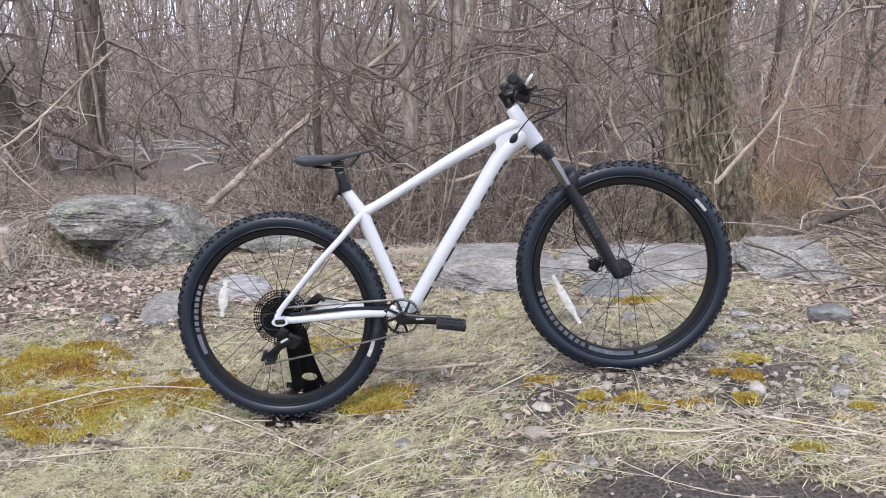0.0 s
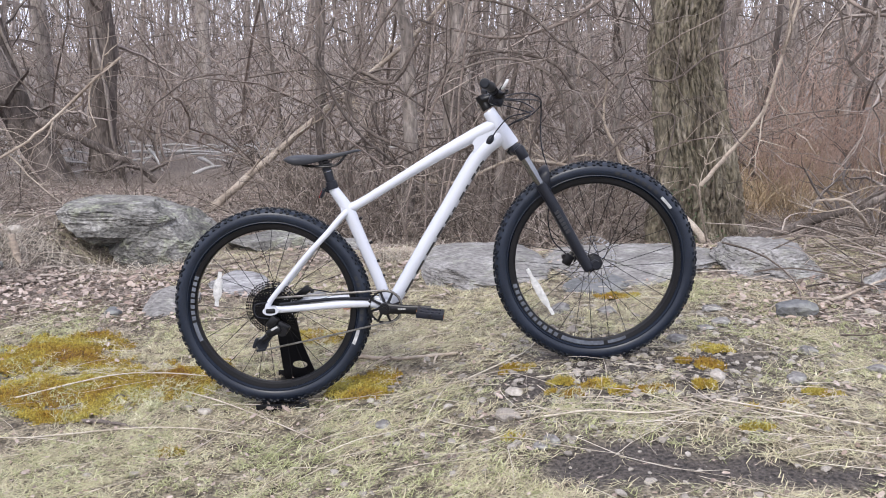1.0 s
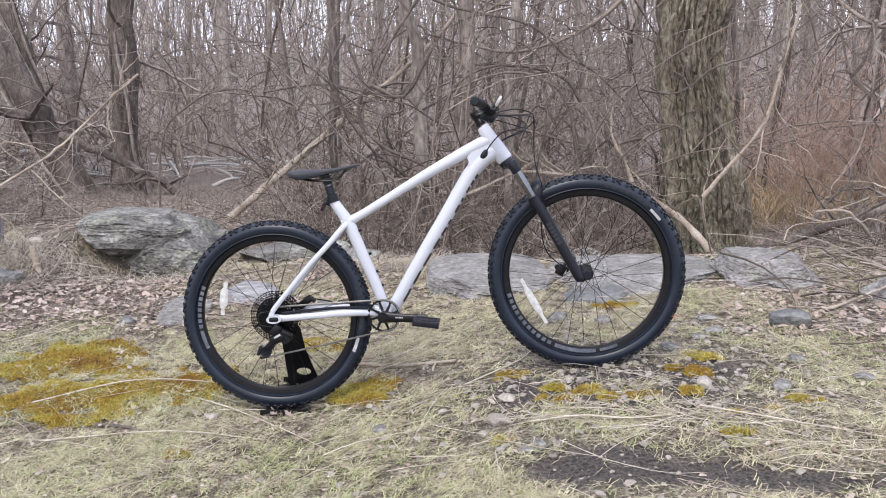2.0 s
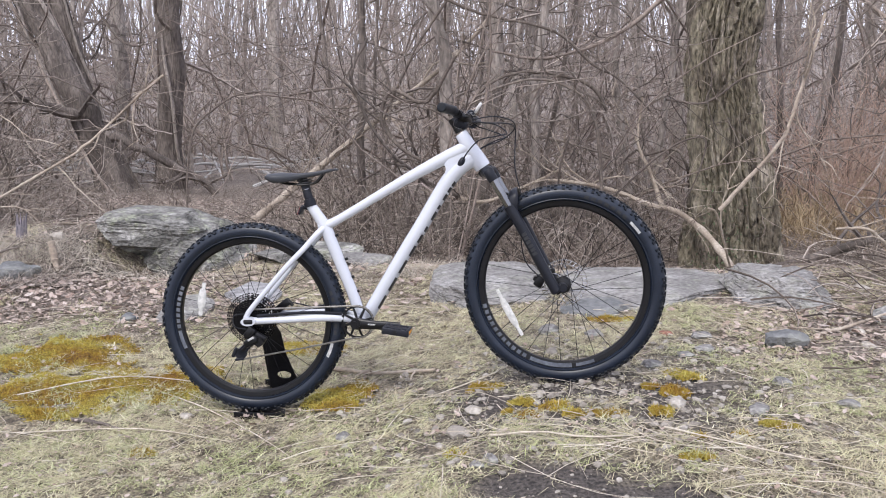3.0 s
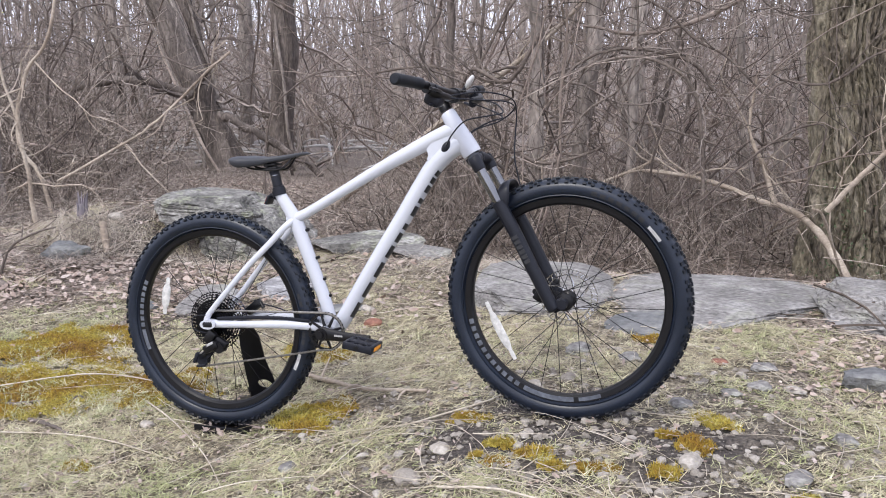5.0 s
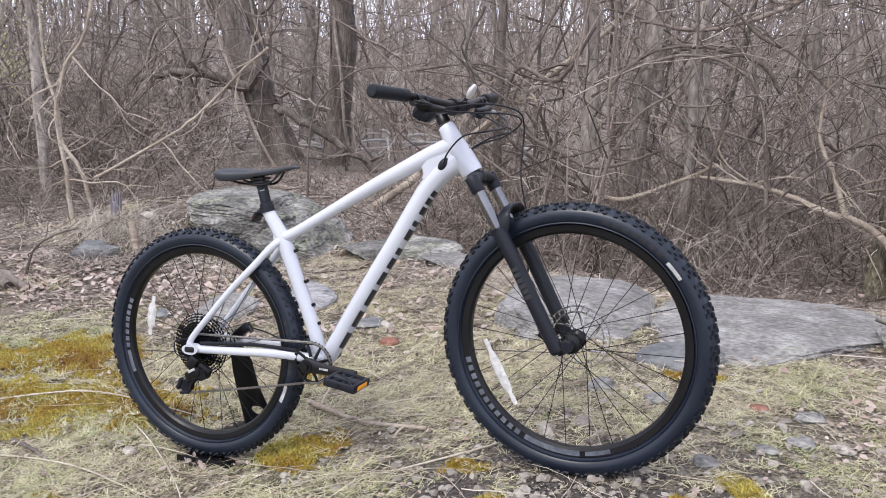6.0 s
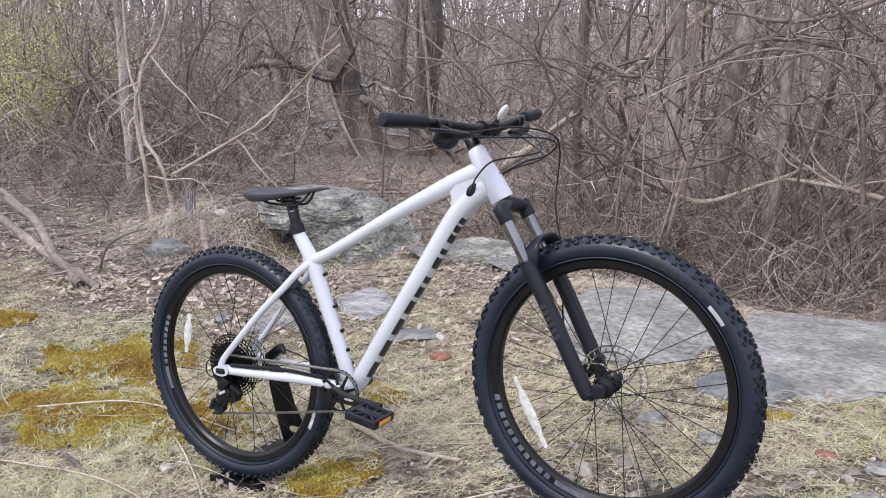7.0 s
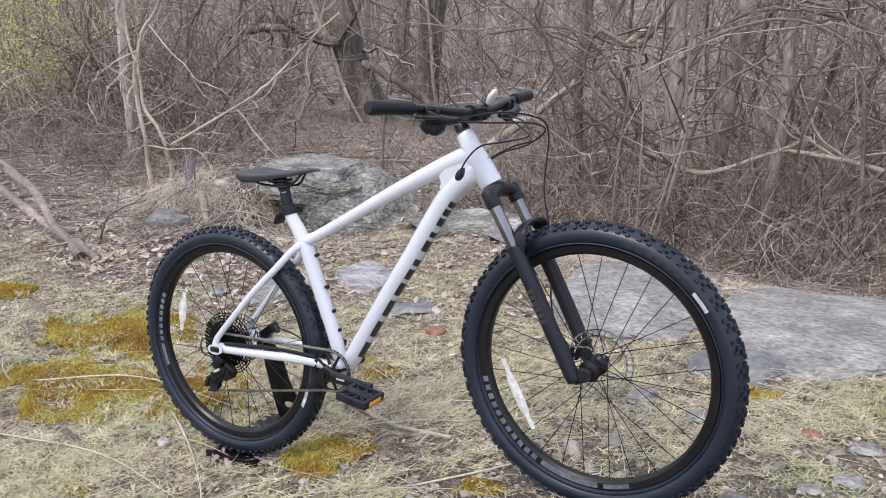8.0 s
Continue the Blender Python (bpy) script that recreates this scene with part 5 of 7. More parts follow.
def build_thicket():
    rng = random.Random(12)
    rows = [(6.3, 0.7, 0.8, 1.05), (7.1, 0.75, 0.85, 1.15), (8.0, 0.8, 0.9, 1.2), (9.2, 0.85, 0.95, 1.3), (10.6, 0.95, 1.0, 1.4), (12.4, 1.05, 1.1, 1.5), (14.5, 1.2, 1.2, 1.6)]
    for y0, gap, s0, s1 in rows:
        half_l, half_r = 1.35 * y0, 0.62 * y0 + 0.3
        x = -half_l
        while x < half_r:
            px, py = x + rng.uniform(-0.3, 0.3), y0 + rng.uniform(-0.4, 0.45)
            x += gap * rng.uniform(0.75, 1.25)
            if math.hypot(px - 2.1, py - 6.8) < 0.75 or before_tree(px, py, 0.75) or (py < 6.6 and px < -1.45) or (py < 7.4 and px < -3.4):
                continue
            if in_gap(px, py, 0.6):
                continue
            if px < -0.3 * py and py < 10.0 and rng.random() < 0.82:
                continue
            if -0.9 < px < 1.3 and py < 7.5 and rng.random() < 0.7:
                continue
            if 2.3 < px < 6.5 and 5.8 < py < 9.8 and rng.random() < 0.93:
                continue
            plant(rng.choice(SHRUBS), px, py, rng.uniform(s0, s1), rng.uniform(0, 360))
    for k in range(34):
        brush(k, rng.uniform(-1.4, 1.7), rng.uniform(6.0, 8.2), rng.uniform(0.5, 0.9), rng.uniform(0, 360))
    for k in range(24):
        brush(k, rng.uniform(2.2, 4.4), rng.uniform(4.8, 7.0), rng.uniform(0.22, 0.42), rng.uniform(0, 360))
    for k in range(105):
        py = rng.uniform(7.0, 13.5)
        px = rng.uniform(-1.4 * py, -0.2 * py)
        low = in_gap(px, py, 0.6)
        brush(k, px, py, rng.uniform(0.15, 0.3) if low else rng.uniform(0.6, 1.6), rng.uniform(0, 360))
    for count, x0, x1, y0, y1, s0, s1 in ((120, -8.0, -1.3, 6.3, 9.6, 0.6, 1.05), (22, -8.0, -3.6, 5.4, 6.6, 0.4, 0.75), (46, -8.5, -3.4, 5.4, 8.0, 0.28, 0.5), (40, -1.3, 1.75, 5.75, 7.6, 0.4, 0.7), (30, 2.7, 6.0, 6.4, 10.0, 0.28, 0.5)):
        for k in range(count):
            px, py, size, turn = rng.uniform(x0, x1), rng.uniform(y0, y1), rng.uniform(s0, s1), rng.uniform(0, 360)
            if in_gap(px, py, 0.55):
                if k % 3:
                    continue
                size *= 0.4
            if not before_tree(px, py):
                bramble(k, px, py, size, turn)
    for k in range(16):
        brush(k, rng.uniform(-4.8, -2.7), rng.uniform(5.2, 6.3), rng.uniform(0.2, 0.42), rng.uniform(0, 360))
    for k in range(12):
        plant(rng.choice(SHRUBS), rng.uniform(-0.9, 2.6), rng.uniform(9.3, 13.0), rng.uniform(0.7, 1.1), rng.uniform(0, 360))
    for k in range(13):
        plant(("reddish_shrub", KINDS["reddish_shrub"][1][0]), rng.uniform(3.4, 5.4), rng.uniform(8.2, 10.8), rng.uniform(0.45, 1.15), rng.uniform(0, 360))


build_thicket()


# ---- far woods ----
def far_tree_parts(seed, tall, r):
    rng = np.random.RandomState(seed)
    t, c = Geo(), Geo()
    pts = np.array([(0.15 * math.sin(k * 0.9 + seed), 0.1 * math.cos(k * 0.7 + seed), -0.1 + tall * k / 9) for k in range(10)])
    tube(t, pts, np.linspace(r, r * 0.35, 10), 9)
    for _ in range(13):
        s = rng.uniform(0.06, 1.0)
        i = int(s * 9)
        d = unit([rng.normal(), rng.normal(), abs(rng.normal(0.6, 0.5))])
        grow(c, pts[i] + (pts[min(i + 1, 9)] - pts[i]) * (s * 9 - i), d, tall * rng.uniform(0.12, 0.3), max(0.008, r * (1 - 0.6 * s) * 0.3), 2, rng, 0.2, 0.0, 3, 3, 0.3, 5, 0.9, (0.35, 0.7))
    return t.mesh("far_trunk", BARK_GREY, 60), c.mesh("far_crown", BOUGH, 60)


FAR = [far_tree_parts(200 + k, 8.5 + k * 0.7, 0.05 + 0.014 * k) for k in range(6)]


def far_tree(k, x, y, size, turn, lean):
    ob = thing("bare_tree", "bare grey-brown tree standing in the woods behind", "tree", pose(x, y, height(x, y), lean[0], lean[1], turn) @ Matrix.Scale(size, 4), "woodland trees")
    for name, me in zip(("trunk", "crown"), FAR[k]):
        o = new(name, me)
        o.parent = ob
    return ob


def build_far_woods():
    rng = random.Random(31)
    placed = 0
    while placed < 125:
        y = 12.5 + 44 * rng.random() ** 1.25
        x = rng.uniform(-1.4 * y - 2, 0.68 * y + 2)
        if y < 11 and -6.5 < x < -3:
            continue
        far_tree(rng.randrange(6), x, y, rng.uniform(0.75, 1.25), rng.uniform(0, 360), (rng.uniform(-4, 4), rng.uniform(-4, 4)))
        placed += 1
    for k in range(24):
        y = 13.5 + 18 * rng.random()
        far_tree(rng.randrange(6), rng.uniform(0.30, 0.66) * y, y, rng.uniform(0.8, 1.25), rng.uniform(0, 360), (rng.uniform(-4, 4), rng.uniform(-4, 4)))
    for k in range(50):
        y = 15.5 + 22 * rng.random() ** 1.2
        plant(rng.choice(SHRUBS), rng.uniform(-1.4 * y, 0.65 * y), y, rng.uniform(1.3, 2.3), rng.uniform(0, 360))


build_far_woods()


def distant_stems():
    """Slender stems and boughs too far off to tell apart, coloured pale for haze."""
    rng = np.random.RandomState(64)
    g = Geo()
    for k in range(3600):
        d = 17 + 60 * rng.rand() ** 0.8
        a = rng.uniform(-0.62, 1.05)
        x, y = -d * math.sin(a), d * math.cos(a)
        tall = rng.uniform(3, 10)
        lean = rng.normal(0, 0.2, 2)
        bow = rng.normal(0, 0.6, 2)
        s = np.linspace(0, 1, 5)
        px, py = x + tall * lean[0] * s + bow[0] * np.sin(3.1 * s), y + tall * lean[1] * s + bow[1] * np.sin(3.1 * s)
        z0 = height(x, y) - 0.1 if rng.rand() < 0.6 else height(x, y) + rng.uniform(1, 4)
        tube(g, np.c_[px, py, z0 + tall * s], np.linspace(1, 0.3, 5) * rng.uniform(0.008, 0.030), 3, (1, 0, 0), caps=False)
    for k in range(1000):
        d, a = rng.uniform(50, 84), rng.uniform(-0.62, 1.05)
        x, y = -d * math.sin(a), d * math.cos(a)
        tall, s = rng.uniform(5, 12), np.linspace(0, 1, 4)
        lean = rng.normal(0, 0.18, 2)
        tube(g, np.c_[x + tall * lean[0] * s + rng.normal(0, 0.3, 4), y + tall * lean[1] * s, height(x, y) - 0.2 + tall * s], np.linspace(1, 0.3, 4) * rng.uniform(0.03, 0.10), 3, (1, 0, 0), caps=False)
    for k in range(4600):
        d = 18 + 62 * rng.rand()
        a = rng.uniform(-0.62, 1.05)
        x, y = -d * math.sin(a), d * math.cos(a)
        c = np.array([x, y, height(x, y) + rng.uniform(1.5, 9.0)])
        w = unit([rng.normal(), rng.normal(), rng.normal(0.5, 0.7)]) * rng.uniform(0.5, 1.6)
        tube(g, [c, c + w * 0.5 + rng.normal(0, 0.09, 3), c + w], np.array([1, 0.7, 0.4]) * rng.uniform(0.006, 0.018), 3, (0.3, 0.9, 0.1), caps=False)
    solid("distant_woods", g, HAZED_TWIG, "bare stems of the woods far behind, paled by haze in their colour", "woods", 180, kind="stuff")


distant_stems()


# ---- pale patches behind the thicket ----
def pale_patches():
    rng = np.random.RandomState(77)
    # tapered tubes added to stand in for white patches on the woods floor
    for k in range(90):
        cx, cy = [(-4.0, 13.2), (-7.4, 13.6), (-11.5, 21.0), (-6.8, 12.9), (-5.9, 12.0), (-2.8, 12.8)][k % 6]
        x, y = cx + rng.normal(0, 0.9), cy + rng.normal(0, 0.7)
        a, L = rng.normal(0.2, 1.2), rng.uniform(0.25, 1.2)
        d = np.array([math.cos(a), math.sin(a), 0.0])
        z = height(x, y) + rng.uniform(0.03, 0.25)
        d[2] = rng.normal(0, 0.15)
        g = Geo()
        tube(g, spline([np.array((x, y, z)) - d * L / 2, (x, y, z + 0.03), np.array((x, y, z)) + d * L / 2], 8), np.linspace(0.06, 0.03, 8) * rng.uniform(0.2, 0.55), 8)
        solid("pale_patch", g, PALE_PATCH, "thin pale tube standing in for a white patch on the woods floor", "log", 60, "pale logs")


def litter_twigs():
    rng = np.random.RandomState(92)
    g = Geo()
    for _ in range(2300):
        x, y = (rng.uniform(-6.5, 3.6), rng.uniform(3.9, 8.5)) if rng.rand() < 0.6 else (rng.uniform(-7.5, -2.4), rng.uniform(4.2, 7.5))
        if cover(np.array(x), np.array(y))[0] < 0.5:
            continue
        a, L, n = rng.uniform(0, 6.28), rng.uniform(0.12, 0.55), 6
        s = np.linspace(-0.5, 0.5, n) * L
        c = rng.normal(0, 0.7)
        px, py = x + np.cos(a) * s - np.sin(a) * c * s * s, y + np.sin(a) * s + np.cos(a) * c * s * s
        pz = ground_height(px, py) + 0.008 + rng.uniform(0, 0.05) * (s / L + 0.5)
        tube(g, np.c_[px, py, pz], np.linspace(1, 0.5, n) * rng.uniform(0.0015, 0.005), 3, (0, 0, 1), caps=False)
    solid("fallen_twigs", g, BRUSH, "thin fallen twigs scattered over leaf litter", "twigs", 180, kind="stuff")


def brush_pile():
    """Tangled fallen sticks heaped beside the rock slabs."""
    rng = np.random.RandomState(104)
    g = Geo()
    for k in range(170):
        x, y = rng.normal(2.45, 0.45), rng.normal(4.45, 0.55)
        if x < 1.55 or before_tree(x, y, 0.1) and y > 5.2 or float(bare_rock(x, y)) > 0.3 and rng.rand() < 0.7:
            continue
        a, L, n = rng.normal(0.2, 1.0), rng.uniform(0.2, 0.8), 9
        t = np.linspace(-0.5, 0.5, n) * L
        c = rng.normal(0, 1.2)
        px, py = x + np.cos(a) * t - np.sin(a) * c * t * t, y + np.sin(a) * t + np.cos(a) * c * t * t
        pz = ground_height(px, py) + 0.012 + rng.uniform(0, 0.10) * (1 + np.sin(t * 5 + rng.uniform(0, 6)))
        r = rng.uniform(0.0016, 0.0062)
        tube(g, np.c_[px, py, pz], np.linspace(r, r * 0.45, n), 5, (0, 0, 1), caps=False)
    solid("brush_pile", g, BRUSH, "tangled fallen sticks and twigs heaped beside the rocks", "brushwood", 60, kind="stuff")


brush_pile()
litter_twigs()
pale_patches()


# ---- budding shrub ----
def budding_shrub(x, y, size, seed):
    rng = np.random.RandomState(seed)
    ob = thing("budding_shrub", "shrub with fresh yellow-green buds on thin stems", "shrub", pose(x, y, height(x, y)) @ Matrix.Scale(size, 4))
    b = Geo()
    tips = []
    for _ in range(14):
        g = Geo()
        p = grow(g, [*rng.normal(0, 0.15, 2), 0], [*rng.normal(0, 0.35, 2), 1], rng.uniform(1.2, 2.2), 0.008, 1, rng, 0.14, 0.0, 6, 4, 0.3, 9)
        tips += list(p[3:])
        part("stem", g, TWIG, ob, smooth=60)
    tips = np.array(tips)
    n = 6000
    c = tips[rng.randint(0, len(tips), n)] + rng.normal(0, 0.13, (n, 3))
    d, s = unit(rng.normal(size=(n, 3))) * 0.012, unit(rng.normal(size=(n, 3))) * 0.007
    b.add(np.stack([c - d, c + s, c + d, c - s], 1), np.arange(4 * n).reshape(-1, 4))
    part("foliage", b, BUD, ob, smooth=0)


budding_shrub(-6.9, 6.9, 0.85, 1)
budding_shrub(-7.3, 7.3, 1.0, 2)


# ---- bicycle ----
UP = 0.377  # wheel radius: the thing's origin lies on the ground under the rear axle
BIKE = thing("mountain_bike", "white hardtail mountain bike with black parts held in a rear stand", "bicycle", pose(-0.5715, 2.976, 0.3567, -3.72, 0, -1.0) @ Matrix.Translation((0, 0, -UP)))
def steer_matrix(angle):
    return Matrix.Translation((0.85, 0, 0.675 + UP)) @ Matrix.Rotation(radians(angle), 4, Vector((-0.55, 0, 0.83)).normalized()) @ Matrix.Translation((-0.85, 0, -0.675 - UP))


STEER, BAR_STEER = steer_matrix(-1.2), steer_matrix(-1.2)


def q(x, z, y=0.0):
    return (x, y, z + UP)


def steered(g, turn=None):
    m = np.array(STEER if turn is None else turn)
    g.v = [v @ m[:3, :3].T + m[:3, 3] for v in g.v]
    return g


def toothed(g, r, teeth, inner, y0, y1, centre=(0, 0, 0), tooth=0.004):
    """A flat toothed ring between two y."""
    o, k = [], []
    for i in range(teeth):
        for f, rr in ((0.0, r - tooth), (0.3, r), (0.5, r), (0.8, r - tooth)):
            a = 2 * math.pi * (i + f) / teeth
            o.append((math.cos(a) * rr, math.sin(a) * rr))
            k.append((math.cos(a) * inner, math.sin(a) * inner))
    n = len(o)
    o, k = np.array(o), np.array(k)
    v = np.vstack([np.c_[s[:, 0], np.full(n, y), s[:, 1]] for s, y in ((o, y0), (k, y0), (o, y1), (k, y1))]) + np.asarray(centre)
    i = np.arange(n)
    j = (i + 1) % n
    f = np.concatenate([np.c_[i, j, n + j, n + i], np.c_[2 * n + j, 2 * n + i, 3 * n + i, 3 * n + j], np.c_[j, i, 2 * n + i, 2 * n + j], np.c_[n + i, n + j, 3 * n + j, 3 * n + i]])
    return g.add(v, f)


def sector(g, r0, r1, a0, a1, y, seg=6, thick=0.0006, bulge=None):
    """A thin curved patch on a wheel's side, from angle a0 to a1 in degrees."""
    a = np.radians(np.linspace(a0, a1, seg + 1))
    rows = []
    for r in np.linspace(r0, r1, 4):
        yy = y if bulge is None else bulge(r)
        rows.append(np.c_[np.cos(a) * r, np.full(seg + 1, yy), np.sin(a) * r])
    v = np.concatenate(rows)
    n = seg + 1
    f = [[k * n + i, k * n + i + 1, (k + 1) * n + i + 1, (k + 1) * n + i] for k in range(3) for i in range(seg)]
    return g.add(v, f)


TYRE_C, TYRE_A, TYRE_B = 0.3435, 0.0315, 0.0285


def tyre_side(r):
    """The near side of the tyre's casing at radius r."""
    return -TYRE_A * math.sqrt(max(0.0, 1 - ((r - TYRE_C) / TYRE_B) ** 2)) - 0.0006


def build_wheel(front):
    centre = Matrix.Translation(q(1.206, 0.181) if front else q(0, 0))
    rim = Geo()
    lathe(rim, [(0.2935, -0.009), (0.2925, 0.0), (0.2935, 0.009), (0.3, 0.0155), (0.3165, 0.0175), (0.3175, 0.014), (0.308, 0.012), (0.308, -0.012), (0.3175, -0.014), (0.3165, -0.0175), (0.3, -0.0155)], 96)
    wheel = part("wheel", rim, BLACK, BIKE, "front wheel with black rim and thin black spokes" if front else "rear wheel with black rim and cassette")
    wheel.matrix_local = (STEER if front else Matrix.Identity(4)) @ centre
    t = Geo()
    lathe(t, [(TYRE_C + TYRE_B * math.cos(a), TYRE_A * math.sin(a)) for a in np.linspace(-2.72, 2.72, 22)] + [(0.3105, 0.008), (0.3105, -0.008)], 112)
    lathe(t, [(0.3215, -0.0225), (0.323, -0.0275), (0.3255, -0.0265)], 96)
    tyre = part("tyre", t, RUBBER, wheel, "black knobbly off-road tyre", 60)
    k = Geo()
    cube = np.array([(a, b, c) for a in (-1, 1) for b in (-1, 1) for c in (-1, 1)], float)
    cf = np.array([(0, 1, 3, 2), (4, 6, 7, 5), (0, 4, 5, 1), (2, 3, 7, 6), (0, 2, 6, 4), (1, 5, 7, 3)])
    count = 84
    for i in range(count):
        for lat, shift, size in ((0.24, 0.0, (0.0066, 0.0050, 0.0038)), (-0.24, 0.5, (0.0066, 0.0050, 0.0038)), (0.62, 0.45, (0.0055, 0.0042, 0.0036)), (-0.62, 0.95, (0.0055, 0.0042, 0.0036)), (0.88, 0.0 if i % 2 else 0.1, (0.0055, 0.0044, 0.0036)), (-0.88, 0.5 if i % 2 else 0.6, (0.0055, 0.0044, 0.0036))):
            if abs(lat) > 0.5 and abs(lat) < 0.8 and i % 2:
                continue
            th = 2 * math.pi * (i + shift) / count
            er, et = np.array([math.cos(th), 0, math.sin(th)]), np.array([-math.sin(th), 0, math.cos(th)])
            n = er * math.cos(lat) + np.array([0, 1, 0]) * math.sin(lat)
            s = np.cross(et, n)
            c = er * (TYRE_C + TYRE_B * math.cos(lat)) + np.array([0, TYRE_A * math.sin(lat), 0]) + n * 0.0015
            top = np.where(cube[:, 2:] > 0, 0.86, 1.0)
            k.add(c + cube[:, :1] * size[0] * top * et + cube[:, 1:2] * size[1] * top * s + cube[:, 2:] * size[2] * n, cf)
    part("tread", k, KNOB, wheel, "raised black rubber tread knobs", 0)
    hub = Geo()
    w = 0.05 if front else 0.066
    f = 0.028
    lathe(hub, [(0.010, -w), (0.013, -w), (0.014, -f - 0.008), (0.026, -f - 0.004), (0.028, -f), (0.026, -f + 0.003), (0.015, -f + 0.008), (0.014, 0), (0.015, f - 0.008), (0.026, f - 0.003), (0.028, f), (0.026, f + 0.004), (0.014, f + 0.008), (0.013, w), (0.010, w)], 32)
    part("hub", hub, BLACK, wheel)
    for i in range(28):
        side = -1 if i % 2 else 1
        lead = 1 if (i // 2) % 2 else -1
        a = 2 * math.pi * i / 28
        b = a + lead * 1.25
        s = Geo()
        rod(s, (0.0265 * math.cos(b), side * f, 0.0265 * math.sin(b)), (0.2945 * math.cos(a), side * 0.003, 0.2945 * math.sin(a)), 0.00115, 5)
        part("spoke", s, BLACK, wheel, smooth=60)
    ro = Geo()
    y = 0.046 if front else 0.05
    R = 0.09 if front else 0.08
    lathe(ro, [(R, y - 0.0009), (R, y + 0.0009), (R - 0.004, y + 0.0009), (R - 0.004, y - 0.0009)], 60)
    lathe(ro, [(R - 0.016, y - 0.0009), (R - 0.016, y + 0.0009), (R - 0.020, y + 0.0009), (R - 0.020, y - 0.0009)], 60)
    for i in range(30):
        a = 2 * math.pi * i / 30
        rod(ro, ((R - 0.003) * math.cos(a), y, (R - 0.003) * math.sin(a)), ((R - 0.017) * math.cos(a + 0.06), y, (R - 0.017) * math.sin(a + 0.06)), 0.0018, 5)
    for i in range(6):
        a = 2 * math.pi * i / 6
        tube(ro, spline([(0.02 * math.cos(a), y - 0.006, 0.02 * math.sin(a)), (0.045 * math.cos(a + 0.25), y, 0.045 * math.sin(a + 0.25)), ((R - 0.018) * math.cos(a + 0.6), y, (R - 0.018) * math.sin(a + 0.6))], 7), 0.0028, 6)
    part("disc_rotor", ro, STEEL, wheel, "perforated steel brake disc")
    refl = Geo()
    a, b = ((-0.248, -0.027), (-0.147, -0.200)) if front else ((-0.198, 0.132), (-0.216, 0.0))
    p = spline([(a[0], -0.012, a[1]), ((a[0] + b[0]) / 2 * 1.01, -0.012, (a[1] + b[1]) / 2 * 1.01), (b[0], -0.012, b[1])], 13)
    tube(refl, p, np.array([0.006, 0.0075, 0.006, 0.011, 0.0135, 0.014, 0.014, 0.014, 0.0135, 0.011, 0.006, 0.0075, 0.006]) * (1.0 if front else 1.2), 10, (0, 1, 0), 0.3)
    part("reflector", refl, CLEAR_REFLECTOR, wheel, "white plastic spoke reflector")
    d = Geo()
    if front:
        for i in range(11):
            sector(d, 0.2985, 0.3135, 196 + i * 4.6, 198.9 + i * 4.6, -0.0184, 3)
        sector(d, 0.2985, 0.3135, 248, 278, -0.0184, 14)
        sector(d, 0.3, 0.312, 281, 294, -0.0184, 8)
    else:
        for i in range(8):
            sector(d, 0.2985, 0.3135, 158 + i * 4.2, 160.8 + i * 4.2, -0.0184, 3)
        sector(d, 0.2985, 0.3135, 192, 206, -0.0184, 8)
    part("rim_decal", d, DECAL, wheel, "pale grey blocks printed on the rim")
    d = Geo()
    if front:
        sector(d, 0.3335, 0.3435, 37.5, 46.5, 0, 8, bulge=tyre_side)
    else:
        sector(d, 0.329, 0.342, -24, -14, 0, 8, bulge=tyre_side)
    part("tyre_patch", d, WHITE_DECAL, wheel, "small white patch on the tyre wall")
    d = Geo()
    for i in range(7):
        a0 = (50 if front else -8) + i * 4.4
        sector(d, 0.333, 0.346, a0, a0 + 2.9, 0, 3, bulge=tyre_side)
    part("tyre_marking", d, FAINT_DECAL, wheel, "faint grey bars on the tyre wall")
    return wheel


rear_wheel = build_wheel(False)
front_wheel = build_wheel(True)

# frame
g = Geo()
tube(g, [q(0.43, 0.012, -0.04), q(0.43, 0.012, -0.036), q(0.43, 0.012, 0.036), q(0.43, 0.012, 0.04)], [0.021, 0.0235, 0.0235, 0.021], 24)
frame_ob = part("frame", g, PAINT, BIKE, "glossy white aluminium frame")
g = Geo()
tube(g, spline([q(0.226, 0.459), q(0.236, 0.443), q(0.286, 0.372), q(0.318, 0.30), q(0.363, 0.196), q(0.400, 0.11), q(0.432, 0.02)], 40), np.interp(np.linspace(0, 1, 40), [0.08, 0.25, 0.36, 0.6, 1], [0.0185, 0.021, 0.0245, 0.0225, 0.021]), 24, (0, 1, 0), 0.95)
part("seat_tube", g, PAINT, frame_ob, smooth=60)
g = Geo()
tube(g, spline([q(0.262, 0.372), q(0.296, 0.376), q(0.35, 0.405), q(0.405, 0.439), q(0.506, 0.502), q(0.603, 0.561), q(0.685, 0.608), q(0.759, 0.649), q(0.835, 0.687)], 44), np.interp(np.linspace(0, 1, 44), [0, 0.1, 0.2, 0.45, 0.8, 1], [0.016, 0.021, 0.0165, 0.0168, 0.0235, 0.0268]), 24, (0, 1, 0), 1.0)
part("top_tube", g, PAINT, frame_ob, smooth=60)
DT = spline([q(0.435, 0.0), q(0.469, 0.047), q(0.539, 0.172), q(0.609, 0.295), q(0.659, 0.379), q(0.704, 0.459), q(0.739, 0.52), q(0.768, 0.566), q(0.809, 0.612), q(0.855, 0.645)], 60)
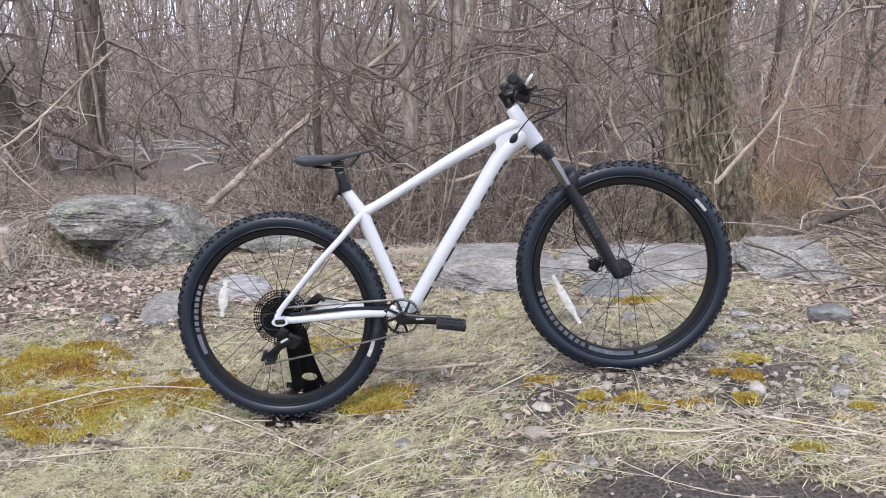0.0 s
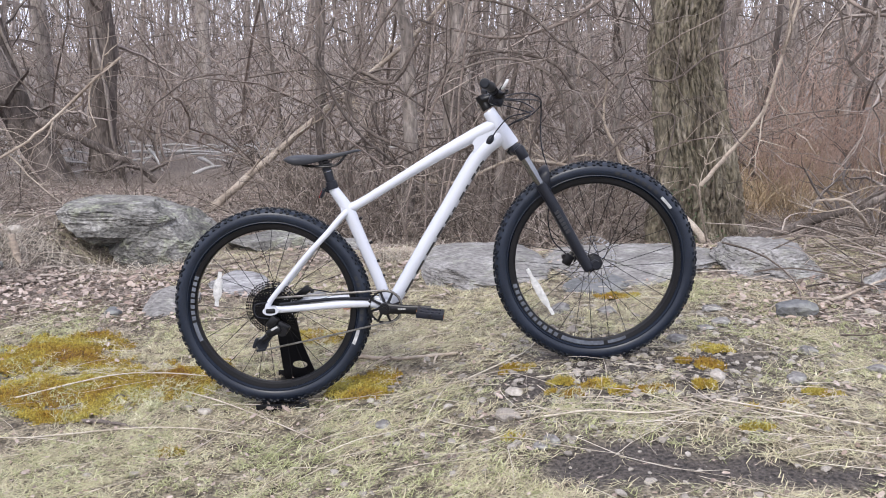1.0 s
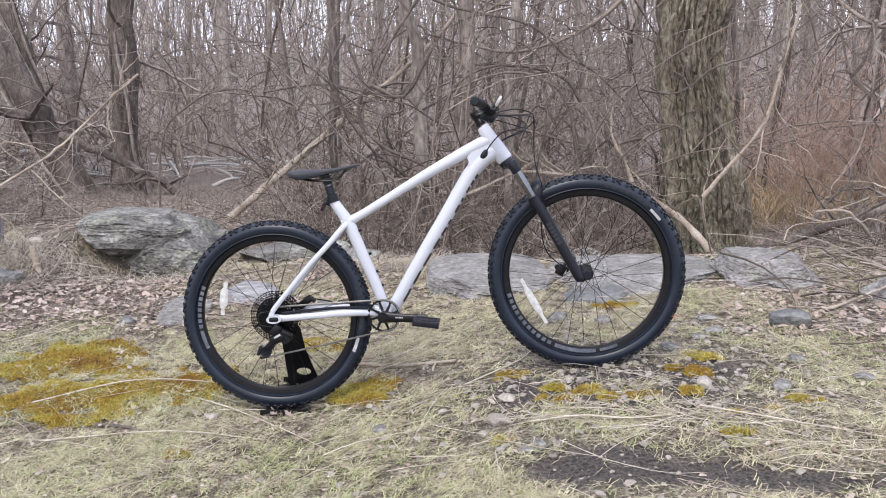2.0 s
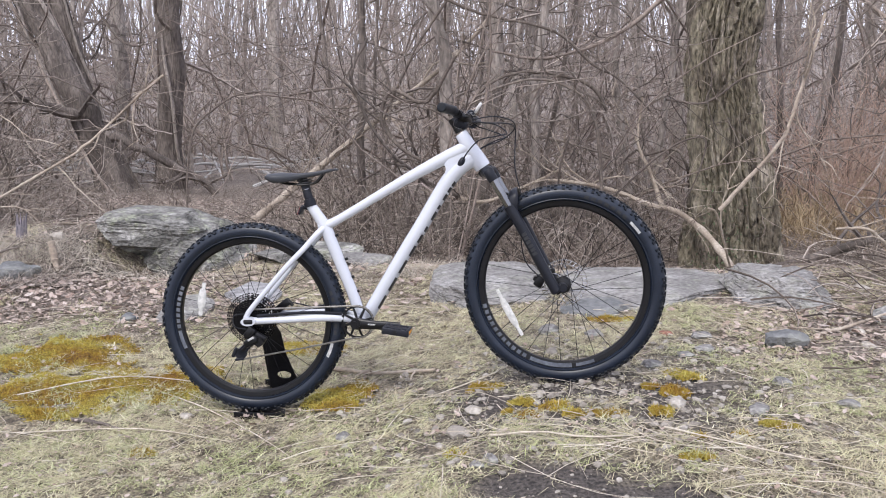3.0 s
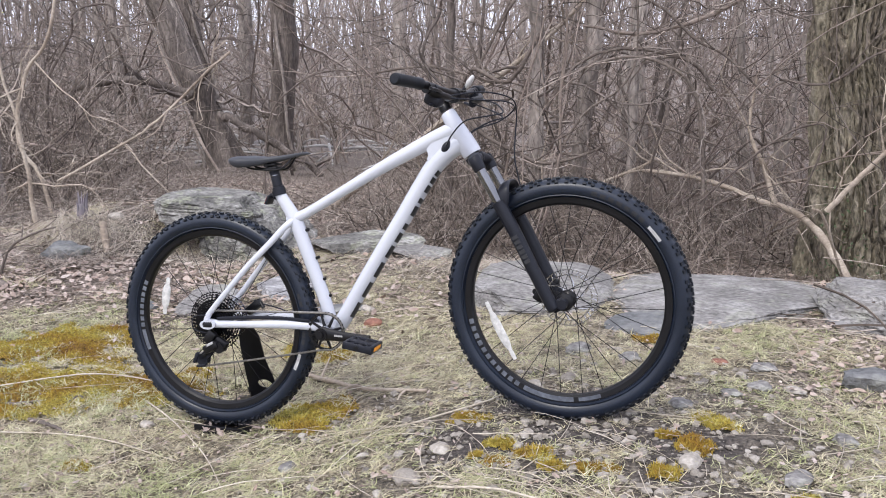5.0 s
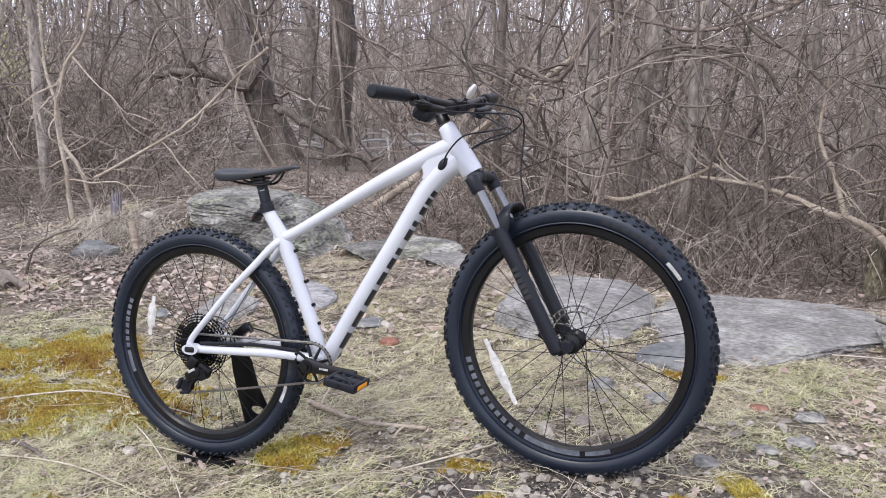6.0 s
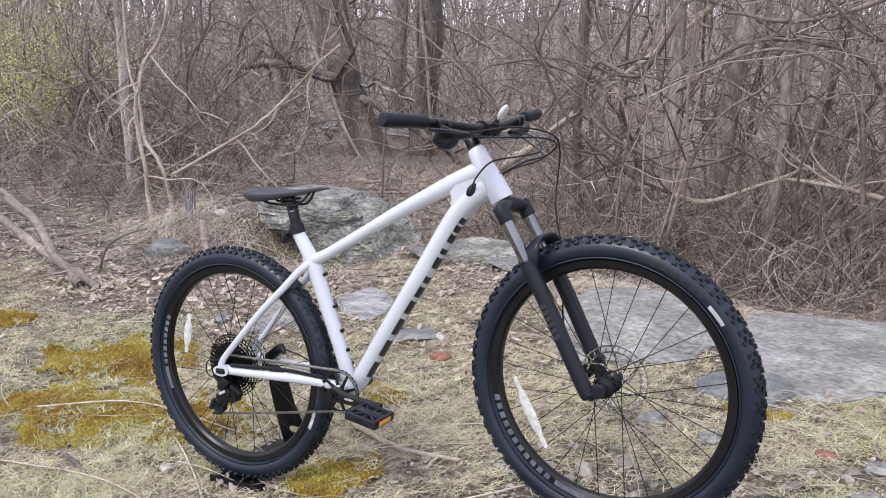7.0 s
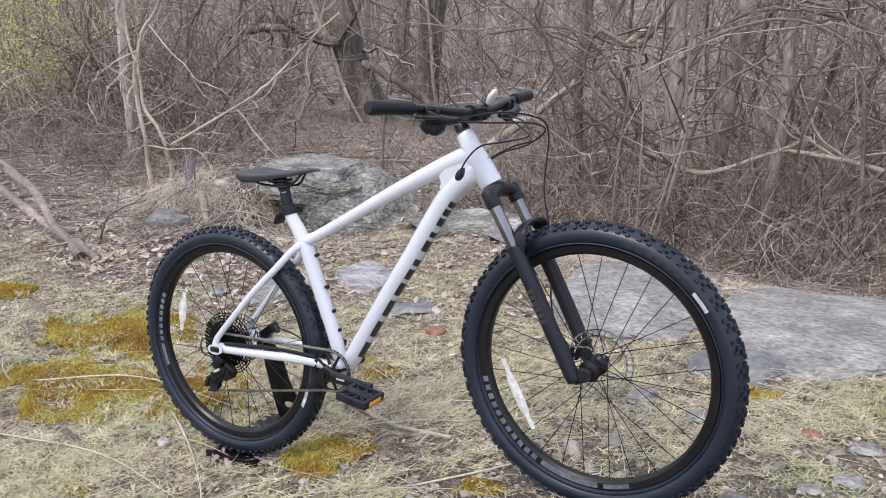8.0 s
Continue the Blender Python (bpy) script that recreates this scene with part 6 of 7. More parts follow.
DT_R = np.interp(np.linspace(0, 1, 60), [0, 0.15, 0.7, 1], [0.025, 0.0265, 0.0290, 0.0305])
g = Geo()
tube(g, DT, DT_R, 28, (0, 1, 0), 1.0)
part("down_tube", g, PAINT, frame_ob, smooth=60)
g = Geo()
tube(g, [q(0.806, 0.737), q(0.809, 0.733), q(0.835, 0.692), q(0.862, 0.655), q(0.888, 0.618), q(0.893, 0.611)], [0.0215, 0.0240, 0.0275, 0.0305, 0.0315, 0.030], 28, (0, 1, 0))
extrude(g, [(x, z + UP) for x, z in ((0.748, 0.620), (0.775, 0.655), (0.85, 0.69), (0.872, 0.65), (0.80, 0.596), (0.765, 0.575), (0.751, 0.590), (0.755, 0.600), (0.754, 0.609))], -0.0225, 0.0225)
part("head_tube", g, PAINT, frame_ob, smooth=60)
for s in (-1, 1):
    g = Geo()
    tube(g, spline([q(0.292, 0.372, s * 0.006), q(0.265, 0.345, s * 0.030), q(0.215, 0.285, s * 0.046), q(0.143, 0.207, s * 0.058), q(0.06, 0.105, s * 0.068), q(0.004, 0.034, s * 0.072), q(-0.006, 0.006, s * 0.073)], 30), np.interp(np.linspace(0, 1, 30), [0, 0.12, 0.8, 1], [0.016, 0.0115, 0.010, 0.012]), 14, (0, 1, 0), 0.85)
    part("seat_stay", g, PAINT, frame_ob, smooth=60)
    g = Geo()
    tube(g, spline([q(0.425, 0.012, s * 0.030), q(0.375, 0.022, s * 0.038), q(0.28, 0.022, s * 0.056), q(0.18, 0.014, s * 0.066), q(0.06, 0.004, s * 0.072), q(-0.012, 0.0, s * 0.074)], 30), np.interp(np.linspace(0, 1, 30), [0, 0.2, 0.7, 1], [0.018, 0.0155, 0.0125, 0.0150]), 14, (0, 1, 0), 0.8)
    part("chain_stay", g, PAINT, frame_ob, smooth=60)
    g = Geo()
    rim = [(0.008 + 0.030 * math.cos(k), UP + 0.0165 * math.sin(k) + 0.002 * math.cos(k)) for k in np.linspace(0, 2 * math.pi, 28, endpoint=False)]
    extrude(g, rim, s * 0.064, s * 0.0905)
    part("dropout", g, PAINT, frame_ob, smooth=40)
    g = Geo()
    block(g, pose(*q(0.008, 0.0, s * 0.088), 0, -4, 0), (0.038, 0.014, 0.0195), 0.0065)
    part("axle_cap", g, BLACK, frame_ob)
g = Geo()
tube(g, spline([q(0.37, 0.042, -0.050), q(0.25, 0.043, -0.062), q(0.12, 0.032, -0.074), q(0.04, 0.022, -0.078)], 14), 0.006, 8, (0, 1, 0), 0.7)
part("chain_guard_strip", g, MATTE, frame_ob, "black rubber strip on the chain stay")
g = Geo()
tube(g, spline([q(0.828, 0.648, -0.020), q(0.815, 0.632, -0.0285), q(0.803, 0.612, -0.024)], 9), [0.003, 0.009, 0.011, 0.012, 0.012, 0.012, 0.011, 0.009, 0.003], 12, (0, 1, 0), 0.5)
part("cable_port", g, MATTE, frame_ob, "black cable port")
# dark plain marks along the underside of the down tube
tang = unit(np.gradient(DT, axis=0))
for k in range(11):
    g = Geo()
    i0, i1 = 8 + k * 3.55, 8 + k * 3.55 + (1.5 if k in (5, 7) else 2.6)
    vs = []
    psi = np.radians(np.linspace(-34, 46, 7))
    for u in np.linspace(i0, i1, 3):
        p = np.array([np.interp(u, range(60), DT[:, c]) for c in range(3)])
        t = unit(np.array([np.interp(u, range(60), tang[:, c]) for c in range(3)]))
        fwd = np.array([t[2], 0, -t[0]])
        r = np.interp(u, range(60), DT_R) + 0.0007
        for a in psi:
            vs.append(p + r * (fwd * math.cos(a) + np.array([0, -1, 0]) * math.sin(a)) + t * 0.006 * a)
    g.add(vs, [[row * 7 + c, row * 7 + c + 1, row * 7 + c + 8, row * 7 + c + 7] for row in range(2) for c in range(6)])
    part("tube_mark", g, DARK_DECAL, frame_ob, "dark plain block printed on the tube")
for x, z in ((0.328, 0.335), (0.367, 0.245), (0.392, 0.175), (0.413, 0.12)):
    g = Geo()
    rod(g, q(x, z), q(x + 0.011, z + 0.005), 0.0055, 10)
    part("bottle_boss", g, BLACK, frame_ob)
g = Geo()
tube(g, [q(0.878, 0.672, 0.0), q(0.883, 0.674, 0.0)], [0.012, 0.009], 14)
part("head_badge", g, DARK_DECAL, frame_ob, "small dark oval badge")

# seat post and saddle
g = Geo()
tube(g, [q(0.197, 0.565), q(0.213, 0.53), q(0.231, 0.455)], [0.0125, 0.0125, 0.0135], 20)
post = part("seat_post", g, BLACK, BIKE, "black dropper seat post")
g = Geo()
COLLAR = ((0.529, 0.0130), (0.527, 0.0165), (0.520, 0.0168), (0.5185, 0.0150), (0.516, 0.0158), (0.476, 0.0168), (0.474, 0.0205), (0.462, 0.0218), (0.452, 0.0218))
tube(g, [q(0.2065 + (0.528 - z) * 0.32, z) for z, r in COLLAR], [r for z, r in COLLAR], 22)
part("post_collar", g, MATTE, post, smooth=25)
g = Geo()
tube(g, [q(0.2115, 0.5125), q(0.2125, 0.5095)], 0.0168, 22)
part("seal_ring", g, STANCHION, post, "thin polished ring", 30)
g = Geo()
block(g, pose(*q(0.206, 0.535), 0, -8, 0), (0.046, 0.046, 0.010), 0.003)
block(g, pose(*q(0.206, 0.547), 0, -8, 0), (0.038, 0.050, 0.008), 0.003)
rod(g, q(0.19, 0.545, -0.026), q(0.19, 0.545, 0.026), 0.007, 10)
part("saddle_clamp", g, BLACK, post)
g = Geo()
tube(g, [q(0.2255, 0.462), q(0.2305, 0.446)], 0.0235, 20)
block(g, pose(*q(0.207, 0.441), 0, 20, 0), (0.03, 0.012, 0.012), 0.003)
block(g, pose(*q(0.194, 0.430), 0, 20, 0), (0.010, 0.046, 0.034), 0.004)
rr = part("rear_reflector", g, MATTE, post)
g = Geo()
block(g, pose(*q(0.1885, 0.428), 0, 20, 0), (0.004, 0.040, 0.028), 0.001)
part("red_lens", g, RED, rr, "red plastic lens")


def build_saddle():
    g = Geo()
    n, m = 44, 28
    s = np.linspace(0, 1, n)
    x = 0.052 + 0.286 * s
    half = np.interp(s, [0, 0.01, 0.03, 0.07, 0.13, 0.2, 0.3, 0.45, 0.65, 0.9, 0.97, 1], [0.012, 0.028, 0.045, 0.060, 0.069, 0.070, 0.061, 0.041, 0.025, 0.0185, 0.014, 0.006])
    top = np.interp(s, [0, 0.02, 0.08, 0.2, 0.45, 0.7, 0.95, 1], [0.556, 0.562, 0.570, 0.574, 0.573, 0.583, 0.598, 0.595])
    drop = np.interp(s, [0, 0.02, 0.08, 0.18, 0.3, 0.5, 0.8, 0.97, 1], [0.006, 0.011, 0.026, 0.039, 0.036, 0.023, 0.016, 0.012, 0.007])
    ker = np.array([1, 2, 1]) / 4
    half, top, drop = [np.convolve(np.pad(w, 1, "edge"), ker, "valid") for w in (half, top, drop)]
    v = []
    for i in range(n):
        for j in range(m):
            a = 2 * math.pi * j / m
            yy, zz = math.cos(a), math.sin(a)
            edge = top[i] - 0.5 * drop[i]
            z = edge + 0.5 * drop[i] * zz ** 0.75 if zz >= 0 else edge - 0.5 * drop[i] * min(1.0, 2.1 * (-zz) ** 0.7 * (0.02 + abs(yy)))
            z -= 0.004 * math.exp(-(yy * half[i] / 0.012) ** 2) if zz > 0 else 0
            v.append((x[i], half[i] * math.copysign(abs(yy) ** 0.8, yy), z + UP))
    f = [[i * m + j, i * m + (j + 1) % m, (i + 1) * m + (j + 1) % m, (i + 1) * m + j] for i in range(n - 1) for j in range(m)]
    f += [list(range(m))[::-1], [(n - 1) * m + j for j in range(m)]]
    g.add(v, f)
    sd = part("saddle", g, SADDLE, BIKE, "slim dark grey saddle", 80)
    for s in (-1, 1):
        r = Geo()
        tube(r, spline([q(0.10, 0.553, s * 0.035), q(0.128, 0.534, s * 0.026), q(0.18, 0.530, s * 0.022), q(0.245, 0.536, s * 0.022), q(0.285, 0.578, s * 0.008)], 18), 0.0036, 8)
        part("rail", r, BLACK, sd)


build_saddle()

# crank, pedals, chain
g = Geo()
tube(g, [q(0.43, 0.012, -0.10), q(0.43, 0.012, 0.10)], 0.011, 14)
spindle = part("crankset", g, BLACK, BIKE, "black crankset")
g = Geo()
toothed(g, 0.0665, 32, 0.056, -0.0505, -0.0465, q(0.43, 0.012))
chainring = part("chainring", g, BLACK, spindle, "black toothed chainring")
for i in range(8):
    a = 2 * math.pi * i / 8 + 0.2
    g = Geo()
    tube(g, [q(0.43 + 0.02 * math.cos(a), 0.012 + 0.02 * math.sin(a), -0.054), q(0.43 + 0.058 * math.cos(a + 0.12), 0.012 + 0.058 * math.sin(a + 0.12), -0.0485)], [0.006, 0.004], 6)
    part("spider_arm", g, BLACK, spindle)
for s in (-1, 1):
    g = Geo()
    tube(g, spline([q(0.43, 0.012, s * 0.078), q(0.43 - s * 0.03, 0.012, s * 0.082), q(0.43 - s * 0.09, 0.011, s * 0.088), q(0.43 - s * 0.172, 0.010, s * 0.094)], 14), np.interp(np.linspace(0, 1, 14), [0, 0.15, 0.6, 1], [0.025, 0.022, 0.0165, 0.0175]), 12, (0, 1, 0), 0.42)
    rod(g, q(0.43, 0.012, s * 0.066), q(0.43, 0.012, s * 0.092), 0.0205, 20)
    arm = part("crank_arm", g, BLACK, spindle, "black forged crank arm", 45)
    g = Geo()
    for k in range(5 if s < 0 else 0):
        block(g, pose(*q(0.482 + k * 0.006, 0.014, -0.0948)), (0.0045, 0.0016, 0.0055))
    if s < 0:
        part("crank_mark", g, WHITE_DECAL, arm, "small white printed bar")
        g = Geo()
        tube(g, [q(0.43, 0.012, -0.092), q(0.43, 0.012, -0.094)], [0.008, 0.007], 14)
        part("crank_bolt", g, STEEL, arm, "steel crank bolt")
    cx, cz = 0.43 - s * 0.172, 0.010
    g = Geo()
    rod(g, q(cx, cz, s * 0.095), q(cx, cz, s * 0.20), 0.0075, 12)
    ped = part("pedal", g, BLACK, BIKE, "black platform pedal with amber reflectors")
    ped_m = pose(*q(cx, cz, s * 0.15), 0, 6, 0)
    for x in (-0.043, 0.043):
        b = Geo()
        block(b, ped_m @ pose(x, 0, 0), (0.013, 0.096, 0.024), 0.004)
        part("pedal_bar", b, MATTE, ped)
        b = Geo()
        block(b, ped_m @ pose(x * 1.13, 0, 0), (0.003, 0.055, 0.014), 0.001)
        part("pedal_reflector", b, AMBER, ped, "amber reflector")
    for y in (-0.043, 0.0, 0.043):
        b = Geo()
        block(b, ped_m @ pose(0, y, 0), (0.088, 0.011 if y else 0.03, 0.022), 0.003)
        part("pedal_rib", b, MATTE, ped)
    for x, y in ((-0.022, -0.022), (0.022, -0.022), (-0.022, 0.022), (0.022, 0.022)):
        b = Geo()
        block(b, ped_m @ pose(x, y, 0, 0, 0, 45 if x * y > 0 else -45), (0.034, 0.006, 0.018), 0.002)
        part("pedal_strut", b, MATTE, ped)

cass = Geo()
for k in range(12):
    r = 0.024 + 0.078 * (k / 11) ** 1.15
    y = -0.058 + 0.0033 * k
    toothed(cass, r, max(10, int(2 * math.pi * r / 0.0127)), r - 0.0052 if k > 8 else r - 0.0095 if k > 2 else 0.012, y - 0.0009, y + 0.0009, q(0, 0), 0.0035)
for i in range(6):
    a = 2 * math.pi * i / 6
    tube(cass, [q(0.016 * math.cos(a), 0.016 * math.sin(a), -0.05), q(0.058 * math.cos(a + 0.35), 0.058 * math.sin(a + 0.35), -0.034), q(0.094 * math.cos(a + 0.5), 0.094 * math.sin(a + 0.5), -0.022)], [0.006, 0.004, 0.004], 6)
for i in range(26):
    a = 2 * math.pi * i / 26
    rod(cass, q(0.074 * math.cos(a), 0.074 * math.sin(a), -0.030), q(0.097 * math.cos(a + 0.05), 0.097 * math.sin(a + 0.05), -0.0218), 0.0013, 4)
part("cassette", cass, COG_BLACK, BIKE, "large black twelve-speed cassette", 0)
g = Geo()
tube(g, [q(0, 0, -0.018), q(0, 0, 0.0)], [0.048, 0.032], 32)
part("spoke_protector", g, HUB_BLUE, BIKE, "dark violet-blue disc behind the cassette")


def chain_run(g, pts, n):
    p = spline(pts, n + 1)
    for i in range(n):
        a, b = p[i], p[i + 1]
        w = 0.0034 if i % 2 else 0.0022
        ext = (b - a) * 0.22
        for s in (-1, 1):
            tube(g, [a - ext + (0, s * w, 0), b + ext + (0, s * w, 0)], 0.0033, 5, (0, 1, 0), 0.25)
        rod(g, a + (0, -w - 0.001, 0), a + (0, w + 0.001, 0), 0.0024, 6)


g = Geo()
chain_run(g, [q(0.0, 0.040, -0.046), q(0.20, 0.056, -0.048), q(0.425, 0.074, -0.0485)], 36)
chain_run(g, [q(0.43 + 0.0615 * math.sin(a), 0.012 + 0.0615 * math.cos(a), -0.0485) for a in np.linspace(0, math.pi, 9)], 15)
chain_run(g, [q(0.425, -0.049, -0.0485), q(0.2, -0.105, -0.048), q(-0.035, -0.160, -0.048)], 38)
chain_run(g, [q(-0.035 + 0.024 * math.cos(a), -0.136 + 0.024 * math.sin(a), -0.048) for a in np.linspace(-1.4, -3.6, 6)] + [q(0.0, -0.085, -0.047)], 9)
part("chain", g, CHAIN, BIKE, "oily steel bicycle chain", 0)

g = Geo()
block(g, pose(*q(0.012, -0.045, -0.078), 0, 35, 0), (0.034, 0.022, 0.05), 0.007)
block(g, pose(*q(0.018, -0.078, -0.078), 0, 60, 0), (0.03, 0.034, 0.06), 0.008)
block(g, pose(*q(0.050, -0.062, -0.070), 0, 28, 0), (0.052, 0.020, 0.030), 0.007)
rod(g, q(0.048, -0.078, -0.058), q(0.048, -0.078, -0.088), 0.0185, 18)
tube(g, spline([q(0.040, -0.084, -0.064), q(0.0, -0.100, -0.060), q(-0.030, -0.122, -0.056)], 8), [0.008, 0.007, 0.006, 0.006, 0.006, 0.006, 0.006, 0.005], 8, (0, 1, 0), 0.6)
der = part("rear_derailleur", g, BLACK, BIKE, "black rear derailleur", 40)
for y in (-0.040, -0.056):
    g = Geo()
    for x, z, r in ((0.006, -0.083, 0.016), (-0.035, -0.136, 0.021)):
        rod(g, q(x, z, y), q(x, z, y + 0.0025), r, 18)
    extrude(g, [(0.020, -0.088 + UP), (0.000, -0.072 + UP), (-0.050, -0.128 + UP), (-0.030, -0.150 + UP)], y, y + 0.0025)
    part("cage_plate", g, MATTE, der, smooth=30)
g = Geo()
block(g, pose(*q(-0.060, -0.132, -0.050), 0, 20, 0), (0.014, 0.022, 0.040), 0.005)
block(g, pose(*q(-0.040, -0.158, -0.050), 0, -10, 0), (0.036, 0.020, 0.010), 0.004)
part("cage_guard", g, MATTE, der)
for x, z in ((0.006, -0.083), (-0.035, -0.136)):
    g = Geo()
    toothed(g, 0.023, 12, 0.004, -0.05, -0.046, q(x, z), 0.004)
    part("jockey_wheel", g, BLACK, der)
g = Geo()
block(g, pose(*q(0.022, -0.064, -0.099), 0, 60, 0), (0.008, 0.002, 0.028), 0.0008)
part("derailleur_mark", g, WHITE_DECAL, der, "white printed bar")
g = Geo()
tube(g, spline([q(0.0, -0.03, -0.085), q(-0.045, -0.02, -0.09), q(-0.05, 0.02, -0.085), q(-0.005, 0.03, -0.078)], 16), 0.0022, 7)
part("derailleur_cable", g, MATTE, der)

# rear brake
g = Geo()
block(g, pose(*q(0.10, 0.042, 0.062), 0, -40, 0), (0.065, 0.03, 0.03), 0.007)
block(g, pose(*q(0.075, 0.028, 0.068), 0, -40, 0), (0.05, 0.016, 0.018), 0.004)
rod(g, q(0.125, 0.06, 0.062), q(0.14, 0.045, 0.055), 0.007, 10)
rc = part("brake_caliper", g, BLACK, BIKE, "black hydraulic rear brake caliper", 40)
g = Geo()
tube(g, spline([q(0.13, 0.055, 0.065), q(0.19, 0.045, 0.07), q(0.26, 0.03, 0.062), q(0.37, 0.025, 0.05)], 16), 0.0025, 7)
part("brake_hose", g, MATTE, rc)

# fork
g = Geo()
tube(g, [q(0.897, 0.606), q(0.905, 0.594), q(0.910, 0.585)], [0.0305, 0.029, 0.024], 24, (0, 1, 0))
for s in (-1, 1):
    tube(g, spline([q(0.903, 0.598), q(0.912, 0.597, s * 0.035), q(0.925, 0.590, s * 0.065)], 9), [0.027, 0.026, 0.025, 0.0245, 0.024, 0.023, 0.022, 0.021, 0.019], 16, (0.54, 0, -0.84), 0.8)
    tube(g, [q(0.914, 0.606, s * 0.065), q(0.917, 0.602, s * 0.065), q(0.937, 0.570, s * 0.065), q(0.939, 0.567, s * 0.065)], [0.0165, 0.0195, 0.0195, 0.018], 18, (0, 1, 0))
fork = part("fork", steered(g), MATTE, BIKE, "black suspension fork", 45)
for s in (-1, 1):
    g = Geo()
    tube(g, [q(0.932, 0.578, s * 0.065), q(1.01, 0.455, s * 0.065)], 0.0160, 22)
    part("stanchion", steered(g), STANCHION, fork, "dark polished stanchion tube", 60)
    g = Geo()
    tube(g, spline([q(0.998, 0.474, s * 0.065), q(1.003, 0.466, s * 0.065), q(1.05, 0.392, s * 0.066), q(1.112, 0.283, s * 0.066), q(1.170, 0.182, s * 0.064), q(1.185, 0.160, s * 0.063)], 26), np.interp(np.linspace(0, 1, 26), [0, 0.04, 0.2, 0.8, 0.95, 1], [0.0185, 0.0215, 0.0205, 0.0195, 0.0185, 0.012]), 20, (0, 1, 0), 1.0)
    block(g, pose(*q(1.194, 0.176, s * 0.060), 0, -35, 0), (0.045, 0.014, 0.034), 0.006)
    rod(g, q(1.206, 0.181, s * 0.050), q(1.206, 0.181, s * 0.073), 0.0155, 18)
    leg = part("fork_lower", steered(g), MATTE, fork, "matte black fork leg", 45)
    g = Geo()
    for k in range(6):
        t = 0.30 + 0.045 * k
        c = np.array(q(1.003, 0.466, 0)) * (1 - t) + np.array(q(1.185, 0.160, 0)) * t
        block(g, pose(c[0], s * 0.0868, c[2], 0, 57, 0), (0.011, 0.0012, 0.018))
    part("leg_mark", steered(g), FAINT_DECAL, leg, "faint grey printed bars")
g = Geo()
arch = spline([q(1.032, 0.422, -0.0675), q(1.012, 0.458, -0.068), q(1.010, 0.490, -0.067), q(1.010, 0.512, -0.060), q(1.009, 0.525, -0.042), q(1.008, 0.529, -0.018), q(1.008, 0.529, 0.0), q(1.008, 0.529, 0.018), q(1.009, 0.525, 0.042), q(1.010, 0.512, 0.060), q(1.010, 0.490, 0.067), q(1.012, 0.458, 0.068), q(1.032, 0.422, 0.0675)], 52)
tube(g, arch, np.interp(np.linspace(0, 1, 52), [0, 0.15, 0.35, 0.5, 0.65, 0.85, 1], [0.0055, 0.0085, 0.0075, 0.007, 0.0075, 0.0085, 0.0055]), 18, (0.84, 0, 0.54), 2.5)
part("fork_arch", steered(g), MATTE, fork, "black arch bridging the fork legs", 50)
g = Geo()
block(g, pose(*q(1.145, 0.205, 0.062), 0, 30, 0), (0.03, 0.03, 0.07), 0.007)
block(g, pose(*q(1.115, 0.180, 0.055), 0, 30, 0), (0.035, 0.026, 0.045), 0.006)
rod(g, q(1.10, 0.19, 0.045), q(1.10, 0.19, 0.075), 0.010, 12)
fc = part("front_brake_caliper", steered(g), BLACK, fork, "black hydraulic front brake caliper", 40)

# cockpit
g = Geo()
tube(g, [q(0.803, 0.742), q(0.7935, 0.757), q(0.793, 0.758), q(0.783, 0.773), q(0.7825, 0.774), q(0.773, 0.790)], [0.019, 0.0185, 0.0175, 0.0175, 0.0185, 0.018], 22, (0, 1, 0))
stem = part("stem", steered(g, BAR_STEER), BLACK, BIKE, "short black stem with spacers", 40)
g = Geo()
tube(g, spline([q(0.783, 0.774), q(0.80, 0.780), q(0.832, 0.788)], 8), [0.019, 0.018, 0.017, 0.0165, 0.0165, 0.017, 0.0185, 0.0205], 16, (0, 1, 0), 1.15)
rod(g, q(0.832, 0.788, -0.024), q(0.832, 0.788, 0.024), 0.0235, 22)
for y in (-0.015, 0.015):
    for dz in (-0.013, 0.013):
        rod(g, q(0.848, 0.788 + dz, y), q(0.860, 0.790 + dz, y), 0.0035, 8)
part("stem_body", steered(g, BAR_STEER), BLACK, stem, smooth=40)
g = Geo()
BAR = [q(0.793, 0.8187, -0.402), q(0.808, 0.814, -0.30), q(0.822, 0.807, -0.20), q(0.831, 0.795, -0.10), q(0.833, 0.790, -0.04), q(0.833, 0.790, 0), q(0.833, 0.790, 0.04), q(0.831, 0.795, 0.10), q(0.822, 0.807, 0.20), q(0.808, 0.814, 0.30), q(0.793, 0.8187, 0.402)]
bp = spline(BAR, 60)
tube(g, bp, np.interp(np.abs(bp[:, 1]), [0, 0.05, 0.14, 0.4], [0.0159, 0.0155, 0.0115, 0.0111]), 18, (0, 0, 1))
bar = part("handlebar", steered(g, BAR_STEER), BLACK, BIKE, "wide black riser handlebar", 60)
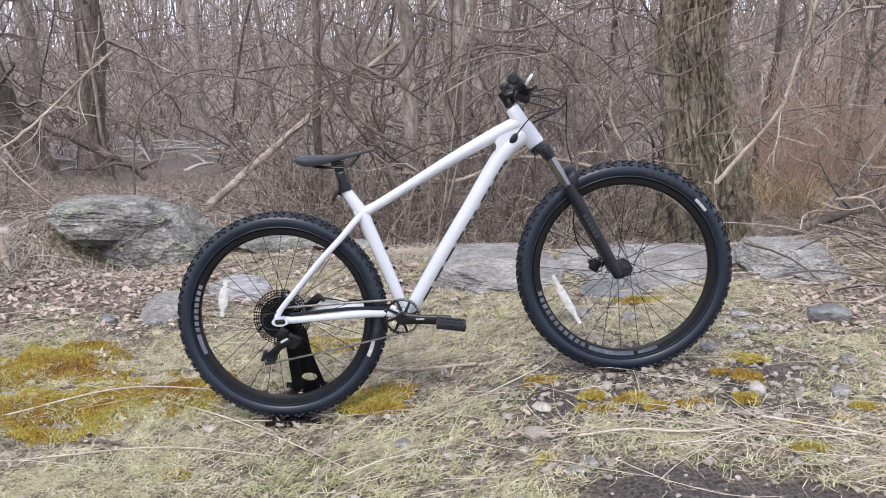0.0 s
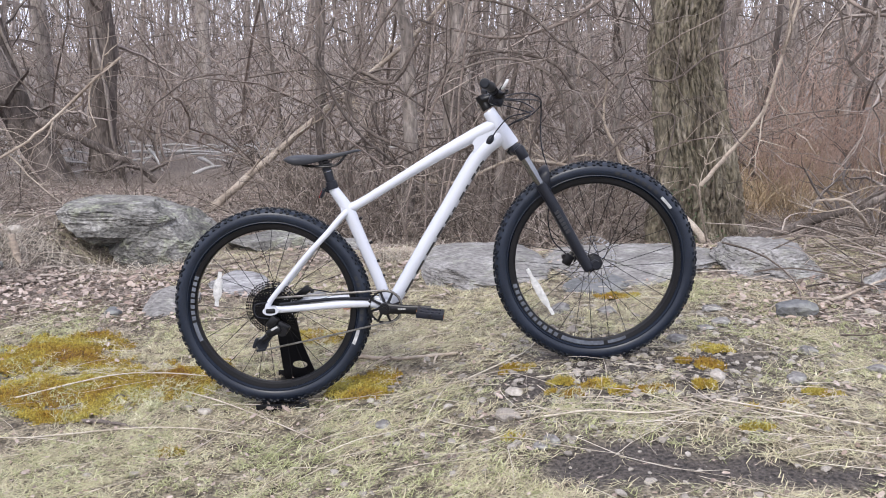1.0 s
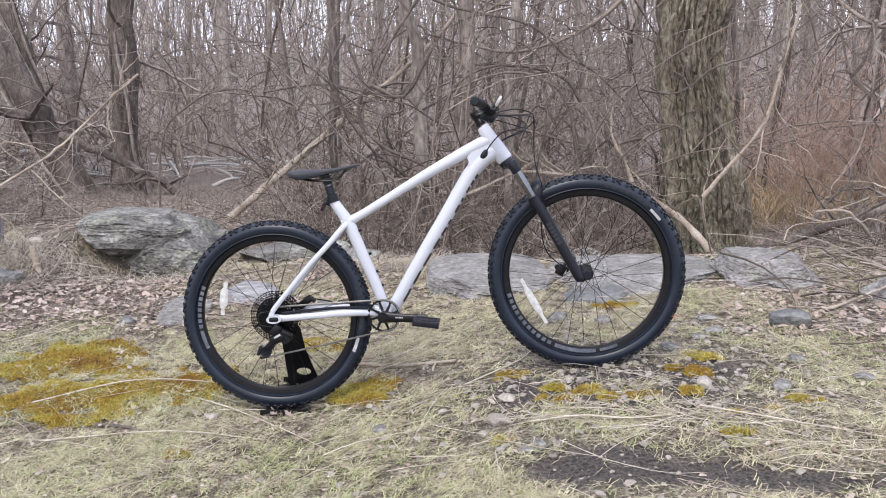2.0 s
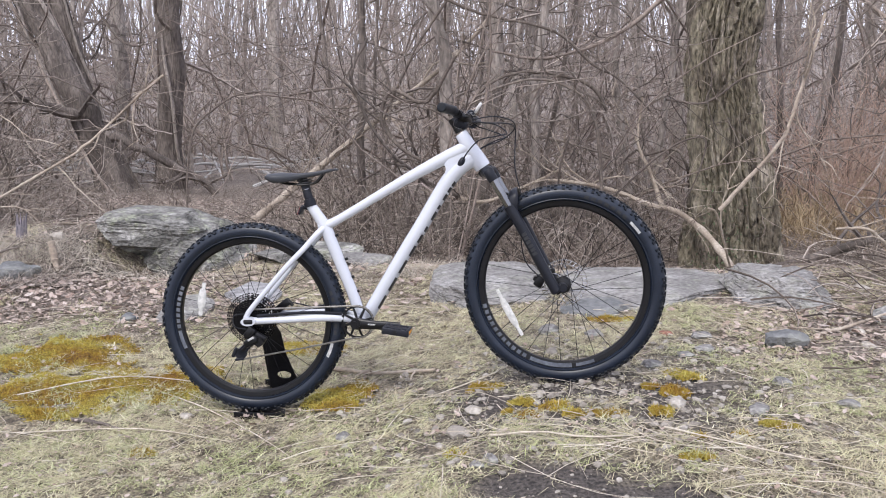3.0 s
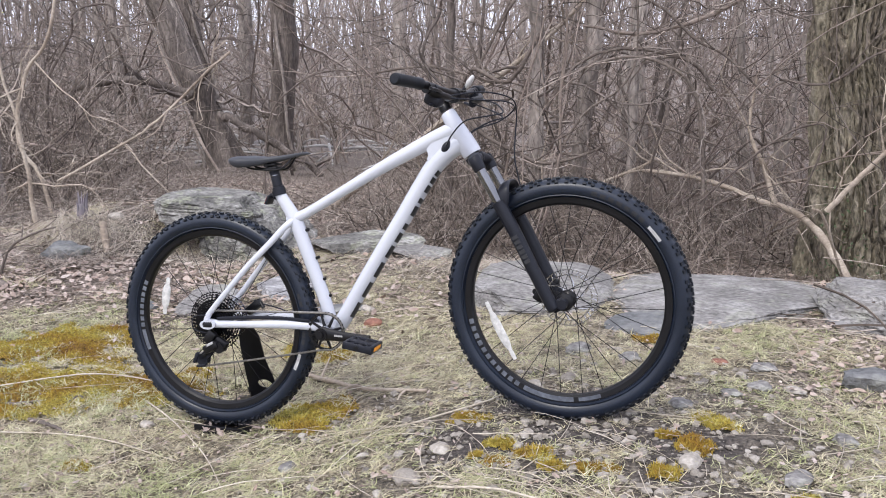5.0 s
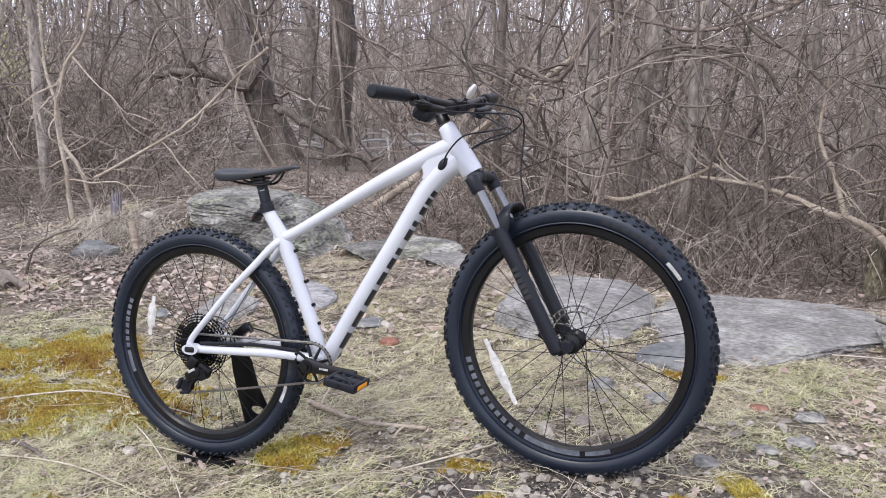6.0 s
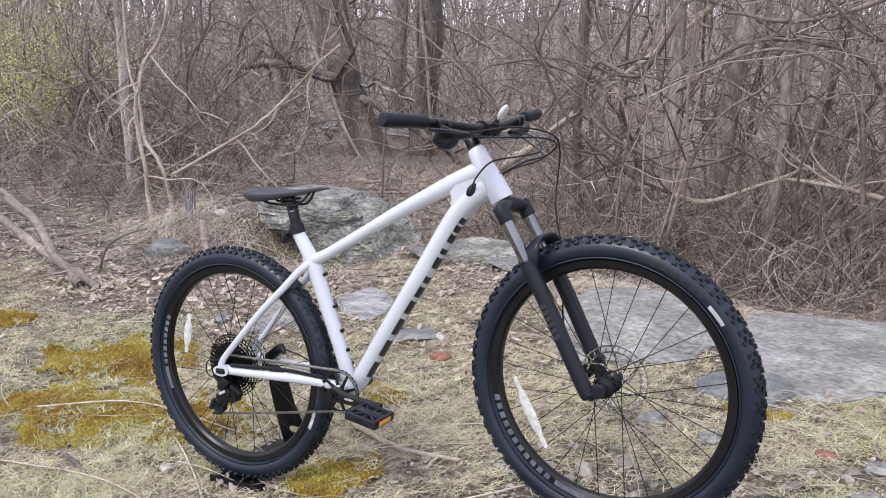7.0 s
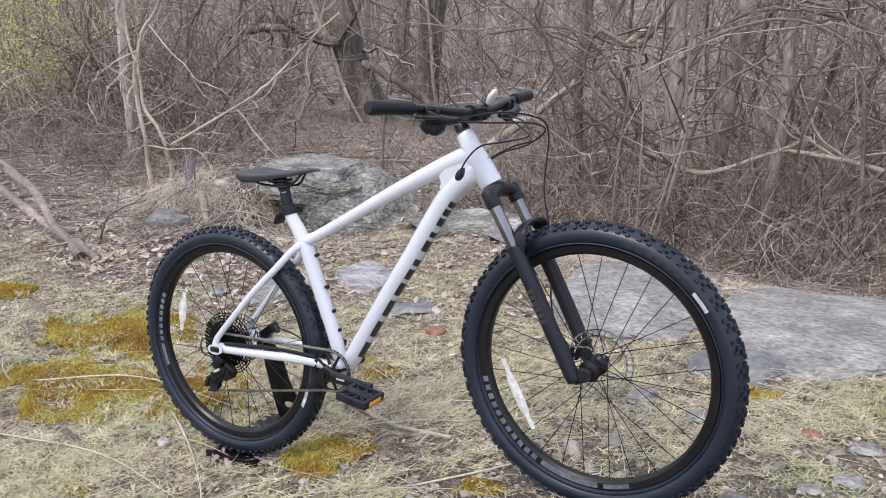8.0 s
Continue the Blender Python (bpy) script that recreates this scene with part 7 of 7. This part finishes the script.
for s in (-1, 1):
    g = Geo()
    gp = np.array([q(0.7912, 0.8190, s * 0.410), q(0.7917, 0.8188, s * 0.408), q(0.7925, 0.8186, s * 0.402), q(0.8, 0.8163, s * 0.35), q(0.808, 0.814, s * 0.30), q(0.8125, 0.8123, s * 0.272), q(0.813, 0.812, s * 0.268)])
    tube(g, gp, [0.013, 0.0155, 0.0168, 0.0162, 0.016, 0.0175, 0.015], 22, (0, 0, 1))
    part("grip", steered(g, BAR_STEER), KNOB, bar, "black rubber grip", 45)
    g = Geo()
    rod(g, q(0.8185, 0.8035, s * 0.236), q(0.8205, 0.803, s * 0.222), 0.0165, 16)
    tube(g, spline([q(0.83, 0.795, s * 0.232), q(0.845, 0.786, s * 0.215), q(0.853, 0.780, s * 0.165), q(0.852, 0.779, s * 0.105)], 12), [0.013, 0.0145, 0.015, 0.0145, 0.0135, 0.013, 0.0125, 0.012, 0.0115, 0.0105, 0.009, 0.006], 12, (0, 0, 1))
    lev = part("brake_lever", steered(g, BAR_STEER), BLACK, bar, "black hydraulic brake lever", 45)
    g = Geo()
    tube(g, spline([q(0.848, 0.788 - 0.002 * s, s * 0.205), q(0.862, 0.785 - 0.008 * s, s * 0.235), q(0.868, 0.782 - 0.014 * s, s * 0.285), q(0.864, 0.782 - 0.016 * s, s * 0.315), q(0.866, 0.782 - 0.017 * s, s * 0.33)], 16), np.interp(np.linspace(0, 1, 16), [0, 0.3, 0.9, 1], [0.006, 0.0055, 0.006, 0.004]), 10, (0, 0, 1), 0.8)
    part("lever_blade", steered(g, BAR_STEER), STEEL if s > 0 else BLACK, lev, "silver lever blade" if s > 0 else "black lever blade", 60)
g = Geo()
rod(g, q(0.823, 0.801, -0.196), q(0.825, 0.800, -0.184), 0.016, 16)
block(g, pose(*q(0.832, 0.770, -0.20), 10, 20, 0), (0.052, 0.050, 0.034), 0.012)
rod(g, q(0.828, 0.775, -0.175), q(0.832, 0.766, -0.225), 0.015, 16)
tube(g, spline([q(0.838, 0.770, -0.20), q(0.832, 0.758, -0.215), q(0.83, 0.755, -0.228)], 8), [0.008, 0.009, 0.009, 0.009, 0.0085, 0.008, 0.007, 0.004], 8, (0, 0, 1), 0.7)
part("gear_shifter", steered(g, BAR_STEER), MATTE, bar, "black trigger gear shifter under the bar", 40)
g = Geo()
rod(g, q(0.824, 0.800, 0.196), q(0.826, 0.799, 0.184), 0.016, 16)
rod(g, q(0.832, 0.772, 0.19), q(0.828, 0.775, 0.21), 0.015, 14)
block(g, pose(*q(0.81, 0.765, 0.215), 0, 20, -20), (0.04, 0.016, 0.008), 0.003)
part("seat_remote", steered(g, BAR_STEER), MATTE, bar, "black dropper post remote lever", 40)
g = Geo()
lathe(g, [(0.001, -0.006), (0.017, -0.006), (0.020, -0.003), (0.020, 0.003), (0.017, 0.006), (0.001, 0.006)], 24)
m = pose(*q(0.866, 0.832, 0.028), 0, 0, 90) @ pose(0, 0, 0, 30, 0, 0)
m = np.array(m @ Matrix.Diagonal((0.8, 0.9, 1.15, 1)))
g.v = [v @ m[:3, :3].T + m[:3, 3] for v in g.v]
fr = part("front_reflector", steered(g, BAR_STEER), CLEAR_REFLECTOR, bar, "white oval front reflector on a bracket", 40)
g = Geo()
rod(g, q(0.835, 0.790, 0.034), q(0.837, 0.790, 0.050), 0.0195, 16)
block(g, pose(*q(0.848, 0.812, 0.038), 0, 35, 0), (0.010, 0.014, 0.035), 0.003)
part("reflector_bracket", steered(g, BAR_STEER), MATTE, fr)
for pts in ([(0.842, 0.776, -0.17), (0.915, 0.775, -0.07), (0.985, 0.775, 0.02), (1.0, 0.755, 0.075), (0.955, 0.715, 0.07), (0.895, 0.690, 0.045), (0.85, 0.655, 0.03)],
            [(0.85, 0.782, -0.14), (0.93, 0.80, -0.03), (0.995, 0.785, 0.05), (1.005, 0.745, 0.085), (1.005, 0.68, 0.085), (1.01, 0.60, 0.07), (1.04, 0.50, 0.055)],
            [(0.85, 0.782, 0.14), (0.93, 0.772, 0.09), (0.975, 0.742, 0.03), (0.94, 0.728, -0.03), (0.88, 0.712, -0.052), (0.838, 0.668, -0.05), (0.815, 0.630, -0.03)],
            [(0.835, 0.77, 0.19), (0.90, 0.752, 0.14), (0.965, 0.728, 0.07), (0.935, 0.712, 0.03), (0.875, 0.680, 0.042), (0.83, 0.64, 0.032)],
            ):
    g = Geo()
    tube(g, spline([q(*p) for p in pts], 40), 0.0024, 8)
    part("cable", g, MATTE, bar, "black brake or gear cable", 60)
g = Geo()
tube(g, spline([q(1.04, 0.50, 0.055), q(1.045, 0.42, 0.09), q(1.04, 0.33, 0.092), q(1.06, 0.25, 0.088), q(1.11, 0.20, 0.068)], 24), 0.0024, 8)
part("brake_hose", g, MATTE, fork, "black brake hose along the fork leg", 60)


# ---- stand ----
def build_stand():
    st = thing("bike_stand", "black bent sheet-metal display stand under the rear hub", "bike stand", pose(-0.54, 3.08, height(-0.54, 3.08)))
    z0 = 0.0
    g = Geo()
    block(g, pose(0.0, -0.01, z0 + 0.006, 0, 0, 3), (0.19, 0.36, 0.008), 0.002)
    block(g, pose(0.0, 0.165, z0 + 0.02, 0, 0, 3), (0.16, 0.005, 0.034), 0.001)
    block(g, pose(0.0, -0.187, z0 + 0.008, 0, 0, 3), (0.19, 0.006, 0.03), 0.001)
    part("base_plate", g, BLACK, st, smooth=30)
    g = Geo()
    n = 48
    outer, inner = [], []
    cx, cz = 0.022, 0.075
    poly = np.array([(-0.045, 0.0), (0.082, 0.0), (0.086, 0.03), (0.03, 0.20), (0.02, 0.29), (-0.02, 0.335), (-0.06, 0.30), (-0.062, 0.24)])
    for k in range(n):
        a = 2 * math.pi * k / n
        d = np.array([math.cos(a), math.sin(a)])
        best = 9.0
        for i in range(len(poly)):
            p, e = poly[i] - (cx, cz), poly[(i + 1) % len(poly)] - poly[i]
            det = d[0] * -e[1] + d[1] * e[0]
            if abs(det) > 1e-9:
                u = (p[0] * -e[1] + p[1] * e[0]) / det
                w = (d[0] * p[1] - d[1] * p[0]) / det
                if u > 0 and -1e-6 <= w <= 1 + 1e-6:
                    best = min(best, u)
        outer.append((cx + d[0] * best, cz + d[1] * best))
        inner.append((cx + 0.030 * d[0], cz + 0.017 * d[1]))
    v = []
    for ring in (outer, inner):
        for dy in (0, 0.004):
            v += [(x, 0.125 - 0.27 * z + dy + 0.25 * z * z, z + 0.006) for x, z in ring]
    f = []
    for i in range(n):
        j = (i + 1) % n
        f += [[i, j, 2 * n + j, 2 * n + i], [n + j, n + i, 3 * n + i, 3 * n + j], [j, i, n + i, n + j], [2 * n + i, 2 * n + j, 3 * n + j, 3 * n + i]]
    g.add(v, f)
    part("upright_plate", g, BLACK, st, "black upright plate with an oval hole", 30)
    g = Geo()
    tube(g, [(-0.03, 0.02, 0.335), (-0.03, 0.07, 0.335)], [0.014, 0.014], 14)
    part("axle_hook", g, BLACK, st)


build_stand()
